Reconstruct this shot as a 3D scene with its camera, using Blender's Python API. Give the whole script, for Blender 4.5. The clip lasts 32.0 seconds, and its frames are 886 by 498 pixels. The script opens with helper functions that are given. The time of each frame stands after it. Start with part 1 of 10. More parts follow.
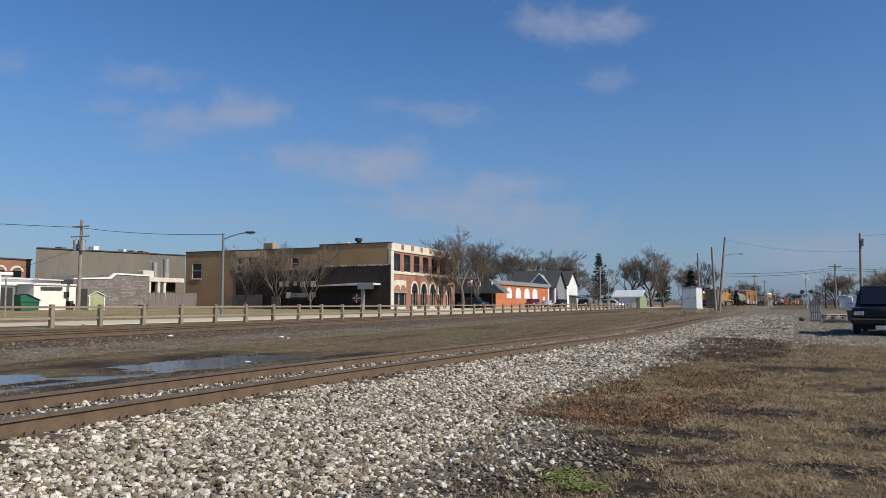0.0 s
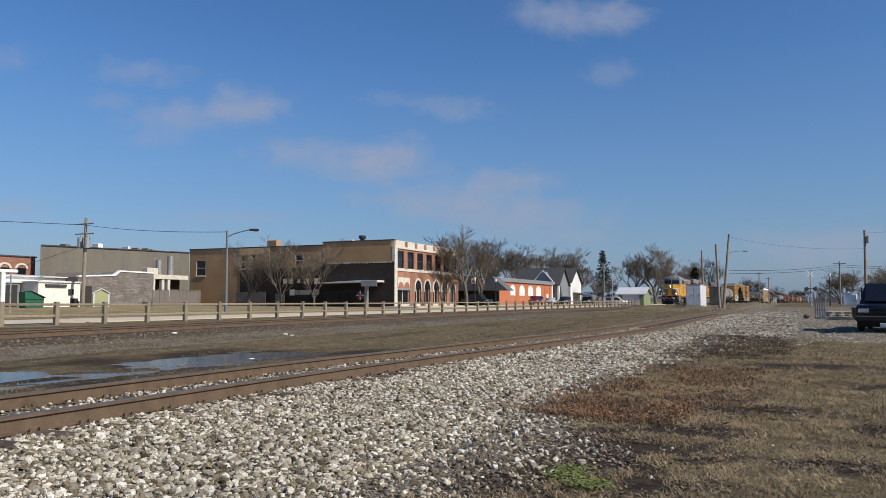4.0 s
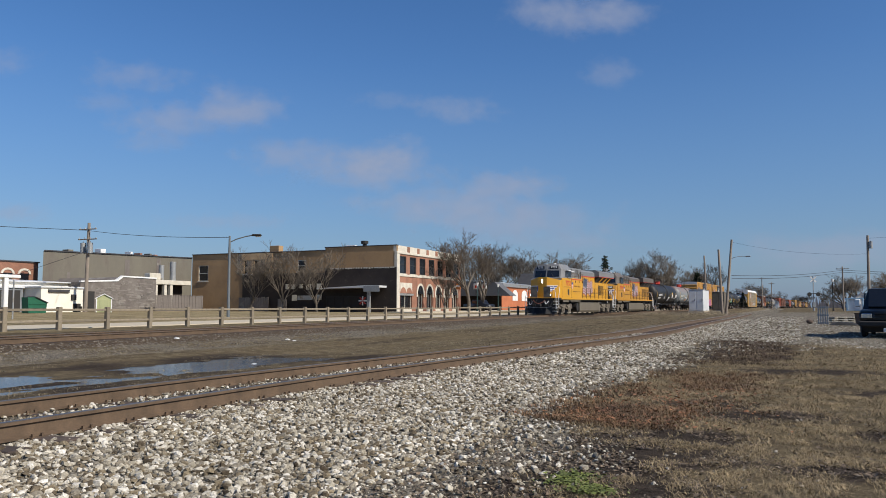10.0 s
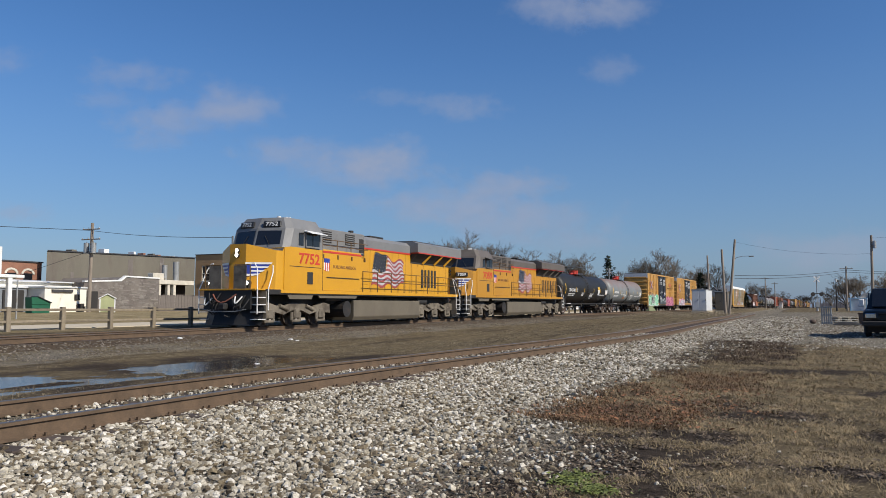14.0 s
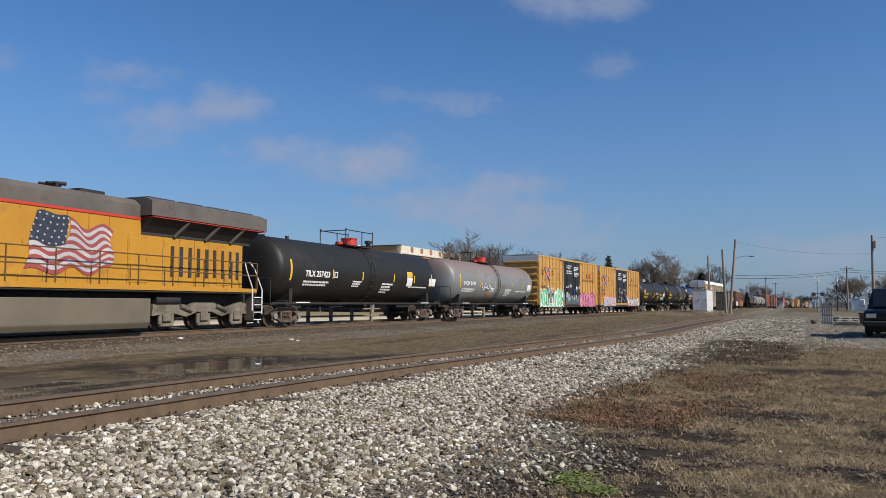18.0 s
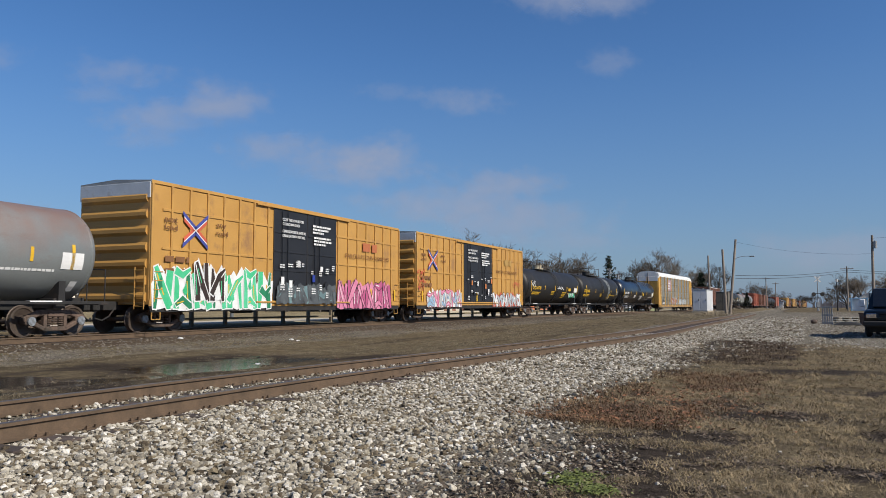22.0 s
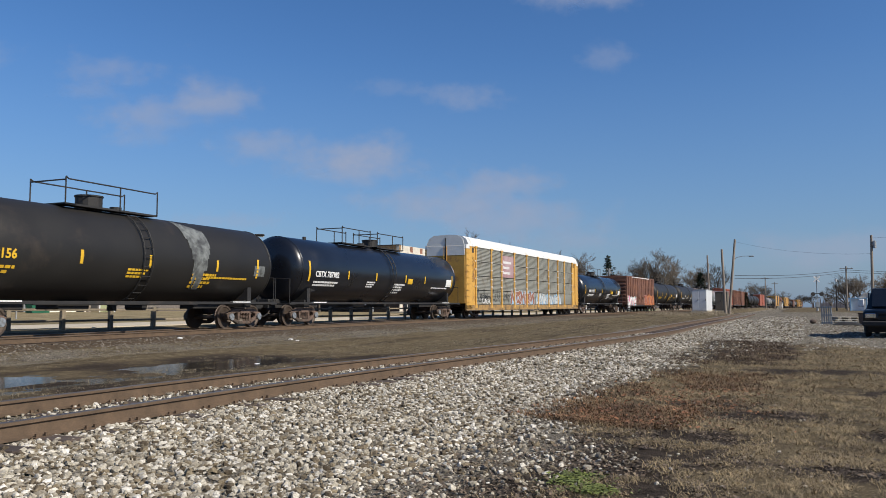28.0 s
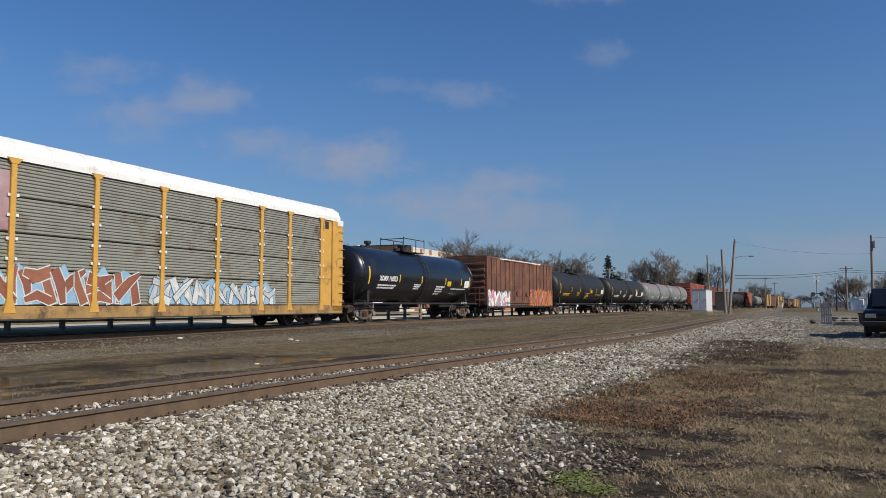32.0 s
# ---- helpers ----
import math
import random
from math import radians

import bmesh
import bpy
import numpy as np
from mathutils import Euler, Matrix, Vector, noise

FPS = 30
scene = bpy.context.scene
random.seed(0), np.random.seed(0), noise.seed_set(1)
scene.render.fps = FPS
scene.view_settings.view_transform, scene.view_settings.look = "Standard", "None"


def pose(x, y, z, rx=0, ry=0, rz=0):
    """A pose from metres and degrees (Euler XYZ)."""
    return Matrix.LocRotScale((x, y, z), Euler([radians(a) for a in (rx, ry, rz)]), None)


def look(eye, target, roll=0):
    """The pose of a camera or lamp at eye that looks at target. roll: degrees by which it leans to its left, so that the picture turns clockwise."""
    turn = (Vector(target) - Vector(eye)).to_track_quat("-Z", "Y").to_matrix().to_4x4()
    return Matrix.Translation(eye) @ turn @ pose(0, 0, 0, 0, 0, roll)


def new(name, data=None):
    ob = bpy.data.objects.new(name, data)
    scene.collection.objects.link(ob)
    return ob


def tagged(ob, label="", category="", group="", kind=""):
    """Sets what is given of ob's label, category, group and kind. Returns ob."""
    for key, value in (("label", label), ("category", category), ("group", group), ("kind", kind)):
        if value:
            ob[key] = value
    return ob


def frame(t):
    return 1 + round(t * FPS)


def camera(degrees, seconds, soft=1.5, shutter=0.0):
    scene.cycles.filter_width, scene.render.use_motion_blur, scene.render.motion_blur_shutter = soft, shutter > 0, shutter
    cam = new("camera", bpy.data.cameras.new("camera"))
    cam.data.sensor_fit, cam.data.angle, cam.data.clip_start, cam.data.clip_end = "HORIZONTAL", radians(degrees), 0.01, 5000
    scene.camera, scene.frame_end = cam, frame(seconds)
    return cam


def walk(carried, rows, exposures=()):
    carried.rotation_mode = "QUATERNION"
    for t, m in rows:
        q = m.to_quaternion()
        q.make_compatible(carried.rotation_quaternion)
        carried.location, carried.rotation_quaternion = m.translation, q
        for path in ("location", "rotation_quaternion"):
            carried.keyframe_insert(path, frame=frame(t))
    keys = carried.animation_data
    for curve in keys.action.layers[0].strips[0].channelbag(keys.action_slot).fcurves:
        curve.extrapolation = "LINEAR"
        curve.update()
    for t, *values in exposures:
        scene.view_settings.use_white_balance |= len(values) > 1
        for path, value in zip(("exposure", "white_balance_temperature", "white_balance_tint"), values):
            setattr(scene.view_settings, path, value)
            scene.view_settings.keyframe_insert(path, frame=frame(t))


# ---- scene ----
# ---------------------------------------------------------------- camera
SECONDS = 32.0
FOCAL = 1378.0                      # in units of a 1568-wide picture
YAW, TILT, EYE = 24.286, 4.272, 1.5
cam = camera(math.degrees(2 * math.atan(784 / FOCAL)), SECONDS, soft=0.6, shutter=0.06)
# slow settling of the head of the tripod: seconds, drift across, drift up and down
DRIFT = [(0.0, -16.7, -4.3), (0.5, -19.9, -5.8), (1.0, -22.2, -6.6), (1.5, -15.2, -7.7), (2.0, -12.1, -8.6),
         (2.5, -11.0, -9.0), (3.0, -10.4, -9.8), (3.5, -9.9, -10.4), (4.5, -9.9, -6.5), (5.5, -9.6, -1.3),
         (6.0, -8.5, 0.1), (7.0, -7.0, 0.2), (8.0, -6.9, 0.2), (9.0, -6.3, 0.3), (10.0, -5.4, 0.2),
         (10.7, -5.0, 0.1), (11.0, -4.0, 0.0), (11.5, -1.4, 0.0), (12.0, 0.0, 0.1), (16.0, 0.0, 0.1),
         (18.5, 1.2, 0.2), (24.0, 1.2, 0.2), (25.2, 0.2, 0.0), (32.0, 0.0, 0.0)]


def aim(dx, dy):
    """The camera's pose with its head turned by the drift."""
    yaw = math.degrees(math.atan2(dx, FOCAL * 1.08))
    tilt = math.degrees(math.atan2(dy, FOCAL))
    return pose(0, 0, EYE, 90 + TILT + tilt, 0, YAW + yaw)


# the clip's own metering: seconds and stops
METER = [(0.0, 0.10), (13.0, 0.10), (16.5, 0.08), (19.0, 0.15), (21.0, 0.10), (23.0, 0.04), (25.0, 0.04), (28.0, 0.14), (30.0, 0.04), (32.0, -0.05)]
walk(cam, [(t, aim(dx, dy)) for t, dx, dy in DRIFT], [(t, v, 6540, 10) for t, v in METER])

# ---------------------------------------------------------------- sky, sun, exposure
SUN_FROM = Vector((0.77, -0.09, 0.61)).normalized()
world = bpy.data.worlds.new("world")
scene.world = world
world.use_nodes = True
wn, wl = world.node_tree.nodes, world.node_tree.links
wn.clear()
w_out = wn.new("ShaderNodeOutputWorld")
w_bg = wn.new("ShaderNodeBackground")
w_bg.inputs["Strength"].default_value = 0.094
w_sky = wn.new("ShaderNodeTexSky")
w_sky.sky_type = "NISHITA"
w_sky.sun_disc = False
w_sky.sun_elevation = math.asin(SUN_FROM.z)
w_sky.sun_rotation = math.atan2(SUN_FROM.x, SUN_FROM.y)
w_sky.air_density, w_sky.dust_density, w_sky.ozone_density = 1.0, 0.7, 3.5
w_tone = wn.new("ShaderNodeHueSaturation")
w_tone.inputs["Saturation"].default_value = 1.2
wl.new(w_sky.outputs[0], w_tone.inputs["Color"])
w_tint = wn.new("ShaderNodeMix")
w_tint.data_type, w_tint.blend_type = "RGBA", "MULTIPLY"
w_tint.inputs[0].default_value = 1.0
w_tint.inputs[7].default_value = (0.92, 0.98, 1.13, 1)
wl.new(w_tone.outputs[0], w_tint.inputs[6])
# thin mauve haze low over the horizon
w_co = wn.new("ShaderNodeTexCoord")
w_xyz = wn.new("ShaderNodeSeparateXYZ")
wl.new(w_co.outputs["Generated"], w_xyz.inputs[0])
w_low = wn.new("ShaderNodeMapRange")
w_low.inputs["From Min"].default_value, w_low.inputs["From Max"].default_value = -0.02, 0.30
w_low.inputs["To Min"].default_value, w_low.inputs["To Max"].default_value = 0.66, 0.0
wl.new(w_xyz.outputs["Z"], w_low.inputs["Value"])
w_haze = wn.new("ShaderNodeMix")
w_haze.data_type = "RGBA"
w_haze.inputs[7].default_value = (1.32, 2.35, 4.2, 1)
wl.new(w_low.outputs[0], w_haze.inputs[0])
wl.new(w_tint.outputs[2], w_haze.inputs[6])
wl.new(w_haze.outputs[2], w_bg.inputs["Color"])
wl.new(w_bg.outputs[0], w_out.inputs["Surface"])
sun_data = bpy.data.lights.new("sun", "SUN")
sun_data.energy, sun_data.angle, sun_data.color = 4.9, radians(0.53), (1.0, 0.93, 0.82)
sun = new("sun", sun_data)
sun.matrix_world = look(SUN_FROM * 100, (0, 0, 0))
# ---------------------------------------------------------------- building helpers
rnd = random.Random(7)


def smooth(a, b, v):
    t = min(1.0, max(0.0, (v - a) / (b - a)))
    return t * t * (3 - 2 * t)


def lerp_list(xs, zs, v):
    if v <= xs[0]:
        return zs[0]
    for i in range(1, len(xs)):
        if v <= xs[i]:
            k = (v - xs[i - 1]) / (xs[i] - xs[i - 1])
            return zs[i - 1] + (zs[i] - zs[i - 1]) * k
    return zs[-1]


def thing(name, label, category, m=None, group="", kind=""):
    """An Empty at the base of a thing made of parts."""
    ob = tagged(new(name), label, category, group, kind)
    ob.empty_display_size = 0.1
    ob.matrix_world = m if m is not None else Matrix()
    return ob


def as_mesh(bm, name, flat=True):
    if isinstance(bm, bpy.types.Mesh):
        return bm
    me = bpy.data.meshes.new(name)
    bm.to_mesh(me)
    bm.free()
    if not flat:
        me.shade_smooth()
    return me


def part(name, bm, material, parent, label="", flat=True, m=None):
    """Links a bmesh (or a mesh) as ONE mesh object under a thing or a part."""
    me = as_mesh(bm, name, flat)
    if material is not None and not me.materials:
        me.materials.append(material)
    ob = new(name, me)
    ob.parent = parent
    if m is not None:
        ob.matrix_basis = m
    if label:
        ob["label"] = label
    return ob


def solid(name, bm, material, label, category, m=None, group="", kind="", flat=True):
    """A top-level thing that is one mesh."""
    me = as_mesh(bm, name, flat)
    if material is not None and not me.materials:
        me.materials.append(material)
    ob = tagged(new(name, me), label, category, group, kind)
    if m is not None:
        ob.matrix_world = m
    return ob


def box(bm, x0, x1, y0, y1, z0, z1, bevel=0.0, m=None):
    """A box between the given limits, its edges bevelled."""
    r = bmesh.ops.create_cube(bm, size=1.0)
    vs = r["verts"]
    mat = Matrix.Translation(((x0 + x1) / 2, (y0 + y1) / 2, (z0 + z1) / 2)) @ Matrix.Diagonal((x1 - x0, y1 - y0, z1 - z0, 1))
    if m is not None:
        mat = m @ mat
    bmesh.ops.transform(bm, matrix=mat, verts=vs)
    if bevel > 0:
        es = list({e for v in vs for e in v.link_edges})
        bmesh.ops.bevel(bm, geom=es, offset=bevel, segments=1, affect="EDGES")
    return bm


def nbox(*a, **k):
    return box(bmesh.new(), *a, **k)


def tube(bm, p0, p1, r0, r1=None, seg=8, caps=True):
    """A tapered round bar from p0 to p1."""
    p0, p1 = Vector(p0), Vector(p1)
    d = p1 - p0
    q = d.to_track_quat("Z", "Y").to_matrix().to_4x4()
    r = bmesh.ops.create_cone(bm, cap_ends=caps, cap_tris=False, segments=seg, radius1=r0, radius2=r0 if r1 is None else r1, depth=d.length)
    bmesh.ops.transform(bm, matrix=Matrix.Translation((p0 + p1) / 2) @ q, verts=r["verts"])
    return bm


def bent(bm, pts, r, seg=6):
    for a, b in zip(pts, pts[1:]):
        tube(bm, a, b, r, seg=seg)
    return bm


def prism(bm, outline, y0, y1, axis="y", m=None):
    """A closed outline of (a, z) pushed along an axis between y0 and y1."""
    def put(a, z, y):
        v = Vector((a, y, z)) if axis == "y" else Vector((y, a, z)) if axis == "x" else Vector((a, z, y))
        return m @ v if m is not None else v
    f = [bm.verts.new(put(a, z, y0)) for a, z in outline]
    b = [bm.verts.new(put(a, z, y1)) for a, z in outline]
    n = len(outline)
    fs = [bm.faces.new(f), bm.faces.new(b[::-1])]
    for i in range(n):
        fs.append(bm.faces.new((f[(i + 1) % n], f[i], b[i], b[(i + 1) % n])))
    bmesh.ops.recalc_face_normals(bm, faces=fs)
    return bm


def lathe(bm, profile, seg=28, m=None):
    """Turns a list of (radius, along y) about the y axis."""
    rings = []
    for r, y in profile:
        if r < 1e-4:
            rings.append([bm.verts.new(m @ Vector((0, y, 0)) if m is not None else (0, y, 0))])
        else:
            ring = []
            for i in range(seg):
                a = 2 * math.pi * i / seg
                v = Vector((r * math.cos(a), y, r * math.sin(a)))
                ring.append(bm.verts.new(m @ v if m is not None else v))
            rings.append(ring)
    fs = []
    for a, b in zip(rings, rings[1:]):
        for i in range(seg):
            j = (i + 1) % seg
            if len(a) == 1 and len(b) > 1:
                fs.append(bm.faces.new((a[0], b[i], b[j])))
            elif len(b) == 1 and len(a) > 1:
                fs.append(bm.faces.new((a[i], b[0], a[j])))
            elif len(a) > 1:
                fs.append(bm.faces.new((a[i], b[i], b[j], a[j])))
    bmesh.ops.recalc_face_normals(bm, faces=fs)
    return bm


def letters(text, height, width=None, depth=0.004, bold=0.0):
    """Raised letters as a mesh in the x-z plane facing +x after turning, origin at the lower left."""
    cu = bpy.data.curves.new("writing", "FONT")
    cu.body, cu.size, cu.extrude, cu.offset, cu.resolution_u = text, 1.0, depth, bold, 2
    ob = bpy.data.objects.new("writing", cu)
    scene.collection.objects.link(ob)
    dg = bpy.context.evaluated_depsgraph_get()
    me = bpy.data.meshes.new_from_object(ob.evaluated_get(dg))
    bpy.data.objects.remove(ob)
    xs = [v.co.x for v in me.vertices]
    ys = [v.co.y for v in me.vertices]
    sy = height / (max(ys) - min(ys))
    sx = sy if width is None else width / (max(xs) - min(xs))
    x0, y0 = min(xs), min(ys)
    for v in me.vertices:
        v.co = Vector(((v.co.x - x0) * sx, (v.co.y - y0) * sy, v.co.z))
    me.materials.clear()
    return me


# text lying on the +x side: its reading direction runs along +y, its top along +z
SIDE = Matrix(((0, 0, 1, 0), (1, 0, 0, 0), (0, 1, 0, 0), (0, 0, 0, 1)))
# text on a face that looks along -y: reads along +x
FRONT = Matrix(((1, 0, 0, 0), (0, 0, -1, 0), (0, 1, 0, 0), (0, 0, 0, 1)))


# ---------------------------------------------------------------- materials
def surf(name, c1, c2=None, scale=4.0, rough=0.7, metal=0.0, bump=0.15, fine=60.0, c3=None, wear=0.0, wear_scale=1.2,
         island=0.0, stretch=(1, 1, 1), spec=0.5, coat=0.0):
    """Paint, stone, wood or metal with variation at two scales, stains and fine relief."""
    ma = bpy.data.materials.new(name)
    ma.use_nodes = True
    n, l = ma.node_tree.nodes, ma.node_tree.links
    b = n["Principled BSDF"]
    b.inputs["Metallic"].default_value = metal
    b.inputs["Specular IOR Level"].default_value = spec
    b.inputs["Coat Weight"].default_value = coat
    tc = n.new("ShaderNodeTexCoord")
    mp = n.new("ShaderNodeMapping")
    mp.inputs["Scale"].default_value = stretch
    l.new(tc.outputs["Object"], mp.inputs["Vector"])
    big = n.new("ShaderNodeTexNoise")
    big.inputs["Scale"].default_value = scale
    big.inputs["Detail"].default_value = 5.0
    big.inputs["Roughness"].default_value = 0.62
    small = n.new("ShaderNodeTexNoise")
    small.inputs["Scale"].default_value = fine
    small.inputs["Detail"].default_value = 3.0
    for k in (big, small):
        l.new(mp.outputs[0], k.inputs["Vector"])
    c2 = c2 or tuple(v * 0.82 for v in c1)
    ramp = n.new("ShaderNodeValToRGB")
    ramp.color_ramp.elements[0].position, ramp.color_ramp.elements[1].position = 0.33, 0.67
    ramp.color_ramp.elements[0].color = (*c2, 1)
    ramp.color_ramp.elements[1].color = (*c1, 1)
    l.new(big.outputs["Fac"], ramp.inputs["Fac"])
    col = ramp.outputs["Color"]
    if wear > 0:
        wn_ = n.new("ShaderNodeTexNoise")
        wn_.inputs["Scale"].default_value = wear_scale
        wn_.inputs["Detail"].default_value = 8.0
        wn_.inputs["Roughness"].default_value = 0.7
        l.new(mp.outputs[0], wn_.inputs["Vector"])
        wr = n.new("ShaderNodeMapRange")
        wr.inputs["From Min"].default_value, wr.inputs["From Max"].default_value = 0.62 - 0.28 * wear, 0.74 - 0.22 * wear
        l.new(wn_.outputs["Fac"], wr.inputs["Value"])
        mx = n.new("ShaderNodeMix")
        mx.data_type = "RGBA"
        l.new(wr.outputs[0], mx.inputs[0])
        l.new(col, mx.inputs[6])
        mx.inputs[7].default_value = (*(c3 or (0.12, 0.07, 0.04)), 1)
        col = mx.outputs[2]
    grain = n.new("ShaderNodeMix")
    grain.data_type, grain.blend_type = "RGBA", "MULTIPLY"
    grain.inputs[0].default_value = 0.35
    gr = n.new("ShaderNodeMapRange")
    gr.inputs["From Min"].default_value, gr.inputs["From Max"].default_value = 0.3, 0.7
    gr.inputs["To Min"].default_value, gr.inputs["To Max"].default_value = 0.62, 1.12
    l.new(small.outputs["Fac"], gr.inputs["Value"])
    l.new(col, grain.inputs[6])
    l.new(gr.outputs[0], grain.inputs[7])
    col = grain.outputs[2]
    if island > 0:
        oi = n.new("ShaderNodeObjectInfo")
        ge = n.new("ShaderNodeNewGeometry")
        ad = n.new("ShaderNodeMath")
        ad.operation = "ADD"
        l.new(oi.outputs["Random"], ad.inputs[0])
        l.new(ge.outputs["Random Per Island"], ad.inputs[1])
        fr = n.new("ShaderNodeMath")
        fr.operation = "FRACT"
        l.new(ad.outputs[0], fr.inputs[0])
        ir = n.new("ShaderNodeMapRange")
        ir.inputs["To Min"].default_value, ir.inputs["To Max"].default_value = 1 - island, 1 + island
        l.new(fr.outputs[0], ir.inputs["Value"])
        im = n.new("ShaderNodeMix")
        im.data_type, im.blend_type = "RGBA", "MULTIPLY"
        im.inputs[0].default_value = 1.0
        l.new(col, im.inputs[6])
        l.new(ir.outputs[0], im.inputs[7])
        col = im.outputs[2]
    l.new(col, b.inputs["Base Color"])
    rr = n.new("ShaderNodeMapRange")
    rr.inputs["To Min"].default_value, rr.inputs["To Max"].default_value = max(0.03, rough - 0.12), min(1.0, rough + 0.12)
    l.new(big.outputs["Fac"], rr.inputs["Value"])
    l.new(rr.outputs[0], b.inputs["Roughness"])
    if bump > 0:
        bp = n.new("ShaderNodeBump")
        bp.inputs["Strength"].default_value = bump
        bp.inputs["Distance"].default_value = 0.02
        l.new(small.outputs["Fac"], bp.inputs["Height"])
        l.new(bp.outputs[0], b.inputs["Normal"])
    return ma


def glow(name, colour, power):
    ma = bpy.data.materials.new(name)
    ma.use_nodes = True
    b = ma.node_tree.nodes["Principled BSDF"]
    b.inputs["Base Color"].default_value = (*colour, 1)
    b.inputs["Emission Color"].default_value = (*colour, 1)
    b.inputs["Emission Strength"].default_value = power
    return ma


def glassy(name, colour, rough=0.05):
    """Dark window glass that mirrors the sky."""
    ma = surf(name, colour, scale=0.8, rough=rough + 0.12, bump=0.0, spec=0.7)
    return ma


M_YELLOW = surf("armour_yellow", (0.60, 0.305, 0.016), (0.54, 0.265, 0.014), 0.7, 0.42, bump=0.03, c3=(0.50, 0.25, 0.03), wear=0.1, wear_scale=2.2)
M_YELLOW2 = surf("dusty_armour_yellow", (0.47, 0.23, 0.018), (0.41, 0.195, 0.018), 0.8, 0.5, bump=0.03, c3=(0.30, 0.15, 0.03), wear=0.22, wear_scale=1.6)
M_BROWNGREY = surf("sooty_brown_grey_roof_paint", (0.13, 0.112, 0.095), (0.09, 0.075, 0.062), 0.9, 0.55, bump=0.04, wear=0.25, c3=(0.07, 0.055, 0.042))
M_LGREY = surf("roof_grey_paint", (0.20, 0.20, 0.197), (0.16, 0.16, 0.158), 0.9, 0.5, bump=0.04, wear=0.15, c3=(0.12, 0.11, 0.10))
M_TRUCK = surf("silver_grey_running_gear", (0.20, 0.172, 0.13), (0.125, 0.105, 0.078), 3.0, 0.7, bump=0.1, wear=0.5, c3=(0.07, 0.055, 0.04))
M_DARK = surf("black_underframe", (0.022, 0.021, 0.02), (0.014, 0.013, 0.012), 2.0, 0.7, bump=0.1, wear=0.3, c3=(0.05, 0.035, 0.025))
M_PLOW = surf("black_plough_paint", (0.018, 0.018, 0.02), (0.012, 0.012, 0.012), 2.0, 0.45, bump=0.05)
M_RED = surf("red_stripe_paint", (0.55, 0.045, 0.025), None, 1.0, 0.45, bump=0.02)
M_WHITE = surf("white_paint", (0.78, 0.78, 0.76), (0.66, 0.66, 0.64), 2.0, 0.5, bump=0.03)
M_BLUE = surf("blue_paint", (0.025, 0.05, 0.30), (0.02, 0.04, 0.24), 2.0, 0.45, bump=0.02)
M_WINDOW = glassy("dark_window_glass", (0.012, 0.014, 0.018))
M_LAMP = glow("lit_headlight", (1.0, 0.93, 0.78), 9.0)
M_GRILLE = surf("dark_grille", (0.03, 0.028, 0.026), None, 3.0, 0.8, bump=0.1)
M_WHEEL = surf("wheel_steel", (0.11, 0.085, 0.065), (0.07, 0.05, 0.04), 4.0, 0.6, metal=0.4, bump=0.08)
M_FTRUCK = surf("rusty_truck_casting", (0.15, 0.10, 0.075), (0.085, 0.055, 0.04), 4.0, 0.85, bump=0.15, wear=0.4, c3=(0.05, 0.04, 0.03))
M_TBLACK = surf("black_tank_paint", (0.021, 0.020, 0.018), (0.016, 0.015, 0.014), 0.5, 0.52, bump=0.03, wear=0.2, wear_scale=0.4, c3=(0.042, 0.034, 0.027), spec=0.3)
M_CREAMDOME = surf("cream_valve_dome", (0.50, 0.44, 0.30), (0.36, 0.30, 0.2), 2.0, 0.6, bump=0.05)
M_TNAVY = surf("glossy_blue_black_tank_paint", (0.008, 0.010, 0.015), (0.006, 0.007, 0.010), 0.5, 0.30, bump=0.015, wear=0.1, wear_scale=0.5, c3=(0.022, 0.022, 0.022), coat=0.2)
M_TGREY = surf("weathered_grey_tank_paint", (0.20, 0.215, 0.212), (0.155, 0.168, 0.166), 0.5, 0.5, bump=0.03, wear=0.12, wear_scale=0.45, c3=(0.15, 0.085, 0.06), stretch=(1, 0.35, 1))
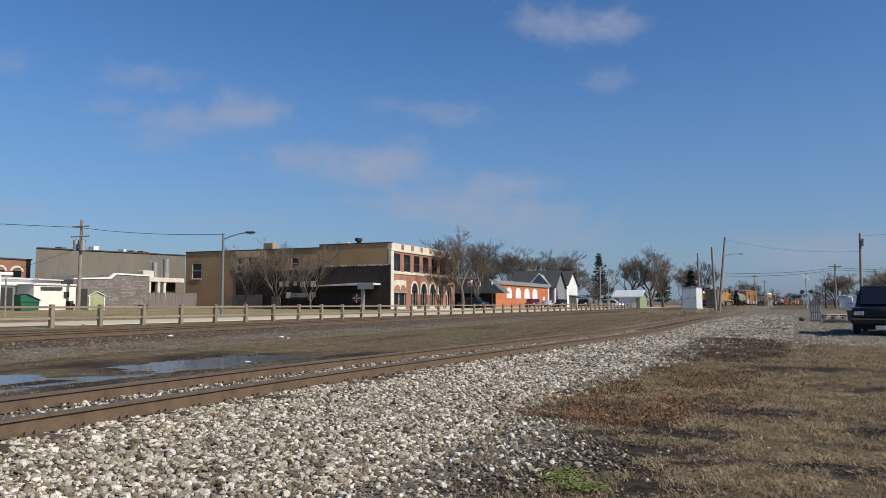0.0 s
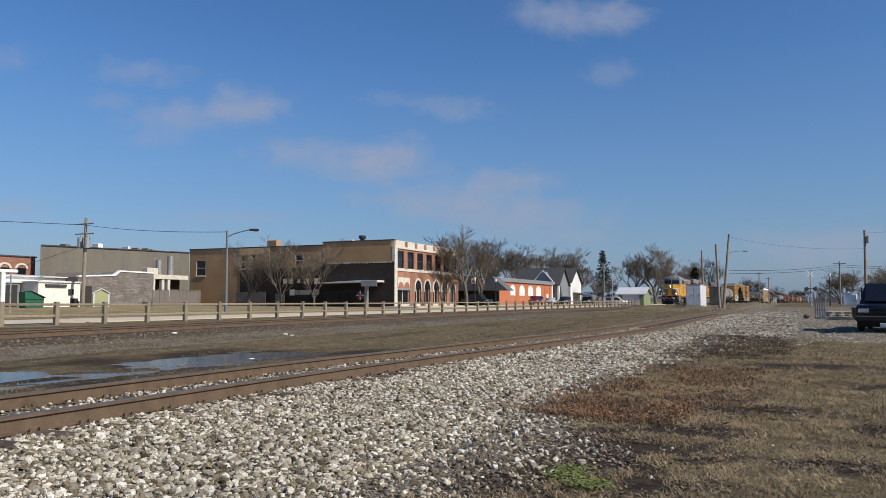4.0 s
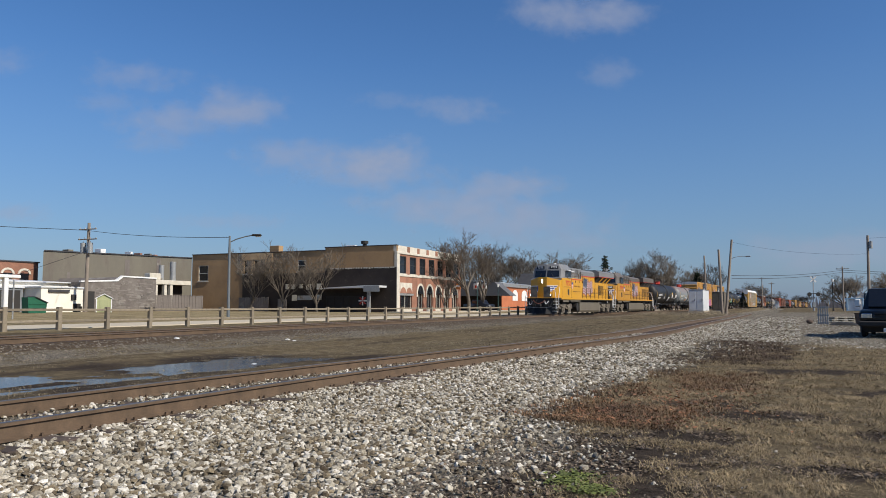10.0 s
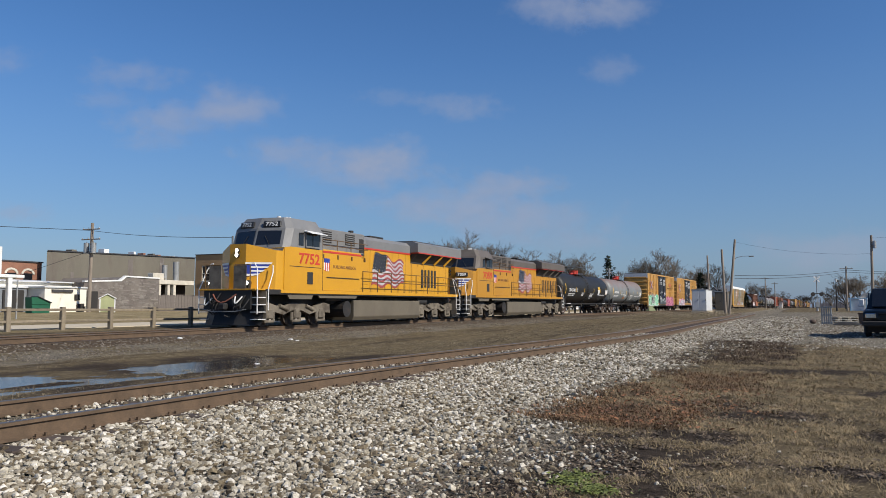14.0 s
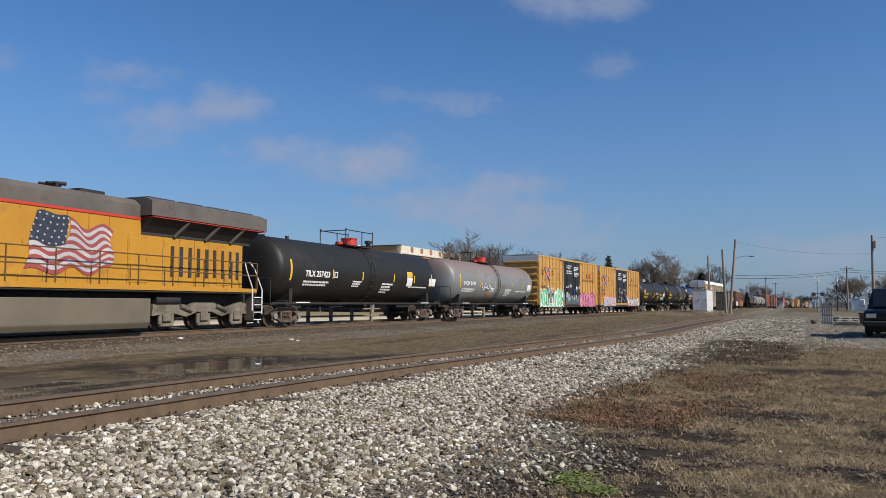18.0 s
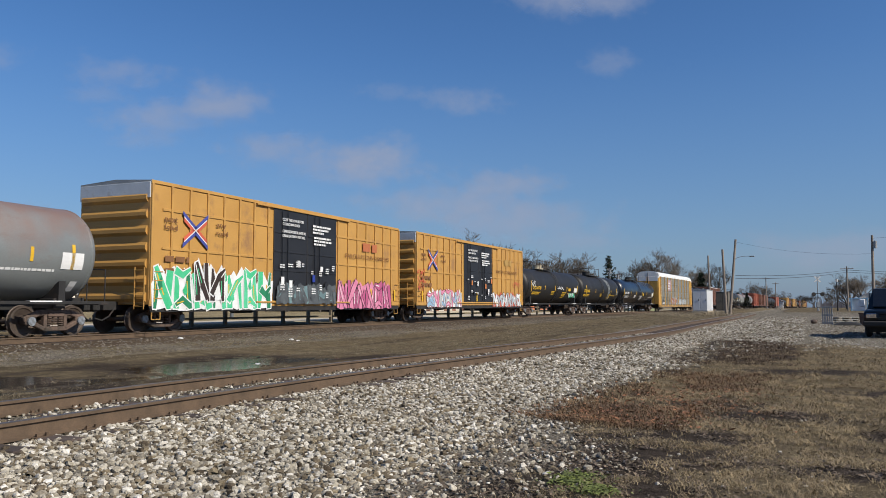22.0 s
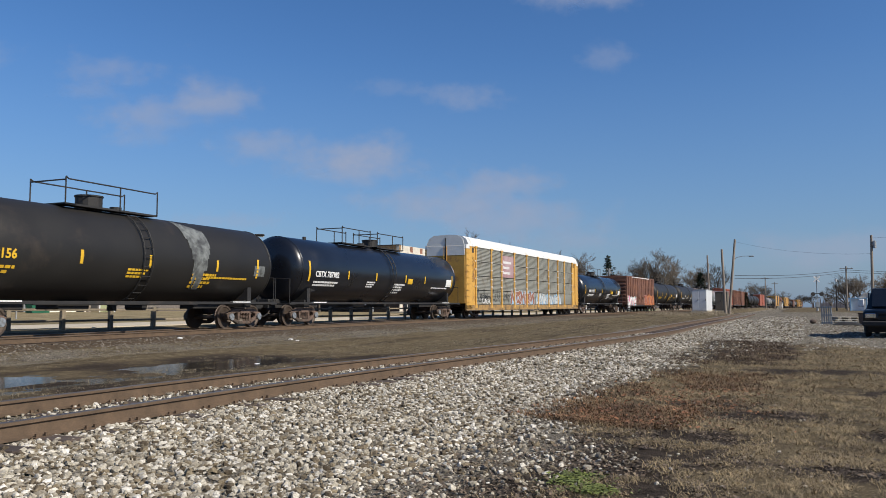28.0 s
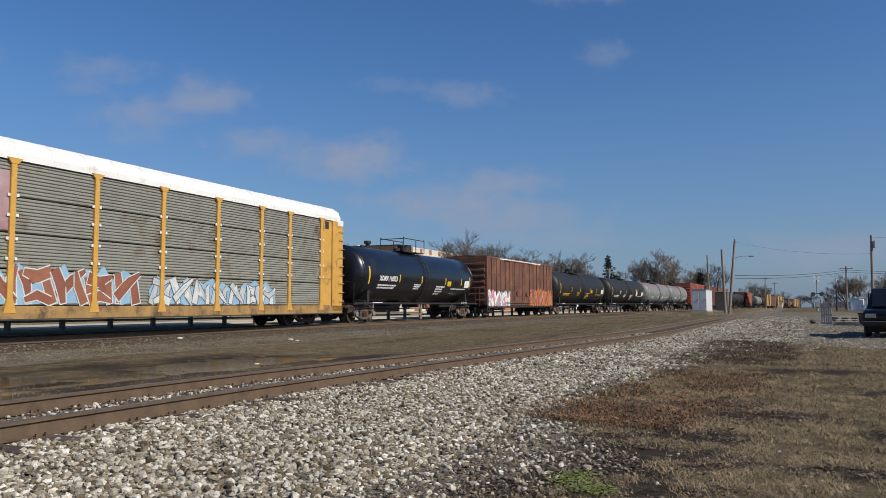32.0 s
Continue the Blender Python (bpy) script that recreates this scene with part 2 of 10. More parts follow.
def rust_shoulder(ma, z0, z1, colour):
    """Rust that has washed down from the top of a tank, ragged at its lower edge."""
    n_, l_ = ma.node_tree.nodes, ma.node_tree.links
    b_ = n_["Principled BSDF"]
    old = b_.inputs["Base Color"].links[0].from_socket
    tc_ = n_.new("ShaderNodeTexCoord")
    mp = n_.new("ShaderNodeMapping")
    mp.inputs["Scale"].default_value = (1.0, 0.8, 0.35)
    l_.new(tc_.outputs["Object"], mp.inputs["Vector"])
    no = n_.new("ShaderNodeTexNoise")
    no.inputs["Scale"].default_value, no.inputs["Detail"].default_value = 1.6, 8.0
    l_.new(mp.outputs[0], no.inputs["Vector"])
    sx_ = n_.new("ShaderNodeSeparateXYZ")
    l_.new(tc_.outputs["Object"], sx_.inputs[0])
    ma_ = n_.new("ShaderNodeMath")
    ma_.operation = "MULTIPLY_ADD"
    ma_.inputs[1].default_value = 2.6
    l_.new(no.outputs["Fac"], ma_.inputs[0])
    l_.new(sx_.outputs["Z"], ma_.inputs[2])
    mr = n_.new("ShaderNodeMapRange")
    mr.inputs["From Min"].default_value, mr.inputs["From Max"].default_value = z0 + 1.3, z1 + 1.3
    mr.inputs["To Max"].default_value = 0.75
    l_.new(ma_.outputs[0], mr.inputs["Value"])
    mx = n_.new("ShaderNodeMix")
    mx.data_type = "RGBA"
    l_.new(mr.outputs[0], mx.inputs[0])
    l_.new(old, mx.inputs[6])
    mx.inputs[7].default_value = (*colour, 1)
    l_.new(mx.outputs[2], b_.inputs["Base Color"])
    return ma


M_TGREY = rust_shoulder(M_TGREY, 2.6, 3.9, (0.20, 0.115, 0.085))
M_BOXY = surf("boxcar_yellow", (0.50, 0.275, 0.068), (0.44, 0.235, 0.056), 0.6, 0.55, bump=0.03, wear=0.25, c3=(0.30, 0.16, 0.06), wear_scale=0.7)
M_CAPW = surf("pale_galvanized_cap", (0.62, 0.64, 0.65), (0.48, 0.50, 0.51), 1.2, 0.4, metal=0.2, bump=0.05, wear=0.2, c3=(0.36, 0.34, 0.31))
M_BOXK = surf("boxcar_black_door", (0.017, 0.018, 0.021), (0.012, 0.012, 0.014), 0.8, 0.5, bump=0.03)
M_GALV = surf("galvanized_steel", (0.36, 0.37, 0.37), (0.26, 0.27, 0.27), 1.2, 0.5, metal=0.35, bump=0.05, wear=0.3, c3=(0.22, 0.19, 0.15))
M_RACK = surf("weathered_galvanized_panel", (0.29, 0.29, 0.25), (0.22, 0.22, 0.19), 0.8, 0.6, metal=0.1, bump=0.06, wear=0.35, c3=(0.14, 0.11, 0.075), wear_scale=0.8)
M_RACKY = surf("rack_post_yellow", (0.60, 0.34, 0.07), (0.50, 0.27, 0.05), 1.5, 0.6, bump=0.05, wear=0.3, c3=(0.25, 0.12, 0.05))
M_ROOFW = surf("white_roof_paint", (0.78, 0.78, 0.74), (0.68, 0.68, 0.65), 0.8, 0.5, bump=0.03, wear=0.15, c3=(0.5, 0.47, 0.4))
M_BROWN = surf("rusty_brown_boxcar_paint", (0.15, 0.065, 0.04), (0.10, 0.042, 0.028), 0.7, 0.75, bump=0.08, wear=0.5, c3=(0.20, 0.085, 0.045), wear_scale=0.8)
M_REDBOX = surf("faded_red_boxcar_paint", (0.34, 0.095, 0.05), (0.26, 0.07, 0.04), 0.7, 0.7, bump=0.06, wear=0.3, c3=(0.2, 0.1, 0.07))
M_YTAPE = surf("yellow_reflective_tape", (0.75, 0.45, 0.03), None, 3.0, 0.4, bump=0.0)
M_PINK = surf("pink_spray_paint", (0.66, 0.25, 0.36), (0.58, 0.18, 0.30), 2.5, 0.55, bump=0.0)
M_GREEN = surf("green_spray_paint", (0.03, 0.42, 0.17), (0.10, 0.55, 0.30), 2.0, 0.55, bump=0.0)
M_TEAL = surf("teal_spray_paint", (0.10, 0.42, 0.45), (0.2, 0.5, 0.5), 2.0, 0.55, bump=0.0)
M_SKYP = surf("pale_blue_spray_paint", (0.28, 0.45, 0.58), (0.22, 0.36, 0.50), 2.0, 0.55, bump=0.0)
M_MAROON = surf("maroon_spray_paint", (0.20, 0.075, 0.05), (0.26, 0.09, 0.05), 2.0, 0.6, bump=0.0)
M_SILVER = surf("silver_spray_paint", (0.48, 0.50, 0.50), (0.40, 0.42, 0.43), 2.0, 0.5, bump=0.0)
M_ORANGE = surf("orange_spray_paint", (0.55, 0.20, 0.05), (0.5, 0.15, 0.04), 2.0, 0.55, bump=0.0)
M_BLACKP = surf("black_spray_paint", (0.012, 0.012, 0.013), None, 2.0, 0.5, bump=0.0)
M_LETTER = surf("faded_brown_lettering", (0.22, 0.10, 0.035), None, 2.0, 0.6, bump=0.0)
def stone_material(name, stops):
    """Broken stone: every stone has a tone of its own, with dust and fine grain over it."""
    ma = bpy.data.materials.new(name)
    ma.use_nodes = True
    n, l = ma.node_tree.nodes, ma.node_tree.links
    b = n["Principled BSDF"]
    b.inputs["Roughness"].default_value = 0.92
    b.inputs["Specular IOR Level"].default_value = 0.08
    ge = n.new("ShaderNodeNewGeometry")
    ramp = n.new("ShaderNodeValToRGB")
    while len(ramp.color_ramp.elements) < len(stops):
        ramp.color_ramp.elements.new(0.5)
    for e, (p, c) in zip(ramp.color_ramp.elements, stops):
        e.position, e.color = p, (*c, 1)
    l.new(ge.outputs["Random Per Island"], ramp.inputs["Fac"])
    tc = n.new("ShaderNodeTexCoord")
    mixes = ramp.outputs["Color"]
    for scale, lo, hi in ((60.0, 0.62, 1.15), (0.5, 0.72, 1.12)):
        no = n.new("ShaderNodeTexNoise")
        no.inputs["Scale"].default_value, no.inputs["Detail"].default_value = scale, 5.0
        l.new(tc.outputs["Object"], no.inputs["Vector"])
        mr = n.new("ShaderNodeMapRange")
        mr.inputs["From Min"].default_value, mr.inputs["From Max"].default_value = 0.32, 0.68
        mr.inputs["To Min"].default_value, mr.inputs["To Max"].default_value = lo, hi
        l.new(no.outputs["Fac"], mr.inputs["Value"])
        mx = n.new("ShaderNodeMix")
        mx.data_type, mx.blend_type = "RGBA", "MULTIPLY"
        mx.inputs[0].default_value = 1.0
        l.new(mixes, mx.inputs[6])
        l.new(mr.outputs[0], mx.inputs[7])
        mixes = mx.outputs[2]
    l.new(mixes, b.inputs["Base Color"])
    return ma


M_STONE = stone_material("limestone_ballast", [(0.0, (0.086, 0.067, 0.046)), (0.12, (0.155, 0.125, 0.086)), (0.28, (0.249, 0.202, 0.133)), (0.32, (0.224, 0.196, 0.153)), (0.55, (0.361, 0.323, 0.249)), (0.78, (0.499, 0.456, 0.370)), (1.0, (0.705, 0.666, 0.585))])
M_RAIL = surf("rusted_rail", (0.148, 0.098, 0.06), (0.092, 0.062, 0.038), 5.0, 0.75, metal=0.2, bump=0.1)
M_RAILTOP = surf("worn_rail_head", (0.24, 0.21, 0.18), (0.17, 0.14, 0.115), 6.0, 0.42, metal=0.7, bump=0.03, stretch=(1, 0.1, 1))
M_TIE = surf("oiled_timber_tie", (0.085, 0.06, 0.045), (0.05, 0.036, 0.028), 6.0, 0.9, bump=0.3, island=0.3)
M_WOODGREY = surf("weathered_grey_wood", (0.26, 0.215, 0.15), (0.18, 0.148, 0.105), 5.0, 0.9, bump=0.25, island=0.18)
M_POLE = surf("weathered_utility_pole_wood", (0.30, 0.25, 0.20), (0.20, 0.165, 0.13), 3.0, 0.9, bump=0.3, stretch=(1, 1, 0.2))
M_BARK = surf("grey_brown_bark", (0.15, 0.125, 0.095), (0.095, 0.078, 0.06), 5.0, 0.95, bump=0.4)
M_TWIG = surf("bare_twigs", (0.155, 0.125, 0.094), (0.10, 0.082, 0.062), 2.0, 0.95, bump=0.0, island=0.3)
M_NEEDLE = surf("pine_needles", (0.035, 0.05, 0.025), (0.022, 0.032, 0.018), 2.0, 0.9, bump=0.0, island=0.4)
M_BRICKB = surf("tan_brown_brick", (0.42, 0.275, 0.145), (0.33, 0.21, 0.112), 0.35, 0.9, bump=0.2, wear=0.15, c3=(0.26, 0.185, 0.115), wear_scale=0.4, spec=0.2)
M_BRICKR = surf("red_brick", (0.31, 0.15, 0.095), (0.24, 0.115, 0.075), 1.2, 0.9, bump=0.25, island=0.2)
M_BRICKO = surf("orange_red_brick", (0.46, 0.155, 0.065), (0.38, 0.12, 0.05), 0.8, 0.85, bump=0.15)
M_BLACKW = surf("flaking_black_wall_paint", (0.046, 0.038, 0.034), (0.034, 0.028, 0.026), 0.8, 0.75, bump=0.1, wear=0.12, c3=(0.09, 0.07, 0.06), wear_scale=1.5, spec=0.15)
M_TRIM = surf("cream_stone_trim", (0.62, 0.58, 0.49), (0.50, 0.46, 0.38), 1.5, 0.8, bump=0.1)
M_STUCCO = surf("stained_grey_stucco", (0.175, 0.16, 0.125), (0.135, 0.123, 0.097), 0.25, 0.95, bump=0.15, wear=0.35, c3=(0.13, 0.11, 0.09), wear_scale=0.3, stretch=(1, 1, 0.5))
M_GBRICK = surf("weathered_grey_brick", (0.185, 0.165, 0.145), (0.125, 0.105, 0.095), 0.6, 0.95, bump=0.3, wear=0.25, c3=(0.26, 0.245, 0.22), wear_scale=0.7)
M_CREAM = surf("cream_painted_block", (0.84, 0.79, 0.67), (0.74, 0.69, 0.58), 0.6, 0.8, bump=0.05)
M_ROOFM = surf("white_metal_roof", (0.68, 0.69, 0.69), (0.58, 0.59, 0.59), 0.6, 0.5, metal=0.2, bump=0.03)
M_SHINGLE = surf("charcoal_roof_shingles", (0.055, 0.055, 0.06), (0.04, 0.04, 0.045), 1.5, 0.9, bump=0.3)
M_SIDING = surf("grey_blue_siding", (0.20, 0.215, 0.23), (0.17, 0.185, 0.20), 0.8, 0.8, bump=0.05)
M_AWN = surf("grey_awning_shingle", (0.115, 0.12, 0.125), (0.09, 0.092, 0.097), 1.0, 0.8, bump=0.15)
M_GARAGE = surf("pale_green_metal_siding", (0.27, 0.32, 0.18), (0.23, 0.27, 0.15), 0.7, 0.6, bump=0.04)
M_SHEDY = surf("pale_olive_shed_siding", (0.40, 0.42, 0.22), (0.34, 0.36, 0.19), 1.0, 0.8, bump=0.05)
M_DUMP = surf("green_dumpster_paint", (0.01, 0.11, 0.055), (0.008, 0.08, 0.04), 1.0, 0.6, bump=0.05)
M_CONC = surf("pale_concrete", (0.545, 0.478, 0.366), (0.470, 0.412, 0.316), 0.3, 0.95, bump=0.15, wear=0.2, c3=(0.336, 0.304, 0.248), wear_scale=0.3, spec=0.04)
M_CAB = surf("aluminium_signal_cabinet", (0.66, 0.67, 0.67), (0.58, 0.59, 0.59), 1.0, 0.5, metal=0.08, bump=0.03)
M_CARK = surf("black_pickup_paint", (0.010, 0.011, 0.014), (0.008, 0.009, 0.011), 0.8, 0.35, bump=0.0, coat=0.15)
M_CARS = surf("silver_car_paint", (0.52, 0.53, 0.54), (0.46, 0.47, 0.48), 0.8, 0.3, metal=0.3, bump=0.0, coat=0.5)
M_TYRE = surf("black_rubber", (0.018, 0.018, 0.018), None, 6.0, 0.85, bump=0.1)
M_CHROME = surf("chrome", (0.62, 0.63, 0.64), None, 3.0, 0.18, metal=1.0, bump=0.0)
M_LAMPPOST = surf("galvanized_lamp_post", (0.20, 0.22, 0.225), (0.16, 0.175, 0.18), 1.0, 0.5, metal=0.4, bump=0.02)
M_WIRE = surf("black_cable", (0.02, 0.02, 0.022), None, 1.0, 0.7, bump=0.0)
# ---------------------------------------------------------------- the lie of the land
MAIN_X, MAIN_Z = -21.59, 0.647


def main_x(y):
    """Centre line of the main track: a long easy curve, then straight."""
    y1 = min(y, 84.5)
    return MAIN_X + 0.00059 * (y1 - 45) ** 2 + (y - y1) * 0.0466


def main_slope(y):
    return 0.00118 * (min(y, 84.5) - 45)


def main_z(y):
    """Top of rail on the main track."""
    return MAIN_Z + 0.0033 * (min(y, 150.0) - 20)


def spur_x(y):
    return -7.28 + 1.9 * smooth(8, 36, y) + 0.5 * smooth(42, 75, y)


def spur_z(y):
    return 0.465 + 0.0045 * max(0.0, min(y, 90.0) - 16)


def lot_z(y):
    return lerp_list([-50, 8, 20, 34, 60, 80, 140, 500], [0.10, 0.12, 0.20, 0.35, 0.62, 0.80, 0.95, 1.1], y)


def town_z(x, y):
    return 0.60 + 0.0012 * (min(y, 200.0) - 20) + 0.007 * min(60.0, max(0.0, -x - 26))


def ground_z(x, y):
    mx, mz, sx, sz, g = main_x(y) - MAIN_X, main_z(y), spur_x(y) + 7.28, spur_z(y), lot_z(y)
    ditch = 0.17 + 0.0055 * max(0.0, y - 14)
    xs = [-60.0, -27.0, -24.6 + mx, -23.4 + mx, -20.0 + mx, -19.2 + mx, -17.2 + mx, -14.6 + mx * 0.5, -13.4 + mx * 0.5, -11.0 + sx * 0.5, -10.2 + sx * 0.7,
          -9.1 + sx, -8.7 + sx, -5.9 + sx, -5.2 + sx, -3.0 + sx * 0.4, -1.8, 5.0]
    zs = [town_z(-60, y), town_z(-27, y), mz - 0.14, mz - 0.17, mz - 0.19, mz - 0.30, mz - 0.40, ditch + 0.09, ditch, ditch, ditch + 0.10,
          sz - 0.24, sz - 0.18, sz - 0.19, sz - 0.26, g + 0.02, g, g]
    for i in range(1, len(xs)):
        xs[i] = max(xs[i], xs[i - 1] + 0.01)
    if x < -60:
        return town_z(x, y)
    z = lerp_list(xs, zs, x)
    rough = 0.085 if (-15.5 + mx * 0.5 < x < -9.6 + sx) else 0.05 if (-17.5 + mx < x < -9.0 + sx or x > -5.2 + sx) else 0.012
    z += rough * noise.noise((x * 0.55, y * 0.4, 3.1)) + 0.55 * rough * noise.noise((x * 2.3, y * 1.7, 9.0))
    return z


def spaced(lo, hi, step, grow, far):
    out, v = [], lo
    while v < hi:
        out.append(v)
        v += step
    while v < far:
        out.append(v)
        step *= grow
        v += step
    out.append(far)
    return out


gx = sorted(set([round(-v, 3) for v in spaced(25, 30, 0.8, 1.18, 2600)] + [round(-25 + 0.3 * i, 3) for i in range(0, 94)] + [round(v, 3) for v in spaced(3.2, 8, 0.7, 1.25, 2600)]))
gy = sorted(set([-400.0, -120.0, -60.0, -30.0, -14.0, -6.0] + [round(v, 3) for v in spaced(-2, 30, 0.32, 1.07, 3200)]))
verts = [(x, y, ground_z(x, y)) for y in gy for x in gx]
W = len(gx)
faces = [(j * W + i, j * W + i + 1, (j + 1) * W + i + 1, (j + 1) * W + i) for j in range(len(gy) - 1) for i in range(W - 1)]
me = bpy.data.meshes.new("ground")
me.from_pydata(verts, [], faces)


DARK_SOIL = [(-1.6, 6.7, 0.6, 0.7), (-1.2, 7.6, 0.8, 0.5), (-2.2, 5.6, 0.5, 0.6), (-1.1, 8.8, 0.9, 0.45), (-0.95, 6.0, 0.4, 0.5), (-2.1, 7.6, 0.5, 0.9), (-0.3, 10.6, 0.9, 0.5), (1.1, 9.7, 0.6, 0.35), (-1.2, 11.6, 0.8, 0.4),
             (0.4, 7.4, 0.5, 0.3), (-0.2, 5.6, 0.4, 0.3), (1.6, 14.0, 1.2, 0.6), (0.2, 17.5, 1.3, 0.7)]


def ballast_edge(y):
    """Where the pale ballast of the side track runs out."""
    return lerp_list([-8, 3, 6, 8, 10, 12.5, 15, 18, 24, 40], [-2.6, -2.75, -2.95, -3.1, -3.5, -3.2, -2.9, -2.55, -2.1, -2.2], y)


def kinds_at(x, y):
    """How far the soil is gravel, and how far dark with damp and painted shade."""
    sx, mx = spur_x(y) + 7.28, main_x(y) - MAIN_X
    n1 = noise.noise((x * 0.22, y * 0.16, 1.7))
    n2 = noise.noise((x * 0.6, y * 0.5, 5.2))
    gravel = damp_and_shade = 0.0
    edge = ballast_edge(y) + n1 * 0.5 + n2 * 0.35
    wide = 1.7 - 1.0 * smooth(7, 11, y)
    if -9.6 + sx < x < edge:
        gravel = 1.0
    elif edge <= x < edge + wide:
        gravel = 0.85 * (1 - (x - edge) / wide)
        damp_and_shade = 0.5
    for cx, cy, rx, ry in DARK_SOIL:
        q = ((x - cx) / rx) ** 2 + ((y - cy) / ry) ** 2
        if q < 4:
            damp_and_shade = max(damp_and_shade, 1.05 * math.exp(-0.7 * q) + 0.25 * n2)
    if x > edge and y > 24:
        gravel = max(gravel, smooth(24, 29, y + 3 * n1) * (1 - smooth(75, 140, y)) * (0.85 + 0.6 * n2))
    # dark weedy strip at the lot edge, with a long cast shadow painted in
    if -3.0 < x < 0.2 and 20 < y < 29 and n1 > -0.1:
        damp_and_shade, gravel = max(damp_and_shade, 0.6), gravel * 0.3
    if -16.6 + mx < x <= -9.6 + sx:
        damp_and_shade = max(damp_and_shade, smooth(-15.2, -13.4, x) * (0.55 + 0.6 * n2) * (1 - smooth(15, 22, y)))
    if -19.8 + mx <= x <= -16.0 + mx:
        gravel = max(gravel, 0.42 + 0.5 * n2)
    if -25.2 + mx < x < -19.4 + mx:
        gravel, damp_and_shade = 0.35, 0.35
    return min(1, max(0, gravel)), min(1, max(0, damp_and_shade))


att = me.attributes.new("soil", "FLOAT_COLOR", "POINT")
flat_vals = []
for x, y, z in verts:
    g, d = kinds_at(x, y)
    bed = 1.0 if -25.0 < x - (main_x(y) - MAIN_X) < -19.0 else 0.0
    flat_vals += [g, d, bed, 1.0]
att.data.foreach_set("color", flat_vals)
me.shade_smooth()

M_GROUND = bpy.data.materials.new("dry_winter_ground")
M_GROUND.use_nodes = True
n, l = M_GROUND.node_tree.nodes, M_GROUND.node_tree.links
b = n["Principled BSDF"]
b.inputs["Roughness"].default_value = 0.95
b.inputs["Specular IOR Level"].default_value = 0.03
tc = n.new("ShaderNodeTexCoord")
at = n.new("ShaderNodeAttribute")
at.attribute_name = "soil"
sp = n.new("ShaderNodeSeparateColor")
l.new(at.outputs["Color"], sp.inputs[0])


def g_noise(scale, detail=6.0, rough=0.65):
    k = n.new("ShaderNodeTexNoise")
    k.inputs["Scale"].default_value, k.inputs["Detail"].default_value, k.inputs["Roughness"].default_value = scale, detail, rough
    l.new(tc.outputs["Object"], k.inputs["Vector"])
    return k.outputs["Fac"]


def g_ramp(fac, stops):
    r = n.new("ShaderNodeValToRGB")
    while len(r.color_ramp.elements) < len(stops):
        r.color_ramp.elements.new(0.5)
    for e, (p, c) in zip(r.color_ramp.elements, stops):
        e.position, e.color = p, (*c, 1)
    l.new(fac, r.inputs["Fac"])
    return r.outputs["Color"]


def g_mix(fac, a, c):
    k = n.new("ShaderNodeMix")
    k.data_type = "RGBA"
    l.new(fac, k.inputs[0])
    l.new(a, k.inputs[6])
    l.new(c, k.inputs[7])
    return k.outputs[2]


def g_edge(mask, wobble, lo, hi):
    """A ragged edge: the mask shifted by noise, then made steep."""
    a = n.new("ShaderNodeMath")
    a.operation = "MULTIPLY_ADD"
    l.new(wobble, a.inputs[0])
    a.inputs[1].default_value = 0.9
    l.new(mask, a.inputs[2])
    r = n.new("ShaderNodeMapRange")
    r.inputs["From Min"].default_value, r.inputs["From Max"].default_value = lo, hi
    l.new(a.outputs[0], r.inputs["Value"])
    return r.outputs[0]


n_big, n_mid, n_fine, n_tiny = g_noise(0.25), g_noise(3.2), g_noise(9.0, 4), g_noise(38.0, 3)
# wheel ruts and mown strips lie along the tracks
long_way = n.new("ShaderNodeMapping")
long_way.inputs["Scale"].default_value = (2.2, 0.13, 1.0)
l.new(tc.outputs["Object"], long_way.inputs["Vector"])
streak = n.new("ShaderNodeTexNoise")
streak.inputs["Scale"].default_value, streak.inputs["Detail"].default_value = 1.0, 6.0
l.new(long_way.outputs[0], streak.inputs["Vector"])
grass = g_ramp(n_mid, [(0.30, (0.036, 0.027, 0.018)), (0.5, (0.120, 0.092, 0.054)), (0.68, (0.240, 0.188, 0.112))])
grass2 = g_ramp(n_tiny, [(0.3, (0.040, 0.032, 0.022)), (0.5, (0.120, 0.095, 0.058)), (0.7, (0.240, 0.196, 0.124))])
half = n.new("ShaderNodeValue")
half.outputs[0].default_value = 0.55
grass = g_mix(half.outputs[0], grass, grass2)
mud = g_ramp(n_fine, [(0.3, (0.019, 0.015, 0.012)), (0.7, (0.068, 0.054, 0.042))])
grav = g_ramp(n_tiny, [(0.35, (0.056, 0.049, 0.038)), (0.5, (0.144, 0.126, 0.098)), (0.66, (0.288, 0.260, 0.212))])
rusty = g_ramp(n_fine, [(0.3, (0.052, 0.038, 0.027)), (0.7, (0.120, 0.092, 0.064))])
town = n.new("ShaderNodeSeparateXYZ")
l.new(tc.outputs["Object"], town.inputs[0])
far_side = n.new("ShaderNodeMapRange")
far_side.inputs["From Min"].default_value, far_side.inputs["From Max"].default_value = -25.5, -27.5
l.new(town.outputs["X"], far_side.inputs["Value"])
lawn = g_ramp(g_noise(0.7, 8.0, 0.7), [(0.3, (0.176, 0.136, 0.072)), (0.5, (0.264, 0.212, 0.120)), (0.72, (0.360, 0.296, 0.184))])
grass = g_mix(far_side.outputs[0], grass, lawn)
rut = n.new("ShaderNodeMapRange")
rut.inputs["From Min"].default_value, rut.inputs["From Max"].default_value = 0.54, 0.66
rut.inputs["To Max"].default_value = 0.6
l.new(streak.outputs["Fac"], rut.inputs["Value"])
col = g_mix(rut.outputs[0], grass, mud)
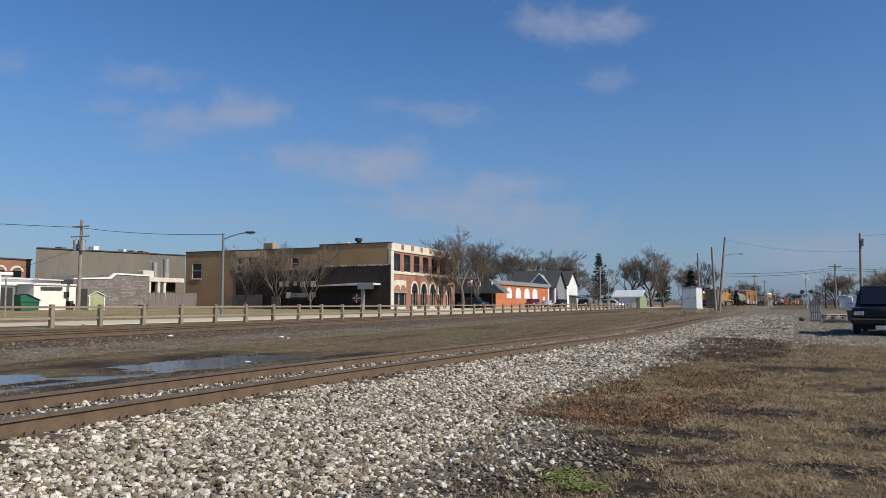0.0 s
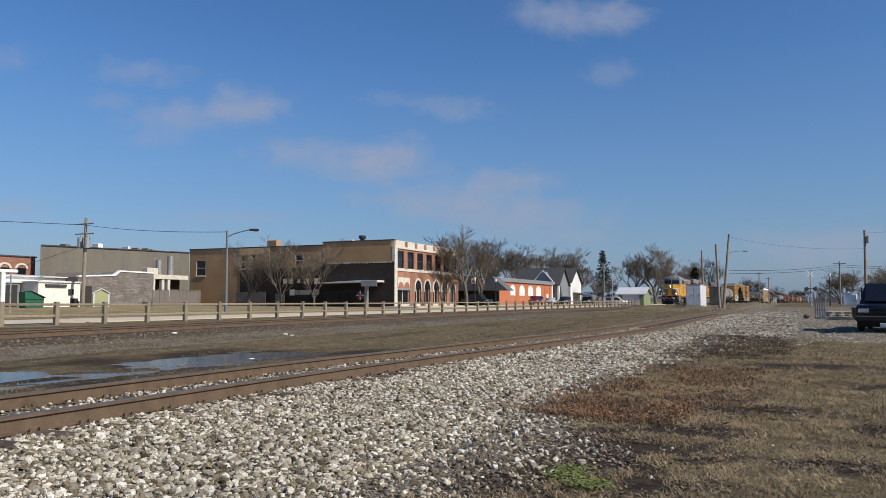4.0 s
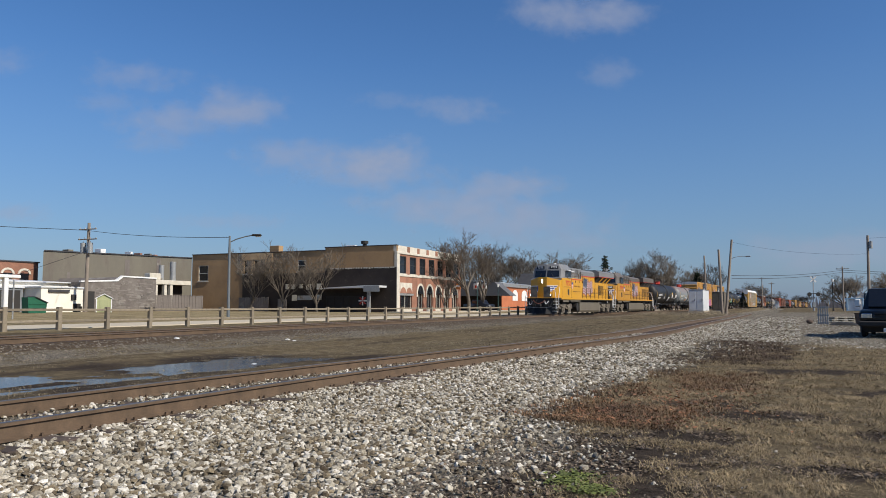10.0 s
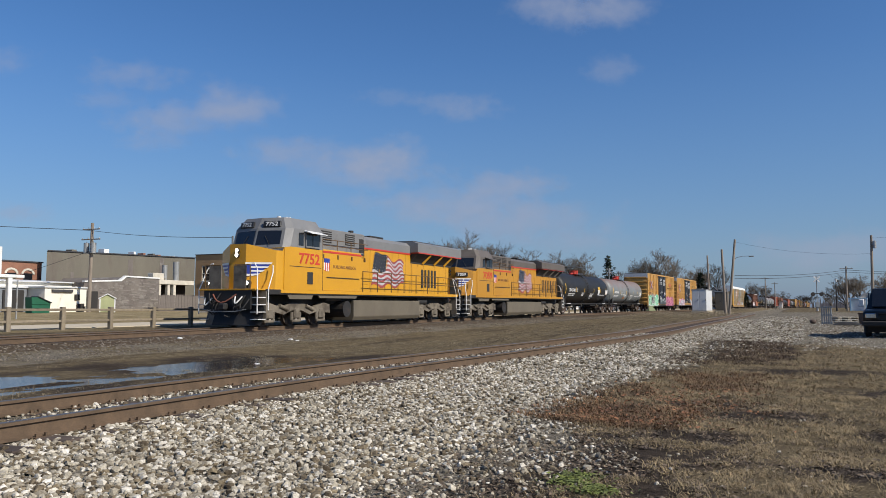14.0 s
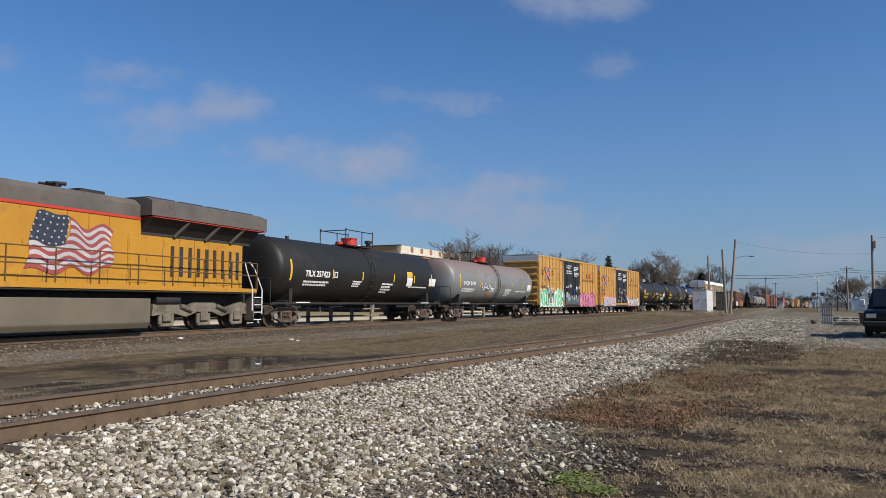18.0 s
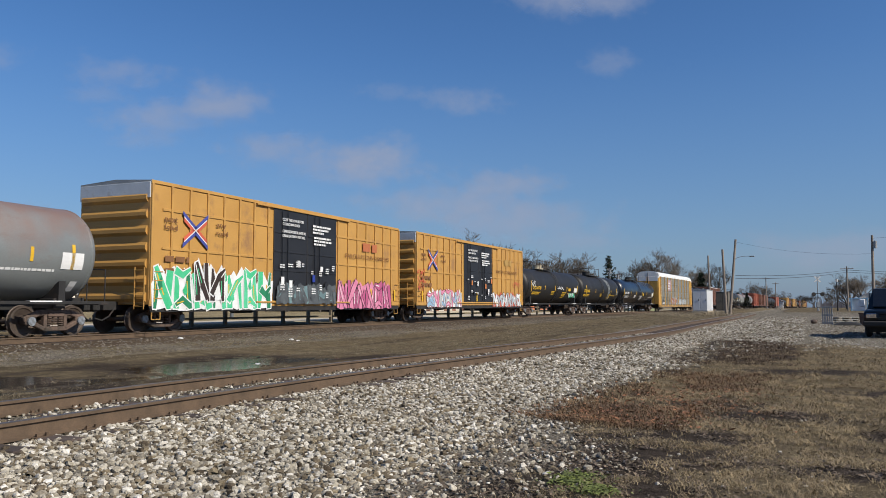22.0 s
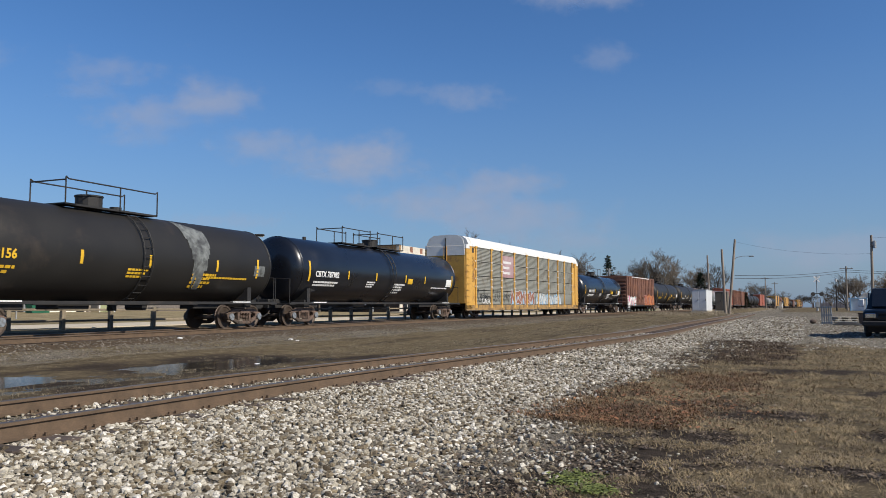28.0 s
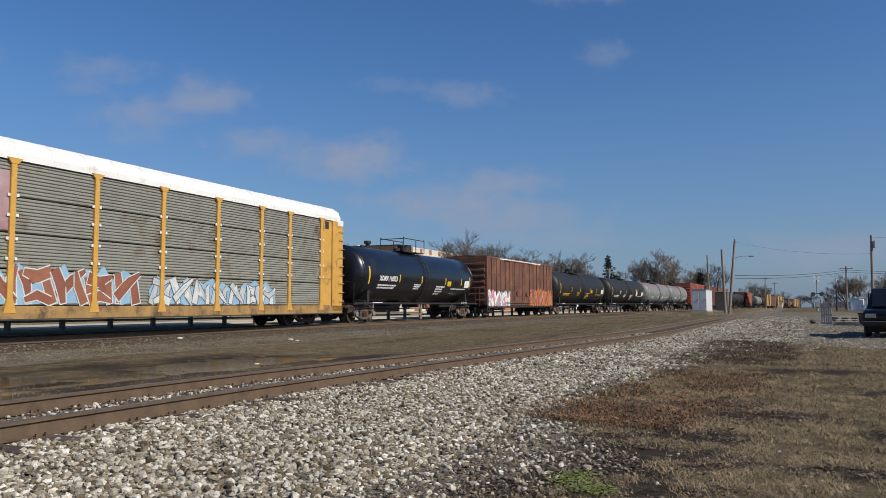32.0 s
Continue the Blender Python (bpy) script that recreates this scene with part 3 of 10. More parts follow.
# dark damp soil and the painted shadow strip share the mud colours
col = g_mix(g_edge(sp.outputs[1], n_fine, 0.70, 1.05), col, mud)
col = g_mix(g_edge(sp.outputs[0], n_mid, 0.72, 1.0), col, grav)
col = g_mix(g_edge(sp.outputs[2], n_fine, 0.95, 1.3), col, rusty)
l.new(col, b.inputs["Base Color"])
bp = n.new("ShaderNodeBump")
bp.inputs["Strength"].default_value, bp.inputs["Distance"].default_value = 0.7, 0.04
ad = n.new("ShaderNodeMath")
ad.operation = "ADD"
l.new(n_fine, ad.inputs[0])
l.new(n_tiny, ad.inputs[1])
l.new(ad.outputs[0], bp.inputs["Height"])
l.new(bp.outputs[0], b.inputs["Normal"])
ground = solid("ground", me, M_GROUND, "dry brown winter grass and gravel by the tracks", "ground", kind="structure", flat=False)

# ---------------------------------------------------------------- street behind the fence
def strip(name, x0, x1, ys, lift, thick, label, category, material, curved=False):
    bm = bmesh.new()
    rows = []
    for y in ys:
        k = main_x(y) - MAIN_X if curved else 0.0
        row = []
        for x in [x0 + (x1 - x0) * i / 6 for i in range(7)]:
            row.append(bm.verts.new((x + k, y, ground_z(x + k, y) + lift)))
        rows.append(row)
    for a, c in zip(rows, rows[1:]):
        for i in range(6):
            bm.faces.new((a[i], a[i + 1], c[i + 1], c[i]))
    bm.normal_update()
    r = bmesh.ops.extrude_face_region(bm, geom=bm.faces[:])
    bmesh.ops.translate(bm, vec=(0, 0, -thick), verts=[v for v in r["geom"] if isinstance(v, bmesh.types.BMVert)])
    bmesh.ops.recalc_face_normals(bm, faces=bm.faces)
    return solid(name, bm, material, label, category, kind="structure")


strip("road", -32.2, -27.5, [-40 + 8 * i for i in range(36)], 0.035, 0.3, "pale worn concrete street beside the railway fence", "road", M_CONC)
strip("pavement", -46.6, -41.5, [86 + 6 * i for i in range(16)], 0.12, 0.35, "concrete pavement in front of the shops", "pavement", M_CONC)


# ---------------------------------------------------------------- railway tracks
def rail_mesh(fx, fz, off, ys, name):
    """A flat-bottomed rail, its head bright and its web rusty."""
    prof = [(-0.07, -0.172), (0.07, -0.172), (0.07, -0.16), (0.012, -0.14), (0.010, -0.045), (0.036, -0.035), (0.036, -0.006),
            (0.028, 0.0), (-0.028, 0.0), (-0.036, -0.006), (-0.036, -0.035), (-0.010, -0.045), (-0.012, -0.14), (-0.07, -0.16)]
    bm = bmesh.new()
    rows = [[bm.verts.new((fx(y) + off + px, y, fz(y) + pz)) for px, pz in prof] for y in ys]
    k = len(prof)
    for a, c in zip(rows, rows[1:]):
        for i in range(k):
            f = bm.faces.new((a[i], a[(i + 1) % k], c[(i + 1) % k], c[i]))
            f.material_index = 1 if i in (6, 7, 8) else 0
    bmesh.ops.recalc_face_normals(bm, faces=bm.faces)
    mesh = as_mesh(bm, name)
    mesh.materials.append(M_RAIL)
    mesh.materials.append(M_RAILTOP)
    return mesh


main_track = thing("railway_track_main", "rusty main line track on a worn ballast bed", "railway track", kind="structure")
spur_track = thing("railway_track_spur", "rusty side track with pale limestone ballast", "railway track", kind="structure")
ys_main = [-60 + 4 * i for i in range(60)] + [180 + 20 * i for i in range(45)]
ys_spur = [-40 + 1.5 * i for i in range(90)]
for off in (-0.755, 0.755):
    part("rail", rail_mesh(main_x, main_z, off, ys_main, "rail"), None, main_track)
    part("rail", rail_mesh(spur_x, spur_z, off, ys_spur, "rail"), None, spur_track)

tie_mesh = as_mesh(box(bmesh.new(), -1.3, 1.3, -0.115, 0.115, -0.18, 0.0, 0.012), "tie")
tie_mesh.materials.append(M_TIE)
for fx, fz, track, y0, count, step in ((spur_x, spur_z, spur_track, -6.0, 130, 0.56), (main_x, main_z, main_track, 2.0, 150, 0.56)):
    for i in range(count):
        y = y0 + i * step + rnd.uniform(-0.04, 0.04)
        part("tie", tie_mesh, None, track, m=pose(fx(y) + rnd.uniform(-0.05, 0.05), y, fz(y) - 0.172, 0, rnd.uniform(-0.5, 0.5), rnd.uniform(-1.5, 1.5)))
plate_bm = bmesh.new()
box(plate_bm, -0.14, 0.14, -0.09, 0.09, 0, 0.014)
for sx in (-0.1, 0.1):
    for sy in (-0.05, 0.05):
        box(plate_bm, sx - 0.012, sx + 0.012, sy - 0.012, sy + 0.012, 0.012, 0.045)
plate_mesh = as_mesh(plate_bm, "tie_plate")
plate_mesh.materials.append(M_RAIL)
for i in range(60):
    y = -1.0 + i * 0.56
    for off in (-0.755, 0.755):
        part("tie_plate", plate_mesh, None, spur_track, m=pose(spur_x(y) + off, y, spur_z(y) - 0.176))


# ---------------------------------------------------------------- loose stones
def stones(name, spots, label, material, seed):
    """Many broken stones as one piece of ground cover. spots: rows of x, y, z, size."""
    base = [(math.cos(a) * 0.92, math.sin(a) * 0.92, -0.35) for a in (0.0, 1.15, 2.6, 3.8, 5.0)]
    base += [(math.cos(a) * 0.78, math.sin(a) * 0.78, 0.55) for a in (0.5, 1.9, 3.2, 4.4, 5.6)] + [(0.08, -0.05, 0.86)]
    tri = []
    for i in range(5):
        j = (i + 1) % 5
        tri += [(i, j, 5 + i), (j, 5 + j, 5 + i), (5 + i, 5 + j, 10)]
    rs = np.random.RandomState(seed)
    k = len(spots)
    pts = np.array([tuple(v) for v in base])
    sp_ = np.array(spots)
    ang = rs.uniform(0, 6.28, k)
    stretch = rs.uniform(0.5, 1.3, (k, 1, 3)) * np.array([1.0, 1.0, 0.8])
    jig = 1 + rs.uniform(-0.3, 0.25, (k, 11, 1))
    v = pts[None] * stretch * jig * sp_[:, None, 3:4] * 0.5
    tilt = rs.uniform(-0.6, 0.6, k)
    ct, st = np.cos(tilt)[:, None], np.sin(tilt)[:, None]
    v = np.stack([v[..., 0] * ct - v[..., 2] * st, v[..., 1], v[..., 0] * st + v[..., 2] * ct], -1)
    ca, sa = np.cos(ang)[:, None], np.sin(ang)[:, None]
    v = np.stack([v[..., 0] * ca - v[..., 1] * sa, v[..., 0] * sa + v[..., 1] * ca, v[..., 2]], -1) + sp_[:, None, :3]
    f = (np.array(tri)[None] + (np.arange(k) * 11)[:, None, None]).reshape(-1, 3)
    mesh = bpy.data.meshes.new(name)
    mesh.from_pydata(v.reshape(-1, 3).tolist(), [], f.tolist())
    return solid(name, mesh, material, label, "gravel", kind="stuff")


rs = np.random.RandomState(3)
spots = []
for y0, y1, per, size in ((-7, 1.5, 90, 0.085), (1.5, 6, 700, 0.067), (6, 10, 700, 0.067), (10, 16, 520, 0.071), (16, 26, 270, 0.084), (26, 42, 180, 0.085), (42, 70, 62, 0.11)):
    area = 5.6 * (y1 - y0)
    for _ in range(int(area * per)):
        y = rs.uniform(y0, y1)
        sx = spur_x(y)
        x = sx + 0.82 + rs.uniform(0, 1) ** 1.0 * 4.9
        g, d = kinds_at(x, y)
        keep = 1.0 if g > 0.98 else g * 0.34
        if rs.uniform() < keep:
            s = size * rs.uniform(0.35, 1.25)
            spots.append((x, y, ground_z(x, y) + s * rs.uniform(-0.1, 0.2), s))
for _ in range(5200):
    y = rs.uniform(2, 34)
    x = spur_x(y) + rs.uniform(-0.7, 0.7)
    spots.append((x, y, ground_z(x, y) + 0.02, rs.uniform(0.03, 0.075)))
for _ in range(5200):
    y = rs.uniform(2.6, 13)
    x = rs.uniform(-3.6, 0.2)
    if 0.08 < kinds_at(x, y)[0] < 0.98 or rs.uniform() < 0.07:
        spots.append((x, y, ground_z(x, y) + 0.003, rs.uniform(0.018, 0.045)))
stones("limestone_ballast", spots, "pale grey and white broken limestone ballast on the shoulder of the side track", M_STONE, 11)
spots = []
for _ in range(9000):
    y = rs.uniform(6, 75) 
    x = main_x(y) + rs.uniform(1.4, 4.8)
    spots.append((x, y, ground_z(x, y) + 0.0, rs.uniform(0.04, 0.1)))
M_STONE2 = surf("dirty_brown_ballast", (0.160, 0.138, 0.108), (0.104, 0.086, 0.067), 9.0, 0.95, bump=0.2, fine=120, island=0.4)
stones("main_line_ballast", spots, "brown dirty crushed stone beside the main line", M_STONE2, 12)
spots = []
for _ in range(12000):
    y = 24 + 36 * rs.uniform() ** 1.3
    x = rs.uniform(-3.5, 9)
    if kinds_at(x, y)[0] > 0.3:
        spots.append((x, y, ground_z(x, y), rs.uniform(0.03, 0.085)))
stones("lot_gravel", spots, "pale loose gravel on the unpaved lot", M_STONE, 13)

# ---------------------------------------------------------------- standing water in the ditch
M_WATER = bpy.data.materials.new("still_puddle_water")
M_WATER.use_nodes = True
wb = M_WATER.node_tree.nodes["Principled BSDF"]
wb.inputs["Base Color"].default_value = (0.03, 0.026, 0.02, 1)
wb.inputs["Roughness"].default_value = 0.13
wbn = M_WATER.node_tree.nodes.new("ShaderNodeTexNoise")
wbn.inputs["Scale"].default_value = 3.0
wbb = M_WATER.node_tree.nodes.new("ShaderNodeBump")
wbb.inputs["Strength"].default_value, wbb.inputs["Distance"].default_value = 0.06, 0.02
M_WATER.node_tree.links.new(wbn.outputs["Fac"], wbb.inputs["Height"])
M_WATER.node_tree.links.new(wbb.outputs[0], wb.inputs["Normal"])
bm = bmesh.new()
vs = [bm.verts.new((x, y, 0.193)) for x, y in ((-14.6, 2), (-10.4, 2), (-10.4, 13), (-10.6, 19), (-12.6, 19), (-14.2, 14))]
bm.faces.new(vs)
solid("water", bm, M_WATER, "shallow puddle of rain water between the tracks", "water", kind="structure")
# ---------------------------------------------------------------- running gear
SPEED_ROWS = [(t, 10.930 * (t - 20) - 0.00312 * (t - 20) ** 2 - 0.0000453 * (t - 20) ** 3) for t in (0, 4, 8, 12, 16, 20, 24, 28, 32)]
train = []                    # things, distance of the front coupler, length
spinning = {}                 # wheelsets by their seat in the truck


def wheelset_mesh(radius, gauge_half, name, journal):
    bm = bmesh.new()
    turn = pose(0, 0, 0, 0, 0, 90)
    for s in (-1, 1):
        x = s * gauge_half
        prof = [(0.0, x - s * 0.02), (radius * 0.42, x - s * 0.02), (radius * 0.8, x + s * 0.03), (radius * 0.86, x + s * 0.06),
                (radius, x + s * 0.06), (radius, x - s * 0.045), (radius + 0.026, x - s * 0.06), (radius + 0.02, x - s * 0.085), (0.0, x - s * 0.085)]
        lathe(bm, prof, 24, turn)
        tube(bm, (s * gauge_half, 0, 0), (s * journal, 0, 0), 0.11, seg=12)
        for k in range(3):
            a = k * 2.094
            tube(bm, (s * journal, 0.055 * math.cos(a), 0.055 * math.sin(a)), (s * (journal + 0.025), 0.055 * math.cos(a), 0.055 * math.sin(a)), 0.02, seg=6)
    tube(bm, (-gauge_half, 0, 0), (gauge_half, 0, 0), 0.085, seg=10)
    return as_mesh(bm, name, flat=True)


WHEELS = wheelset_mesh(0.455, 0.735, "wheelset", 1.12)
WHEELS.materials.append(M_WHEEL)
LWHEELS = wheelset_mesh(0.53, 0.735, "wheelset", 1.18)
LWHEELS.materials.append(M_WHEEL)


def freight_truck_mesh():
    bm = bmesh.new()
    for s in (-1, 1):
        # frame with open windows: top bar, tension bars, columns
        def bar(pts, w):
            for (a, b_) in zip(pts, pts[1:]):
                d = Vector((0, b_[0] - a[0], b_[1] - a[1]))
                ln = d.length
                m = Matrix.Translation((s * 1.0, (a[0] + b_[0]) / 2, (a[1] + b_[1]) / 2)) @ pose(0, 0, 0, math.degrees(math.atan2(d.z, d.y)))
                box(bm, -0.075, 0.075, -ln / 2 - w * 0.3, ln / 2 + w * 0.3, -w / 2, w / 2, 0.02, m)
        bar([(-1.05, 0.52), (-0.55, 0.70), (0.55, 0.70), (1.05, 0.52)], 0.16)
        bar([(-0.95, 0.48), (-0.38, 0.22), (0.38, 0.22), (0.95, 0.48)], 0.13)
        for y in (-0.36, 0.36):
            box(bm, s * 1.0 - 0.07, s * 1.0 + 0.07, y - 0.06, y + 0.06, 0.2, 0.72, 0.015)
        for y in (-0.89, 0.89):
            box(bm, s * 1.0 - 0.1, s * 1.0 + 0.1, y - 0.16, y + 0.16, 0.34, 0.64, 0.04)
        for y in (-0.2, 0.0, 0.2):
            for k in range(6):
                tube(bm, (s * 1.0, y, 0.28 + k * 0.055), (s * 1.0, y, 0.305 + k * 0.055), 0.085, seg=10)
        box(bm, s * 1.0 - 0.1, s * 1.0 + 0.1, -0.3, 0.3, 0.58, 0.72, 0.02)
    box(bm, -0.95, 0.95, -0.2, 0.2, 0.55, 0.80, 0.03)
    for y in (-0.45, 0.45):
        box(bm, -0.7, 0.7, y - 0.05, y + 0.05, 0.36, 0.46, 0.01)
    return as_mesh(bm, "truck")


bm = bmesh.new()
tube(bm, (-0.035, 0, 0), (0.035, 0, 0), 0.135, 0.135, 12)
for k in range(3):
    tube(bm, (-0.045, 0.07 * math.cos(k * 2.094), 0.07 * math.sin(k * 2.094)), (0.045, 0.07 * math.cos(k * 2.094), 0.07 * math.sin(k * 2.094)), 0.022, seg=6)
BEARING = as_mesh(bm, "bearing_cap")
BEARING.materials.append(surf("pale_bearing_cap", (0.30, 0.33, 0.36), (0.16, 0.16, 0.155), 9.0, 0.5, metal=0.3, bump=0.05))
FTRUCK = freight_truck_mesh()
FTRUCK.materials.append(M_FTRUCK)


def freight_truck(car, y, turning=True):
    t = part("truck", FTRUCK, None, car, m=pose(0, y, 0))
    for dy in (-0.89, 0.89):
        for s in (-1, 1):
            part("bearing_cap", BEARING, None, t, m=pose(s * 1.12, dy, 0.455))
        w = part("wheelset", WHEELS, None, t, m=pose(0, dy, 0.455))
        if turning:
            spinning.setdefault(("freight", dy), []).append(w)


def coupler(car, y, sign, material=None):
    bm = bmesh.new()
    box(bm, -0.07, 0.07, min(y, y + sign * 0.85), max(y, y + sign * 0.85), 0.80, 0.95, 0.02)
    box(bm, -0.16, 0.16, min(y, y + sign * 0.28), max(y, y + sign * 0.28), 0.72, 1.0, 0.05)
    part("coupler", bm, material or M_DARK, car)
    hose = bmesh.new()
    bent(hose, [(0.35, y + sign * 0.7, 0.85), (0.33, y + sign * 0.45, 0.55), (0.28, y + sign * 0.2, 0.42), (0.15, y + sign * 0.02, 0.5)], 0.025)
    part("air_hose", hose, M_DARK, car)


def bars(car, material, x, y0, z1, widths, h, gap, name="stencil", label="", slant=0.0):
    """Unreadable small writing as plain bars, line under line."""
    bm = bmesh.new()
    z = z1
    for w in widths:
        pos, end = y0, y0 + w
        while pos < end:
            k = min(end - pos, h * rnd.uniform(1.2, 3.2))
            box(bm, x, x + 0.006, pos, pos + k, z - h, z)
            pos += k + h * 0.45
        z -= h + gap
    return part(name, bm, material, car, label)


def writing(car, text, material, x, y0, z0, height, width, label="", bold=0.012, name="lettering"):
    me = letters(text, height, width, bold=bold)
    return part(name, me, material, car, label, m=Matrix.Translation((x, y0, z0)) @ SIDE)


def ribbon(pts, widths, x):
    """A flat painted stroke along a bent line, as one thin strip."""
    bm = bmesh.new()
    rows = []
    for k, (y, z) in enumerate(pts):
        a, c = pts[max(0, k - 1)], pts[min(len(pts) - 1, k + 1)]
        d = Vector((c[0] - a[0], c[1] - a[1])).normalized()
        w = widths[k]
        rows.append((bm.verts.new((x, y - d.y * w, z + d.x * w)), bm.verts.new((x, y + d.y * w, z - d.x * w))))
    for a, c in zip(rows, rows[1:]):
        bm.faces.new((a[0], a[1], c[1], c[0]))
    bmesh.ops.recalc_face_normals(bm, faces=bm.faces)
    for f in bm.faces:
        if f.normal.x < 0:
            f.normal_flip()
    return bm


def spray(car, x, y0, y1, z0, z1, count, fills, edge, ink, seed, label, name="graffiti", back=None):
    """Sprayed work without words: jagged interlocking slabs with outlines, over a spiked field of colour."""
    r = random.Random(seed)
    w, h = (y1 - y0) / count, z1 - z0
    under = bmesh.new()
    top, steps = [], max(6, count * 3)
    for k in range(steps + 1):
        y = y0 + (y1 - y0) * k / steps + r.uniform(-0.1, 0.1) * w
        top.append((y, z0 + h * (r.uniform(0.82, 1.0) if k % 2 else r.uniform(0.6, 0.8)) * (0.72 if k in (0, steps) else 1.0)))
    low = [(y1 - (y1 - y0) * k / steps, z0 + h * r.uniform(0.0, 0.07)) for k in range(steps + 1)]
    prism(under, top + low, x, x + 0.002, "x")
    g = part(name, under, back or edge, car, label)
    e = 0.022 + 0.012 * h
    n_ = 0
    for c in range(count):
        ya = y0 + w * (c + 0.5)
        lean = r.uniform(-0.18, 0.18) * w
        high = r.uniform(0.72, 0.93)
        strokes = [[(ya - 0.36 * w - lean, 0.05), (ya - 0.30 * w, 0.5), (ya - 0.33 * w + lean, high)], [(ya + 0.33 * w - lean, 0.04), (ya + 0.26 * w, r.uniform(0.35, 0.6)), (ya + 0.34 * w + lean, high * r.uniform(0.8, 1.0))]]
        kind = r.randint(0, 3)
        if kind == 0:
            strokes.append([(ya - 0.36 * w, high), (ya, 0.42), (ya + 0.36 * w, 0.08)])
        elif kind == 1:
            strokes += [[(ya - 0.4 * w, high - 0.04), (ya, high - 0.14), (ya + 0.42 * w, high)], [(ya - 0.36 * w, 0.12), (ya, 0.24), (ya + 0.4 * w, 0.1)]]
        elif kind == 2:
            strokes.append([(ya - 0.3 * w, 0.5), (ya + 0.05 * w, 0.36), (ya + 0.4 * w, 0.55)])
        else:
            strokes.append([(ya - 0.4 * w, 0.2), (ya + 0.1 * w, 0.62), (ya + 0.5 * w, high)])
        for pts in strokes:
            pts = [(min(max(p[0], y0 + 0.02), y1 - 0.02), z0 + h * p[1]) for p in pts]
            th = min(w * 0.15, h * 0.13) * r.uniform(0.75, 1.2)
            taper = [th * 0.55, th * 1.05, th * 0.95] if r.random() < 0.5 else [th, th * 0.9, th * 0.35]
            xa = x + 0.004 + 0.0020 * (n_ % 9)
            part("stroke_outline", ribbon([(2 * pts[0][0] * 0.53 - pts[1][0] * 0.06, 2 * pts[0][1] * 0.53 - pts[1][1] * 0.06)] + pts[1:], [t_ + e for t_ in taper], xa), edge, g)
            part("stroke", ribbon(pts, taper, xa + 0.001), fills[r.randint(0, len(fills) - 1)], g)
            if n_ % 2 == 0:
                m_ = [(p[0] * 0.7 + q[0] * 0.3, p[1] * 0.7 + q[1] * 0.3) for p, q in zip(pts, pts[1:])]
                part("highlight", ribbon([(p[0] - th * 0.35, p[1]) for p in m_], [th * 0.16] * 2, xa + 0.0016), ink, g)
            n_ += 1
        # a loose shard of a second colour in each letter
        q = bmesh.new()
        cy, cz = ya + r.uniform(-0.2, 0.2) * w, z0 + h * r.uniform(0.25, 0.6)
        prism(q, [(cy - 0.12 * w, cz), (cy + r.uniform(0.0, 0.1) * w, cz + 0.16 * h), (cy + 0.14 * w, cz - 0.05 * h), (cy, cz - 0.1 * h)], x + 0.0235, x + 0.0245, "x")
        part("shard", q, fills[(c + 1) % len(fills)], g)
    return g


def scrawl(car, x, y0, y1, z0, z1, material, seed, label, width=0.022, loops=9):
    """A thin running scribble of one spray can, without words."""
    r = random.Random(seed)
    k = loops * 7
    ph = r.uniform(0, 6)
    pts = []
    for i in range(k + 1):
        t = i / k
        a = 6.2832 * loops * t
        pts.append((y0 + (y1 - y0) * t + 0.45 * (y1 - y0) / loops * math.sin(a + ph), z0 + (z1 - z0) * (0.5 + 0.30 * math.sin(a * 0.97) + 0.18 * math.sin(a * 0.43 + ph))))
    return part("scrawl", ribbon(pts, [width * r.uniform(0.6, 1.2) for _ in pts], x), material, car, label)


def place_car(car, front, length, centre_time=None):
    train.append((car, front, length))


def car_pose(front, length, s):
    y = front + length / 2 - s
    m = pose(main_x(y), y, main_z(y), math.degrees(math.atan(0.0033)) if y < 150 else 0, 0, -math.degrees(math.atan(main_slope(y))))
    return m @ Matrix.Translation((0, -length / 2, 0))


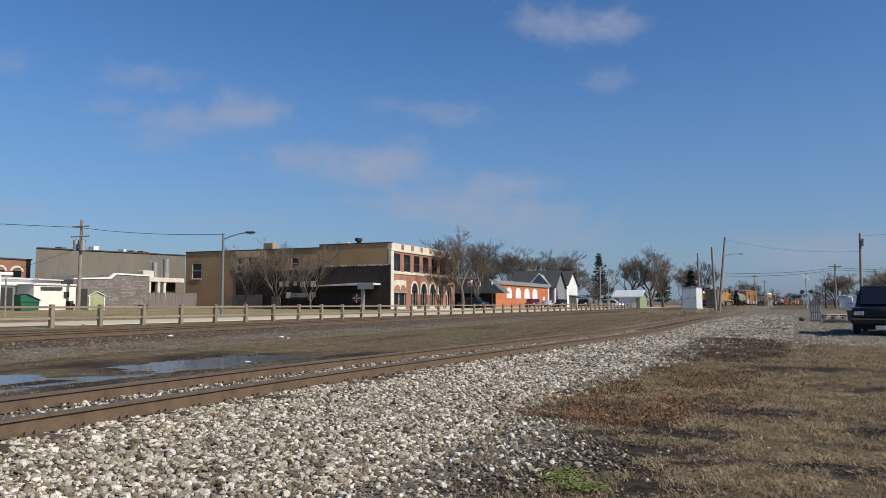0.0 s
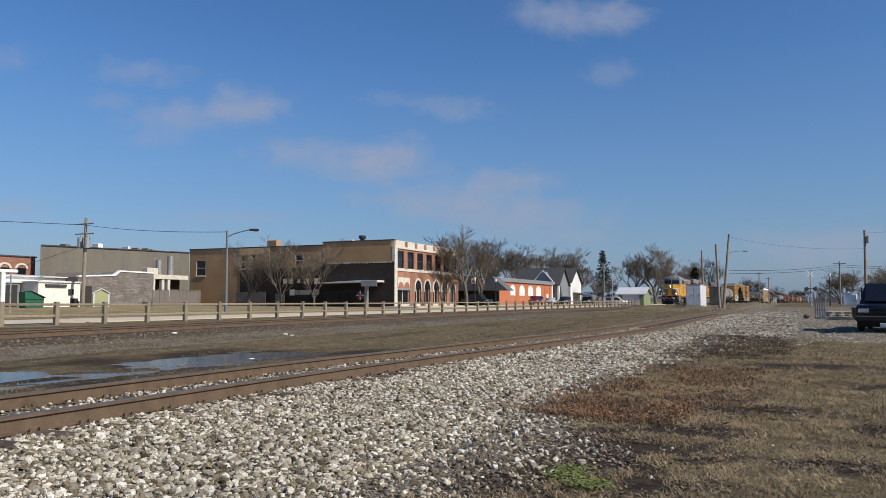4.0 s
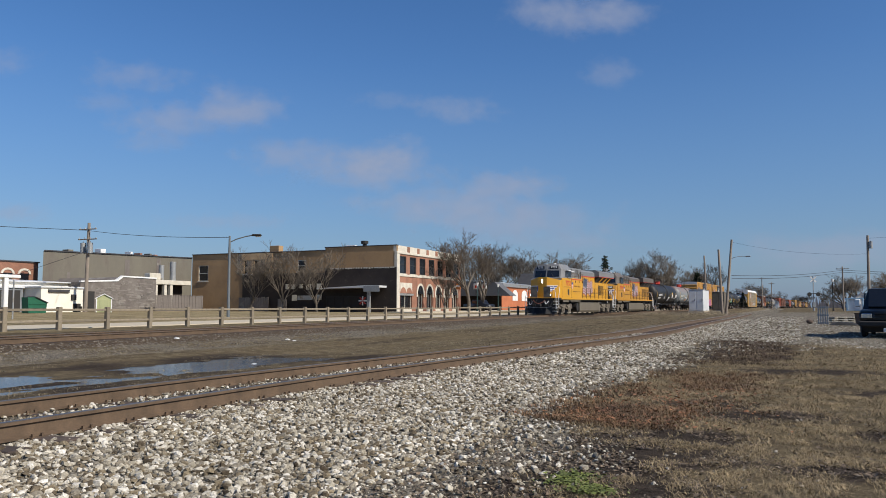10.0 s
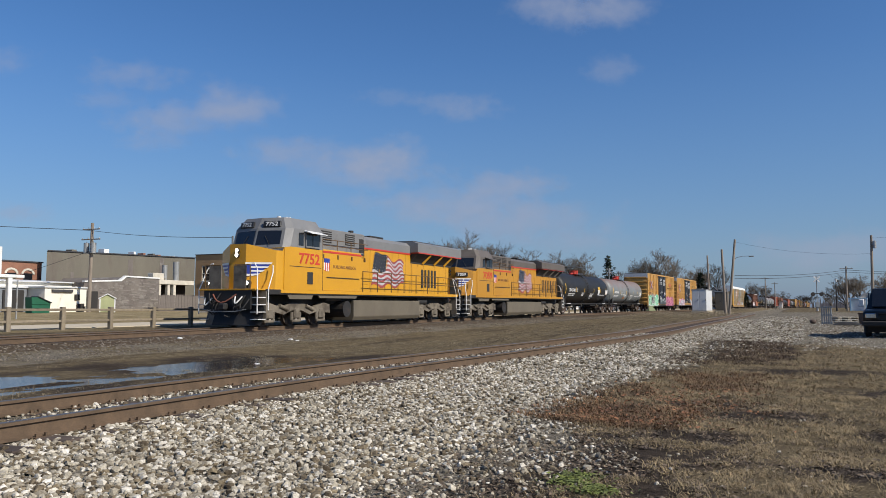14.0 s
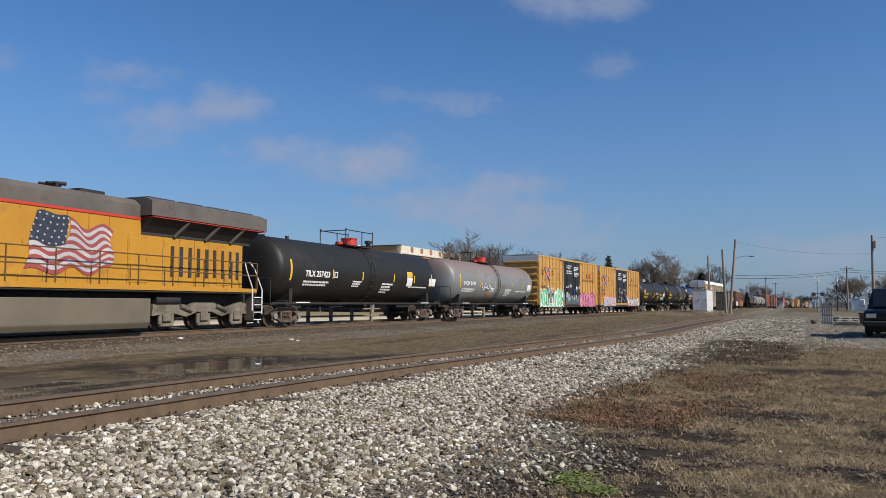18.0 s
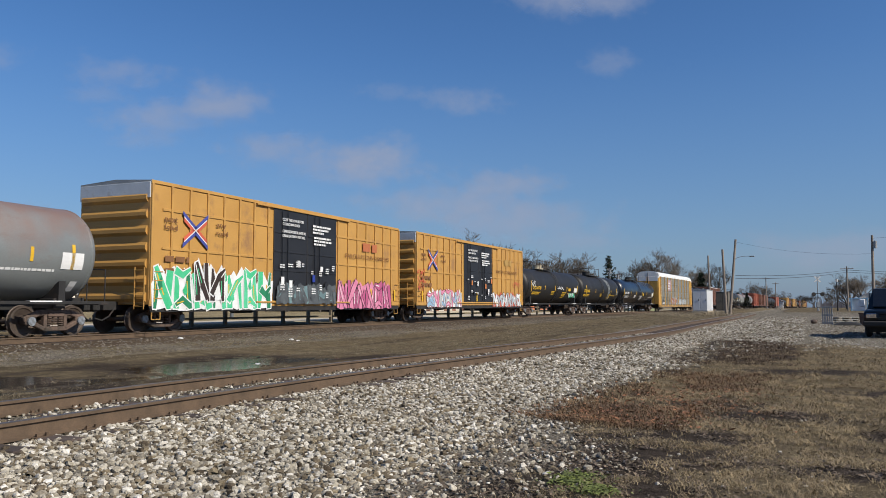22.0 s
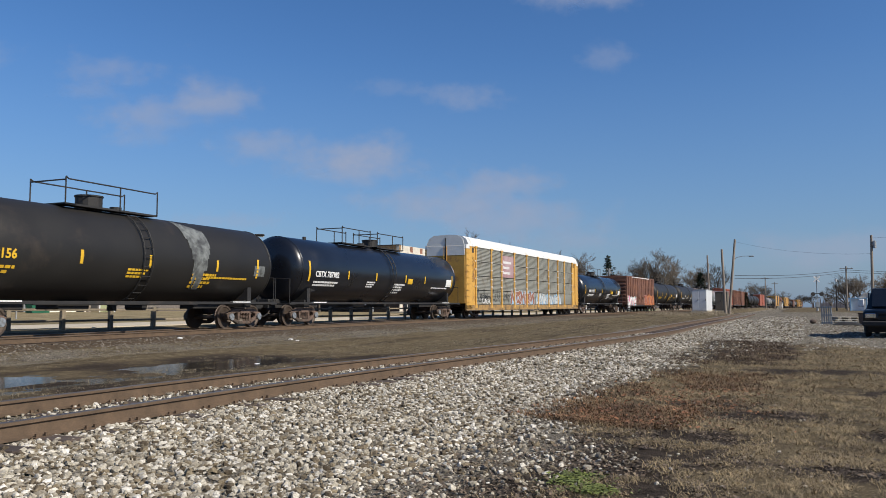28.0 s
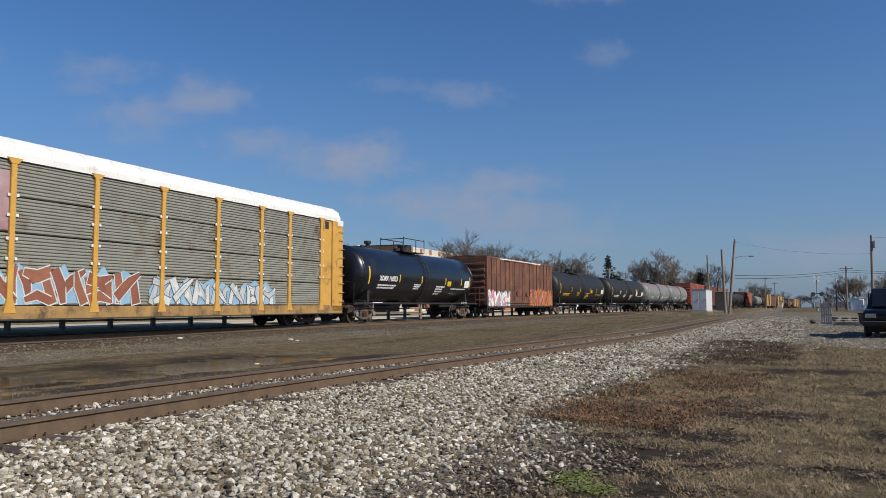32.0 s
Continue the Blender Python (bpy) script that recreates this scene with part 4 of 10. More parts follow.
# ---------------------------------------------------------------- locomotives
def locomotive(number, front, lit, label, paint, roof_paint):
    L = 22.3 if lit else 23.0
    G0 = 0.0 if lit else 0.75        # how far the rear fittings lie farther back
    lo = thing("locomotive", label, "locomotive", group="locomotives at the head of the train")
    # frame and walkway
    bm = bmesh.new()
    box(bm, -1.5, 1.5, 1.0, L - 0.8, 1.36, 1.58, 0.02)
    box(bm, -0.8, 0.8, 0.6, L - 0.5, 0.95, 1.36, 0.03)
    part("frame", bm, M_DARK, lo)
    bm = bmesh.new()
    box(bm, 1.47, 1.53, 2.0, L - 0.8, 1.43, 1.585, 0.005)
    part("side_sill", bm, paint, lo, "yellow side sill")
    bm = bmesh.new()
    box(bm, -1.53, -1.47, 2.0, L - 0.8, 1.43, 1.585, 0.005)
    part("side_sill", bm, paint, lo, "yellow side sill")
    for y0, y1, z0 in ((2.5, 4.6, 1.18), (4.9, 8.6, 1.24)):
        bm = bmesh.new()
        prism(bm, [(y0, 1.42), (y1, 1.42), (y1 - 0.2, z0), (y0 + 0.2, z0)], 1.40, 1.47, "x")
        part("skirt", bm, M_FUEL, lo, "grey underframe skirt")
    # short nose, faceted
    bm = bmesh.new()
    low = [(-1.50, 2.05), (-1.42, 1.72), (-0.42, 0.98), (0.42, 0.98), (1.42, 1.72), (1.50, 2.05)]
    lv = [bm.verts.new((x, y, 1.56)) for x, y in low]
    hv = [bm.verts.new((x, y + 0.05, 3.50 - 0.26 * (abs(x) > 1))) for x, y in low]
    for i in range(5):
        bm.faces.new((lv[i], lv[i + 1], hv[i + 1], hv[i]))
    bl, br = bm.verts.new((-1.5, 2.2, 1.56)), bm.verts.new((1.5, 2.2, 1.56))
    tl, tr = bm.verts.new((-1.5, 2.2, 3.38)), bm.verts.new((1.5, 2.2, 3.38))
    bm.faces.new((lv[0], hv[0], tl, bl))
    bm.faces.new((lv[5], br, tr, hv[5]))
    bm.faces.new(lv[::-1] + [bl, br])
    bm.faces.new((bl, tl, tr, br))
    bmesh.ops.recalc_face_normals(bm, faces=bm.faces)
    nose = part("nose", bm, paint, lo)
    bm = bmesh.new()
    tv = [bm.verts.new((x, y + 0.05, 3.505 - 0.26 * (abs(x) > 1))) for x, y in low]
    bk = [bm.verts.new((-1.5, 2.25, 3.41)), bm.verts.new((1.5, 2.25, 3.41))]
    bm.faces.new(tv + [bk[1], bk[0]])
    bmesh.ops.solidify(bm, geom=bm.faces[:], thickness=-0.02)
    part("nose_top", bm, roof_paint, nose, "grey anti-glare nose top")
    # cab: lower yellow, upper grey with sloped front
    bm = bmesh.new()
    prism(bm, [(2.2, 1.57), (5.2, 1.57), (5.2, 3.46), (2.7, 3.46), (2.2, 3.40)], -1.53, 1.53, "x")
    cab = part("cab", bm, paint, lo)
    bm = bmesh.new()
    b0 = [(-1.53, 2.65), (-1.34, 2.28), (0.0, 2.05), (1.34, 2.28), (1.53, 2.65), (1.53, 5.2), (-1.53, 5.2)]
    mid = [(-1.50, 2.92), (-1.32, 2.56), (0.0, 2.33), (1.32, 2.56), (1.50, 2.92), (1.50, 5.2), (-1.50, 5.2)]
    t0 = [(-1.14, 3.1), (-1.0, 2.85), (0.0, 2.68), (1.0, 2.85), (1.14, 3.1), (1.14, 5.2), (-1.14, 5.2)]
    r0 = [bm.verts.new((x, y, z)) for (x, y), z in zip(b0, (3.461, 3.40, 3.40, 3.40, 3.461, 3.461, 3.461))]
    r1 = [bm.verts.new((x, y, 4.28)) for x, y in mid]
    r2 = [bm.verts.new((x, y, 4.78)) for x, y in t0]
    for a, c in ((r0, r1), (r1, r2)):
        for i in range(7):
            bm.faces.new((a[i], a[(i + 1) % 7], c[(i + 1) % 7], c[i]))
    bm.faces.new(r2)
    bm.faces.new(r0[::-1])
    bmesh.ops.recalc_face_normals(bm, faces=bm.faces)
    part("cab_roof", bm, roof_paint, cab, "grey cab roof with windscreen frame")
    # windscreens and side windows
    def pane(corners, name="window", ma=None):
        q = bmesh.new()
        q.faces.new([q.verts.new(c) for c in corners])
        bmesh.ops.recalc_face_normals(q, faces=q.faces)
        bmesh.ops.solidify(q, geom=q.faces[:], thickness=0.03)
        return part(name, q, ma or M_WINDOW, cab)

    def front_y(x, z):
        return 2.05 + 0.23 * abs(x) / 1.33 + 0.28 * (z - 3.4) / 0.88 - 0.012
    for s in (-1, 1):
        pane([(s * x, front_y(x, z), z) for x, z in ((0.07, 3.54), (1.2, 3.56), (1.18, 4.16), (0.07, 4.18))], "windscreen")
        bm = bmesh.new()
        tube(bm, (s * 0.75, front_y(0.75, 3.5) - 0.03, 3.5), (s * 0.45, front_y(0.45, 3.95) - 0.03, 3.95), 0.012, seg=5)
        part("wiper", bm, M_DARK, cab)
    for s in (-1, 1):
        x = s * 1.545
        pane([(x, 3.25, 3.56), (x, 3.62, 3.56), (x, 3.62, 4.15), (x, 3.29, 4.12)], "side_window")
        for y0, y1 in ((3.8, 4.28), (4.34, 4.86)):
            part("side_window", nbox(min(x, x + s * 0.03), max(x, x + s * 0.03), y0, y1, 3.56, 4.12), M_WINDOW, cab)
        bm = bmesh.new()
        prism(bm, [(s * 1.45, 4.28), (s * 1.92, 4.12), (s * 1.92, 4.10), (s * 1.45, 4.22)], 3.7, 5.0, "y")
        part("sunshade", bm, M_WHITE if lit else roof_paint, cab, "pale sunshade" if lit else "grey sunshade")
        bm = bmesh.new()
        box(bm, min(x, x + s * 0.04), max(x, x + s * 0.04), 3.74, 3.8, 3.54, 4.16)
        box(bm, min(x, x + s * 0.04), max(x, x + s * 0.04), 4.86, 4.92, 3.54, 4.16)
        box(bm, min(x, x + s * 0.05), max(x, x + s * 0.05), 3.74, 4.92, 3.49, 3.56)
        part("window_frame", bm, roof_paint, cab)
    # number boards, over the windscreen or on the nose
    for s in (-1, 1):
        bm = bmesh.new()
        box(bm, -0.42, 0.42, -0.05, 0.05, -0.14, 0.14, 0.03)
        nb = part("number_board", bm, M_BLACKP, cab, m=pose(s * 0.66, 2.50, 4.46, -12, 0, s * 10) if lit else pose(s * 0.80, 1.24, 2.98, 0, 0, s * 36.5))
        me = letters(number, 0.19, 0.58, bold=0.012)
        part("digits", me, M_WHITE, nb, m=Matrix.Translation((-0.29, -0.054, -0.095)) @ FRONT)
    for x, y, r, h in ((0.5, 3.2, 0.09, 0.12), (-0.4, 3.6, 0.12, 0.1), (0.2, 4.2, 0.07, 0.2), (0.85, 3.5, 0.06, 0.09)):
        bm = bmesh.new()
        tube(bm, (x, y, 4.76), (x, y, 4.76 + h), r, seg=10)
        part("antenna_dome", bm, M_WHITE, cab, "white antenna dome")
    bm = bmesh.new()
    for k in range(3):
        tube(bm, (-0.2 + 0.16 * k, 4.6, 4.9), (-0.2 + 0.16 * k, 5.0, 4.9), 0.035, 0.07, seg=10)
    box(bm, -0.3, 0.3, 4.75, 4.85, 4.76, 4.88)
    part("air_horn", bm, roof_paint, cab, "grey air horn")
    # equipment hood
    bm = bmesh.new()
    box(bm, -1.5, 1.5, 5.2, 8.85, 1.57, 3.52, 0.03)
    part("electrical_cabinet", bm, paint, lo)
    bm = bmesh.new()
    box(bm, -1.02, 1.02, 5.2, 15.5 + G0, 1.57, 3.84, 0.02)
    box(bm, -1.02, 1.02, 15.5 + G0, 21.15 + G0, 1.57, 3.35, 0.02)
    hood = part("hood", bm, paint, lo)
    bm = bmesh.new()
    prism(bm, [(-1.04, 3.92), (-1.04, 4.34), (-0.8, 4.54), (0.8, 4.54), (1.04, 4.34), (1.04, 3.92)], 5.2, 15.5 + G0, "y")
    part("hood_roof", bm, roof_paint, hood)
    bm = bmesh.new()
    box(bm, -1.045, 1.045, 5.2, 15.5 + G0, 3.84, 3.925)
    part("stripe", bm, M_RED, hood, "red stripe under the grey roof")
    part("stripe", nbox(-1.57, 1.57, 15.5 + G0, 22.0 + G0, 3.93, 3.99 if lit else 3.955), M_RED, hood)
    part("stripe", nbox(-1.512, 1.512, 5.2, 8.86, 3.36, 3.45), M_RED, hood)
    # dynamic brake boxes with grilles
    bm = bmesh.new()
    box(bm, -1.2, 1.2, 5.25, 9.7, 3.45, 4.56, 0.04)
    db = part("brake_grid_box", bm, roof_paint, lo)
    for y0 in (5.55, 7.75):
        gr_ = part("grille", nbox(1.19, 1.206, y0, y0 + 0.95, 3.88, 4.44), M_GRILLE, db)
        for k in range(5):
            part("slat", nbox(1.2, 1.23, y0 + 0.02, y0 + 0.93, 3.93 + k * 0.1, 3.97 + k * 0.1), roof_paint, gr_)
    part("panel", nbox(1.19, 1.21, 9.15, 9.6, 3.6, 4.3), M_GRILLE, db)
    if not lit:
        gr_ = part("grille", nbox(1.19, 1.206, 6.66, 7.6, 3.88, 4.44), M_GRILLE, db)
        for k in range(5):
            part("slat", nbox(1.2, 1.23, 6.68, 7.58, 3.93 + k * 0.1, 3.97 + k * 0.1), roof_paint, gr_)
        bm = bmesh.new()
        for k in range(5):
            tube(bm, (-0.32 + 0.16 * k, 13.2 - 0.12 * (k % 2), 4.76), (-0.32 + 0.16 * k, 13.55 + 0.1 * (k % 3), 4.76), 0.03, 0.07, seg=10)
        box(bm, -0.42, 0.42, 13.25, 13.35, 4.54, 4.76, 0.02)
        part("hood_horn", bm, M_DARK, hood, "black five-chime horn")
    # radiator wings
    bm = bmesh.new()
    prism(bm, [(-1.02, 3.35), (-1.02, 3.45), (-1.5, 3.93), (1.5, 3.93), (1.02, 3.45), (1.02, 3.35)], 15.5 + G0, 21.6 + G0, "y")
    part("radiator_intake", bm, M_GRILLE, lo, "dark sloping radiator intake")
    bm = bmesh.new()
    prism(bm, [(-1.55, 3.99), (-1.55, 4.50), (-1.2, 4.64), (1.2, 4.64), (1.55, 4.50), (1.55, 3.99)], 15.4 + G0, 22.05 + G0, "y")
    rad = part("radiator_housing", bm, roof_paint, lo)
    bm = bmesh.new()
    for k in range(4):
        box(bm, -1.1, 1.1, 15.7 + G0 + k * 1.55, 17.05 + G0 + k * 1.55, 4.62, 4.70, 0.02)
    part("radiator_fan_grilles", bm, M_GRILLE, rad)
    for s in (-1, 1):
        for y in (17.2, 18.9, 20.4):
            bm = bmesh.new()
            tube(bm, (s * 1.05, y + G0 - 0.12, 3.38), (s * 1.5, y + G0 + 0.12, 3.92), 0.07, seg=6)
            part("wing_brace", bm, paint if lit else roof_paint, rad)
    bm = bmesh.new()
    box(bm, -0.5, 0.5, 11.6 + 3.3 * G0, 13.1 + 2.7 * G0, 4.52, 4.70, 0.03)
    part("exhaust_stack", bm, M_DARK, hood)
    part("roof_hatch", nbox(-0.3, 0.3, 10.0, 10.5, 4.52, 4.66, 0.03), M_DARK, hood)
    bm = bmesh.new()
    tube(bm, (0.5, 9.5, 4.5), (0.5, 9.5, 4.78), 0.14, seg=10)
    part("roof_vent", bm, M_DARK, hood)
    # seams between the hood panels
    for k in range(15):
        y = 9.0 + 0.83 * k
        part("panel_seam", nbox(1.018, 1.0235, y - 0.012, y + 0.012, 1.62, 3.82 if y < 15.4 else 3.33), M_SEAM, hood)
    part("panel_seam", nbox(1.018, 1.0235, 9.0, 21.0, 1.78, 1.80), M_SEAM, hood)
    # hood doors, slots and lines
    for y0, y1, z0, z1 in ((9.3, 10.4, 2.0, 3.3), (10.6, 11.7, 1.75, 3.7), (15.7, 16.6, 1.7, 3.2), (19.6 + 0.9 * G0, 20.4 + 0.9 * G0, 1.7, 3.2)):
        bm = bmesh.new()
        box(bm, 1.02, 1.036, y0, y1, z0, z1, 0.01)
        box(bm, 1.03, 1.055, y1 - 0.12, y1 - 0.06, (z0 + z1) / 2, (z0 + z1) / 2 + 0.12)
        part("hood_door", bm, paint, hood)
    for i in range(5 if lit else 9):
        bm = bmesh.new()
        box(bm, 1.02, 1.045, 16.95 + G0 + 0.47 * i, 17.2 + G0 + 0.47 * i - 0.09 * (not lit), 1.95 + 0.03 * (i % 2), 3.05)
        part("louvre", bm, M_GRILLE, hood)
    bm = bmesh.new()
    box(bm, 1.5, 1.512, 3.95, 4.4, 1.85, 2.4)
    box(bm, 1.5, 1.506, 2.6, 5.1, 2.60, 2.63)
    box(bm, 1.5, 1.508, 5.55, 8.6, 2.20, 2.23)
    box(bm, 1.5, 1.508, 5.2, 5.225, 1.6, 3.5)
    part("access_panel", bm, M_GRILLE, cab, m=Matrix.Translation((0.03, 0, 0)))
    # markings
    writing(lo, number, M_RED, 1.535, 3.3, 2.74, 0.50, 1.66, "red road number", bold=0.02, name="road_number")
    writing(lo, "BUILDING AMERICA", M_LETTER, 1.505, 6.2, 2.66, 0.16, 2.1, "small dark lettering")
    bm = bmesh.new()
    prism(bm, [(5.36, 3.1), (5.86, 3.1), (5.86, 2.9), (5.36, 2.9)], 1.502, 1.508, "x")
    em = part("emblem", bm, M_BLUE, lo, "red, white and blue shield emblem")
    for i in range(6):
        bm = bmesh.new()
        d = 0.06 if i in (0, 5) else 0.0
        box(bm, 1.502, 1.508, 5.36 + i * 0.083, 5.443 + i * 0.083, 2.5 + d, 2.9)
        part("stripe", bm, M_RED if i % 2 else M_WHITE, em)
    # waving flag on the hood: stripes in wavy bands
    fl = part("flag_field", nbox(1.037, 1.04, 12.3, 12.4, 3.0, 3.1), M_BLUE, lo, "painted waving striped flag")
    def wave(u, v):
        """Where a point of the flag lies on the hood: a tall canton, folds, a ragged fly."""
        y = (11.05 if lit else 12.0) + (3.5 if lit else 2.95) * u - 0.35 * (1 - v) * (1 - u) + 0.10 * math.sin(v * 7 + u * 6)
        z = 1.92 + 1.72 * v + 0.17 * math.sin(u * 14.0 + 0.6 + v * 1.2) * (0.55 + 0.45 * u) + 0.20 * math.sin(min(1.0, u * 2.4) * 3.1) * v - 0.30 * u * v + 0.10 * u * (1 - v)
        return y, z
    for s in range(13):
        bm = bmesh.new()
        v0, v1 = s / 13, (s + 1) / 13
        u0 = 0.42 if s >= 6 else 0.0
        k = 16
        rows = []
        for i in range(k + 1):
            u = u0 + (1 - u0) * i / k
            (ya, za), (yb, zb_) = wave(u, v0), wave(u, v1)
            rows.append((bm.verts.new((1.040, ya, za)), bm.verts.new((1.040, yb, zb_))))
        for a, c in zip(rows, rows[1:]):
            bm.faces.new((a[0], c[0], c[1], a[1]))
        bmesh.ops.recalc_face_normals(bm, faces=bm.faces)
        bmesh.ops.solidify(bm, geom=bm.faces[:], thickness=0.006)
        part("flag_stripe", bm, M_FLAGRED if s % 2 == 0 else M_FLAGWHITE, fl)
    bm = bmesh.new()
    rows = []
    for i in range(9):
        u = 0.42 * i / 8
        (ya, za), (yb, zb_) = wave(u, 6 / 13), wave(u, 1.0)
        rows.append((bm.verts.new((1.042, ya, za)), bm.verts.new((1.042, yb, zb_))))
    for a, c in zip(rows, rows[1:]):
        bm.faces.new((a[0], c[0], c[1], a[1]))
    bmesh.ops.solidify(bm, geom=bm.faces[:], thickness=0.008)
    part("canton", bm, M_FLAGBLUE, fl)
    star_me = as_mesh(nbox(-0.005, 0.005, -0.026, 0.026, -0.026, 0.026), "star")
    star_me.materials.append(M_FLAGWHITE)
    for i in range(6):
        for j in range(5):
            y, z = wave(0.42 * (i + 0.5) / 6, 6 / 13 + (7 / 13) * (j + 0.5) / 5)
            part("star", star_me, None, fl, m=pose(1.051, y, z))
    # wings on the nose: bars sloping along the facets
    for s in (-1, 1):
        m = Matrix.Translation((s * 0.42, 0.985, 0)) @ pose(0, 0, 0, 0, 0, s * math.degrees(math.atan2(0.74, 1.0)))
        bm = bmesh.new()
        prism(bm, [(0, 2.72), (s * 1.12, 2.72), (s * 1.05, 2.64), (0, 2.64)], -0.012, -0.02, "y", m)
        prism(bm, [(s * 0.2, 2.55), (s * 0.98, 2.55), (s * 0.9, 2.48), (s * 0.2, 2.48)], -0.012, -0.02, "y", m)
        prism(bm, [(s * 0.2, 2.39), (s * 0.8, 2.39), (s * 0.7, 2.32), (s * 0.2, 2.32)], -0.012, -0.02, "y", m)
        prism(bm, [(s * 0.02, 2.22), (s * 0.6, 2.25), (s * 0.5, 2.18), (s * 0.02, 2.12)], -0.012, -0.02, "y", m)
        wg = part("wing_emblem", bm, M_WHITE, nose, "white-edged blue wing on the nose")
        bm = bmesh.new()
        prism(bm, [(0, 2.64), (s * 1.04, 2.64), (s * 0.5, 2.2), (0, 2.14)], -0.004, -0.012, "y", m)
        part("wing_field", bm, M_BLUE, wg)
    # lights
    for z in (3.02, 3.22):
        bm = bmesh.new()
        tube(bm, (0, 0.93, z), (0, 1.06, z), 0.1, seg=14)
        part("headlight_case", bm, M_DARK, nose)
        bm = bmesh.new()
        tube(bm, (0, 0.915, z), (0, 0.935, z), 0.078, seg=14)
        part("headlight", bm, M_LAMP if lit else M_CHROME, nose, "lit headlight" if lit else "headlight")
    for s in (-1, 1):
        bm = bmesh.new()
        tube(bm, (s * 0.92, 0.42, 1.83), (s * 0.92, 0.62, 1.83), 0.12, seg=14)
        box(bm, s * 0.92 - 0.09, s * 0.92 + 0.09, 0.45, 0.62, 1.58, 1.75)
        dl = part("ditch_light", bm, M_DARK, lo)
        bm = bmesh.new()
        tube(bm, (s * 0.92, 0.40, 1.83), (s * 0.92, 0.425, 1.83), 0.095, seg=14)
        part("lens", bm, M_LAMP if lit else M_CHROME, dl)
    # front platform, end plate, plough, steps
    bm = bmesh.new()
    box(bm, -1.45, 1.45, 0.33, 1.9, 1.53, 1.59, 0.01)
    part("front_platform", bm, paint, lo)
    part("end_plate", nbox(-1.2, 1.2, 0.36, 0.44, 0.75, 1.53), M_DARK, lo)
    for x0, x1 in ((-0.95, -0.32), (0.32, 0.95)):
        part("platform_gate", nbox(x0, x1, 0.36, 0.40, 1.59, 2.55), M_TRUCK, lo, "grey end gate panel")
    for k, (x0, x1, dz, ma) in enumerate(((-0.9, -0.3, 0.45, M_DARK), (-0.7, 0.5, 0.35, M_MAROON), (0.3, 0.95, 0.5, M_DARK), (0.45, 0.8, 0.28, M_WHITE), (-1.1, -0.75, 0.3, M_SILVER), (0.7, 1.15, 0.4, M_DARK))):
        bm = bmesh.new()
        bent(bm, [(x0 + (x1 - x0) * q / 6, 0.33 - 0.22 * math.sin(math.pi * q / 6), 1.42 - 0.05 * k - dz * math.sin(math.pi * q / 6)) for q in range(7)], 0.03, 6)
        part("hose", bm, ma, lo)
    for s in (-1, 1):
        bm = bmesh.new()
        bent(bm, [(s * 1.15, 0.38, 1.58), (s * 1.15, 0.38, 2.58), (s * 0.36, 0.38, 2.58)], 0.022)
        bent(bm, [(s * 1.15, 0.38, 2.1), (s * 0.36, 0.38, 2.1)], 0.016)
        part("end_railing", bm, M_RAILING, lo)
        bm = bmesh.new()
        for k in range(3):
            x_ = s * (0.42 + 0.16 * k)
            bent(bm, [(x_, 0.36, 1.05), (x_ + s * 0.03, 0.22, 0.9), (x_ + s * 0.06, 0.2, 0.68), (x_ - s * 0.1, 0.26, 0.52)], 0.028, 6)
            tube(bm, (x_, 0.34, 1.02), (x_, 0.30, 1.12), 0.05, seg=8)
        part("air_hose", bm, M_DARK, lo)
    bm = bmesh.new()
    bent(bm, [(1.1, 0.2, 0.75), (0.6, 0.12, 0.66), (-0.6, 0.12, 0.66), (-1.1, 0.2, 0.75)], 0.02, 6)
    part("uncoupling_lever", bm, M_GALV, lo, "pale uncoupling lever")
    bm = bmesh.new()
    lo_pts = [(-1.45, 0.75), (-0.55, 0.12), (0.55, 0.12), (1.45, 0.75)]
    a = [bm.verts.new((x, y, 0.10)) for x, y in lo_pts]
    c = [bm.verts.new((x, y + 0.28, 0.92)) for x, y in lo_pts]
    for i in range(3):
        bm.faces.new((a[i], a[i + 1], c[i + 1], c[i]))
    bmesh.ops.solidify(bm, geom=bm.faces[:], thickness=0.05)
    part("plough", bm, M_PLOW, lo, "black snow plough")
    for y_end, sg in ((0.35, 1), (L - 0.35, -1)):
        for s in (-1, 1):
            bm = bmesh.new()
            box(bm, s * 1.1 if s > 0 else -1.52, s * 1.1 if s < 0 else 1.52, y_end + sg * 0.62, y_end + sg * 0.66, 0.3, 1.5)
            st = part("step_well", bm, M_TRUCK, lo)
            for k in range(4):
                bm = bmesh.new()
                box(bm, s * 1.32 - 0.2, s * 1.32 + 0.2, y_end + (0.1 if sg > 0 else -0.6), y_end + (0.6 if sg > 0 else -0.1), 0.32 + k * 0.30, 0.35 + k * 0.30)
                part("step", bm, M_WHITE, st, "white-edged step")
            bm = bmesh.new()
            y1, y2 = y_end + sg * 0.05, y_end + sg * 0.75
            bent(bm, [(s * 1.5, y1, 0.55), (s * 1.5, y1, 1.55), (s * 1.3, y1 + sg * 0.25, 2.4), (s * 1.12, y1 + sg * 0.3, 2.66), (s * 1.0, y1 + sg * 0.3, 2.66)], 0.024)
            bent(bm, [(s * 1.53, y2, 0.7), (s * 1.53, y2, 1.6), (s * 1.5, y2 + sg * 0.35, 2.3), (s * 1.45, y2 + sg * 0.4, 2.6)], 0.024)
            part("grab_rail", bm, M_WHITE, lo, "white grab rail")
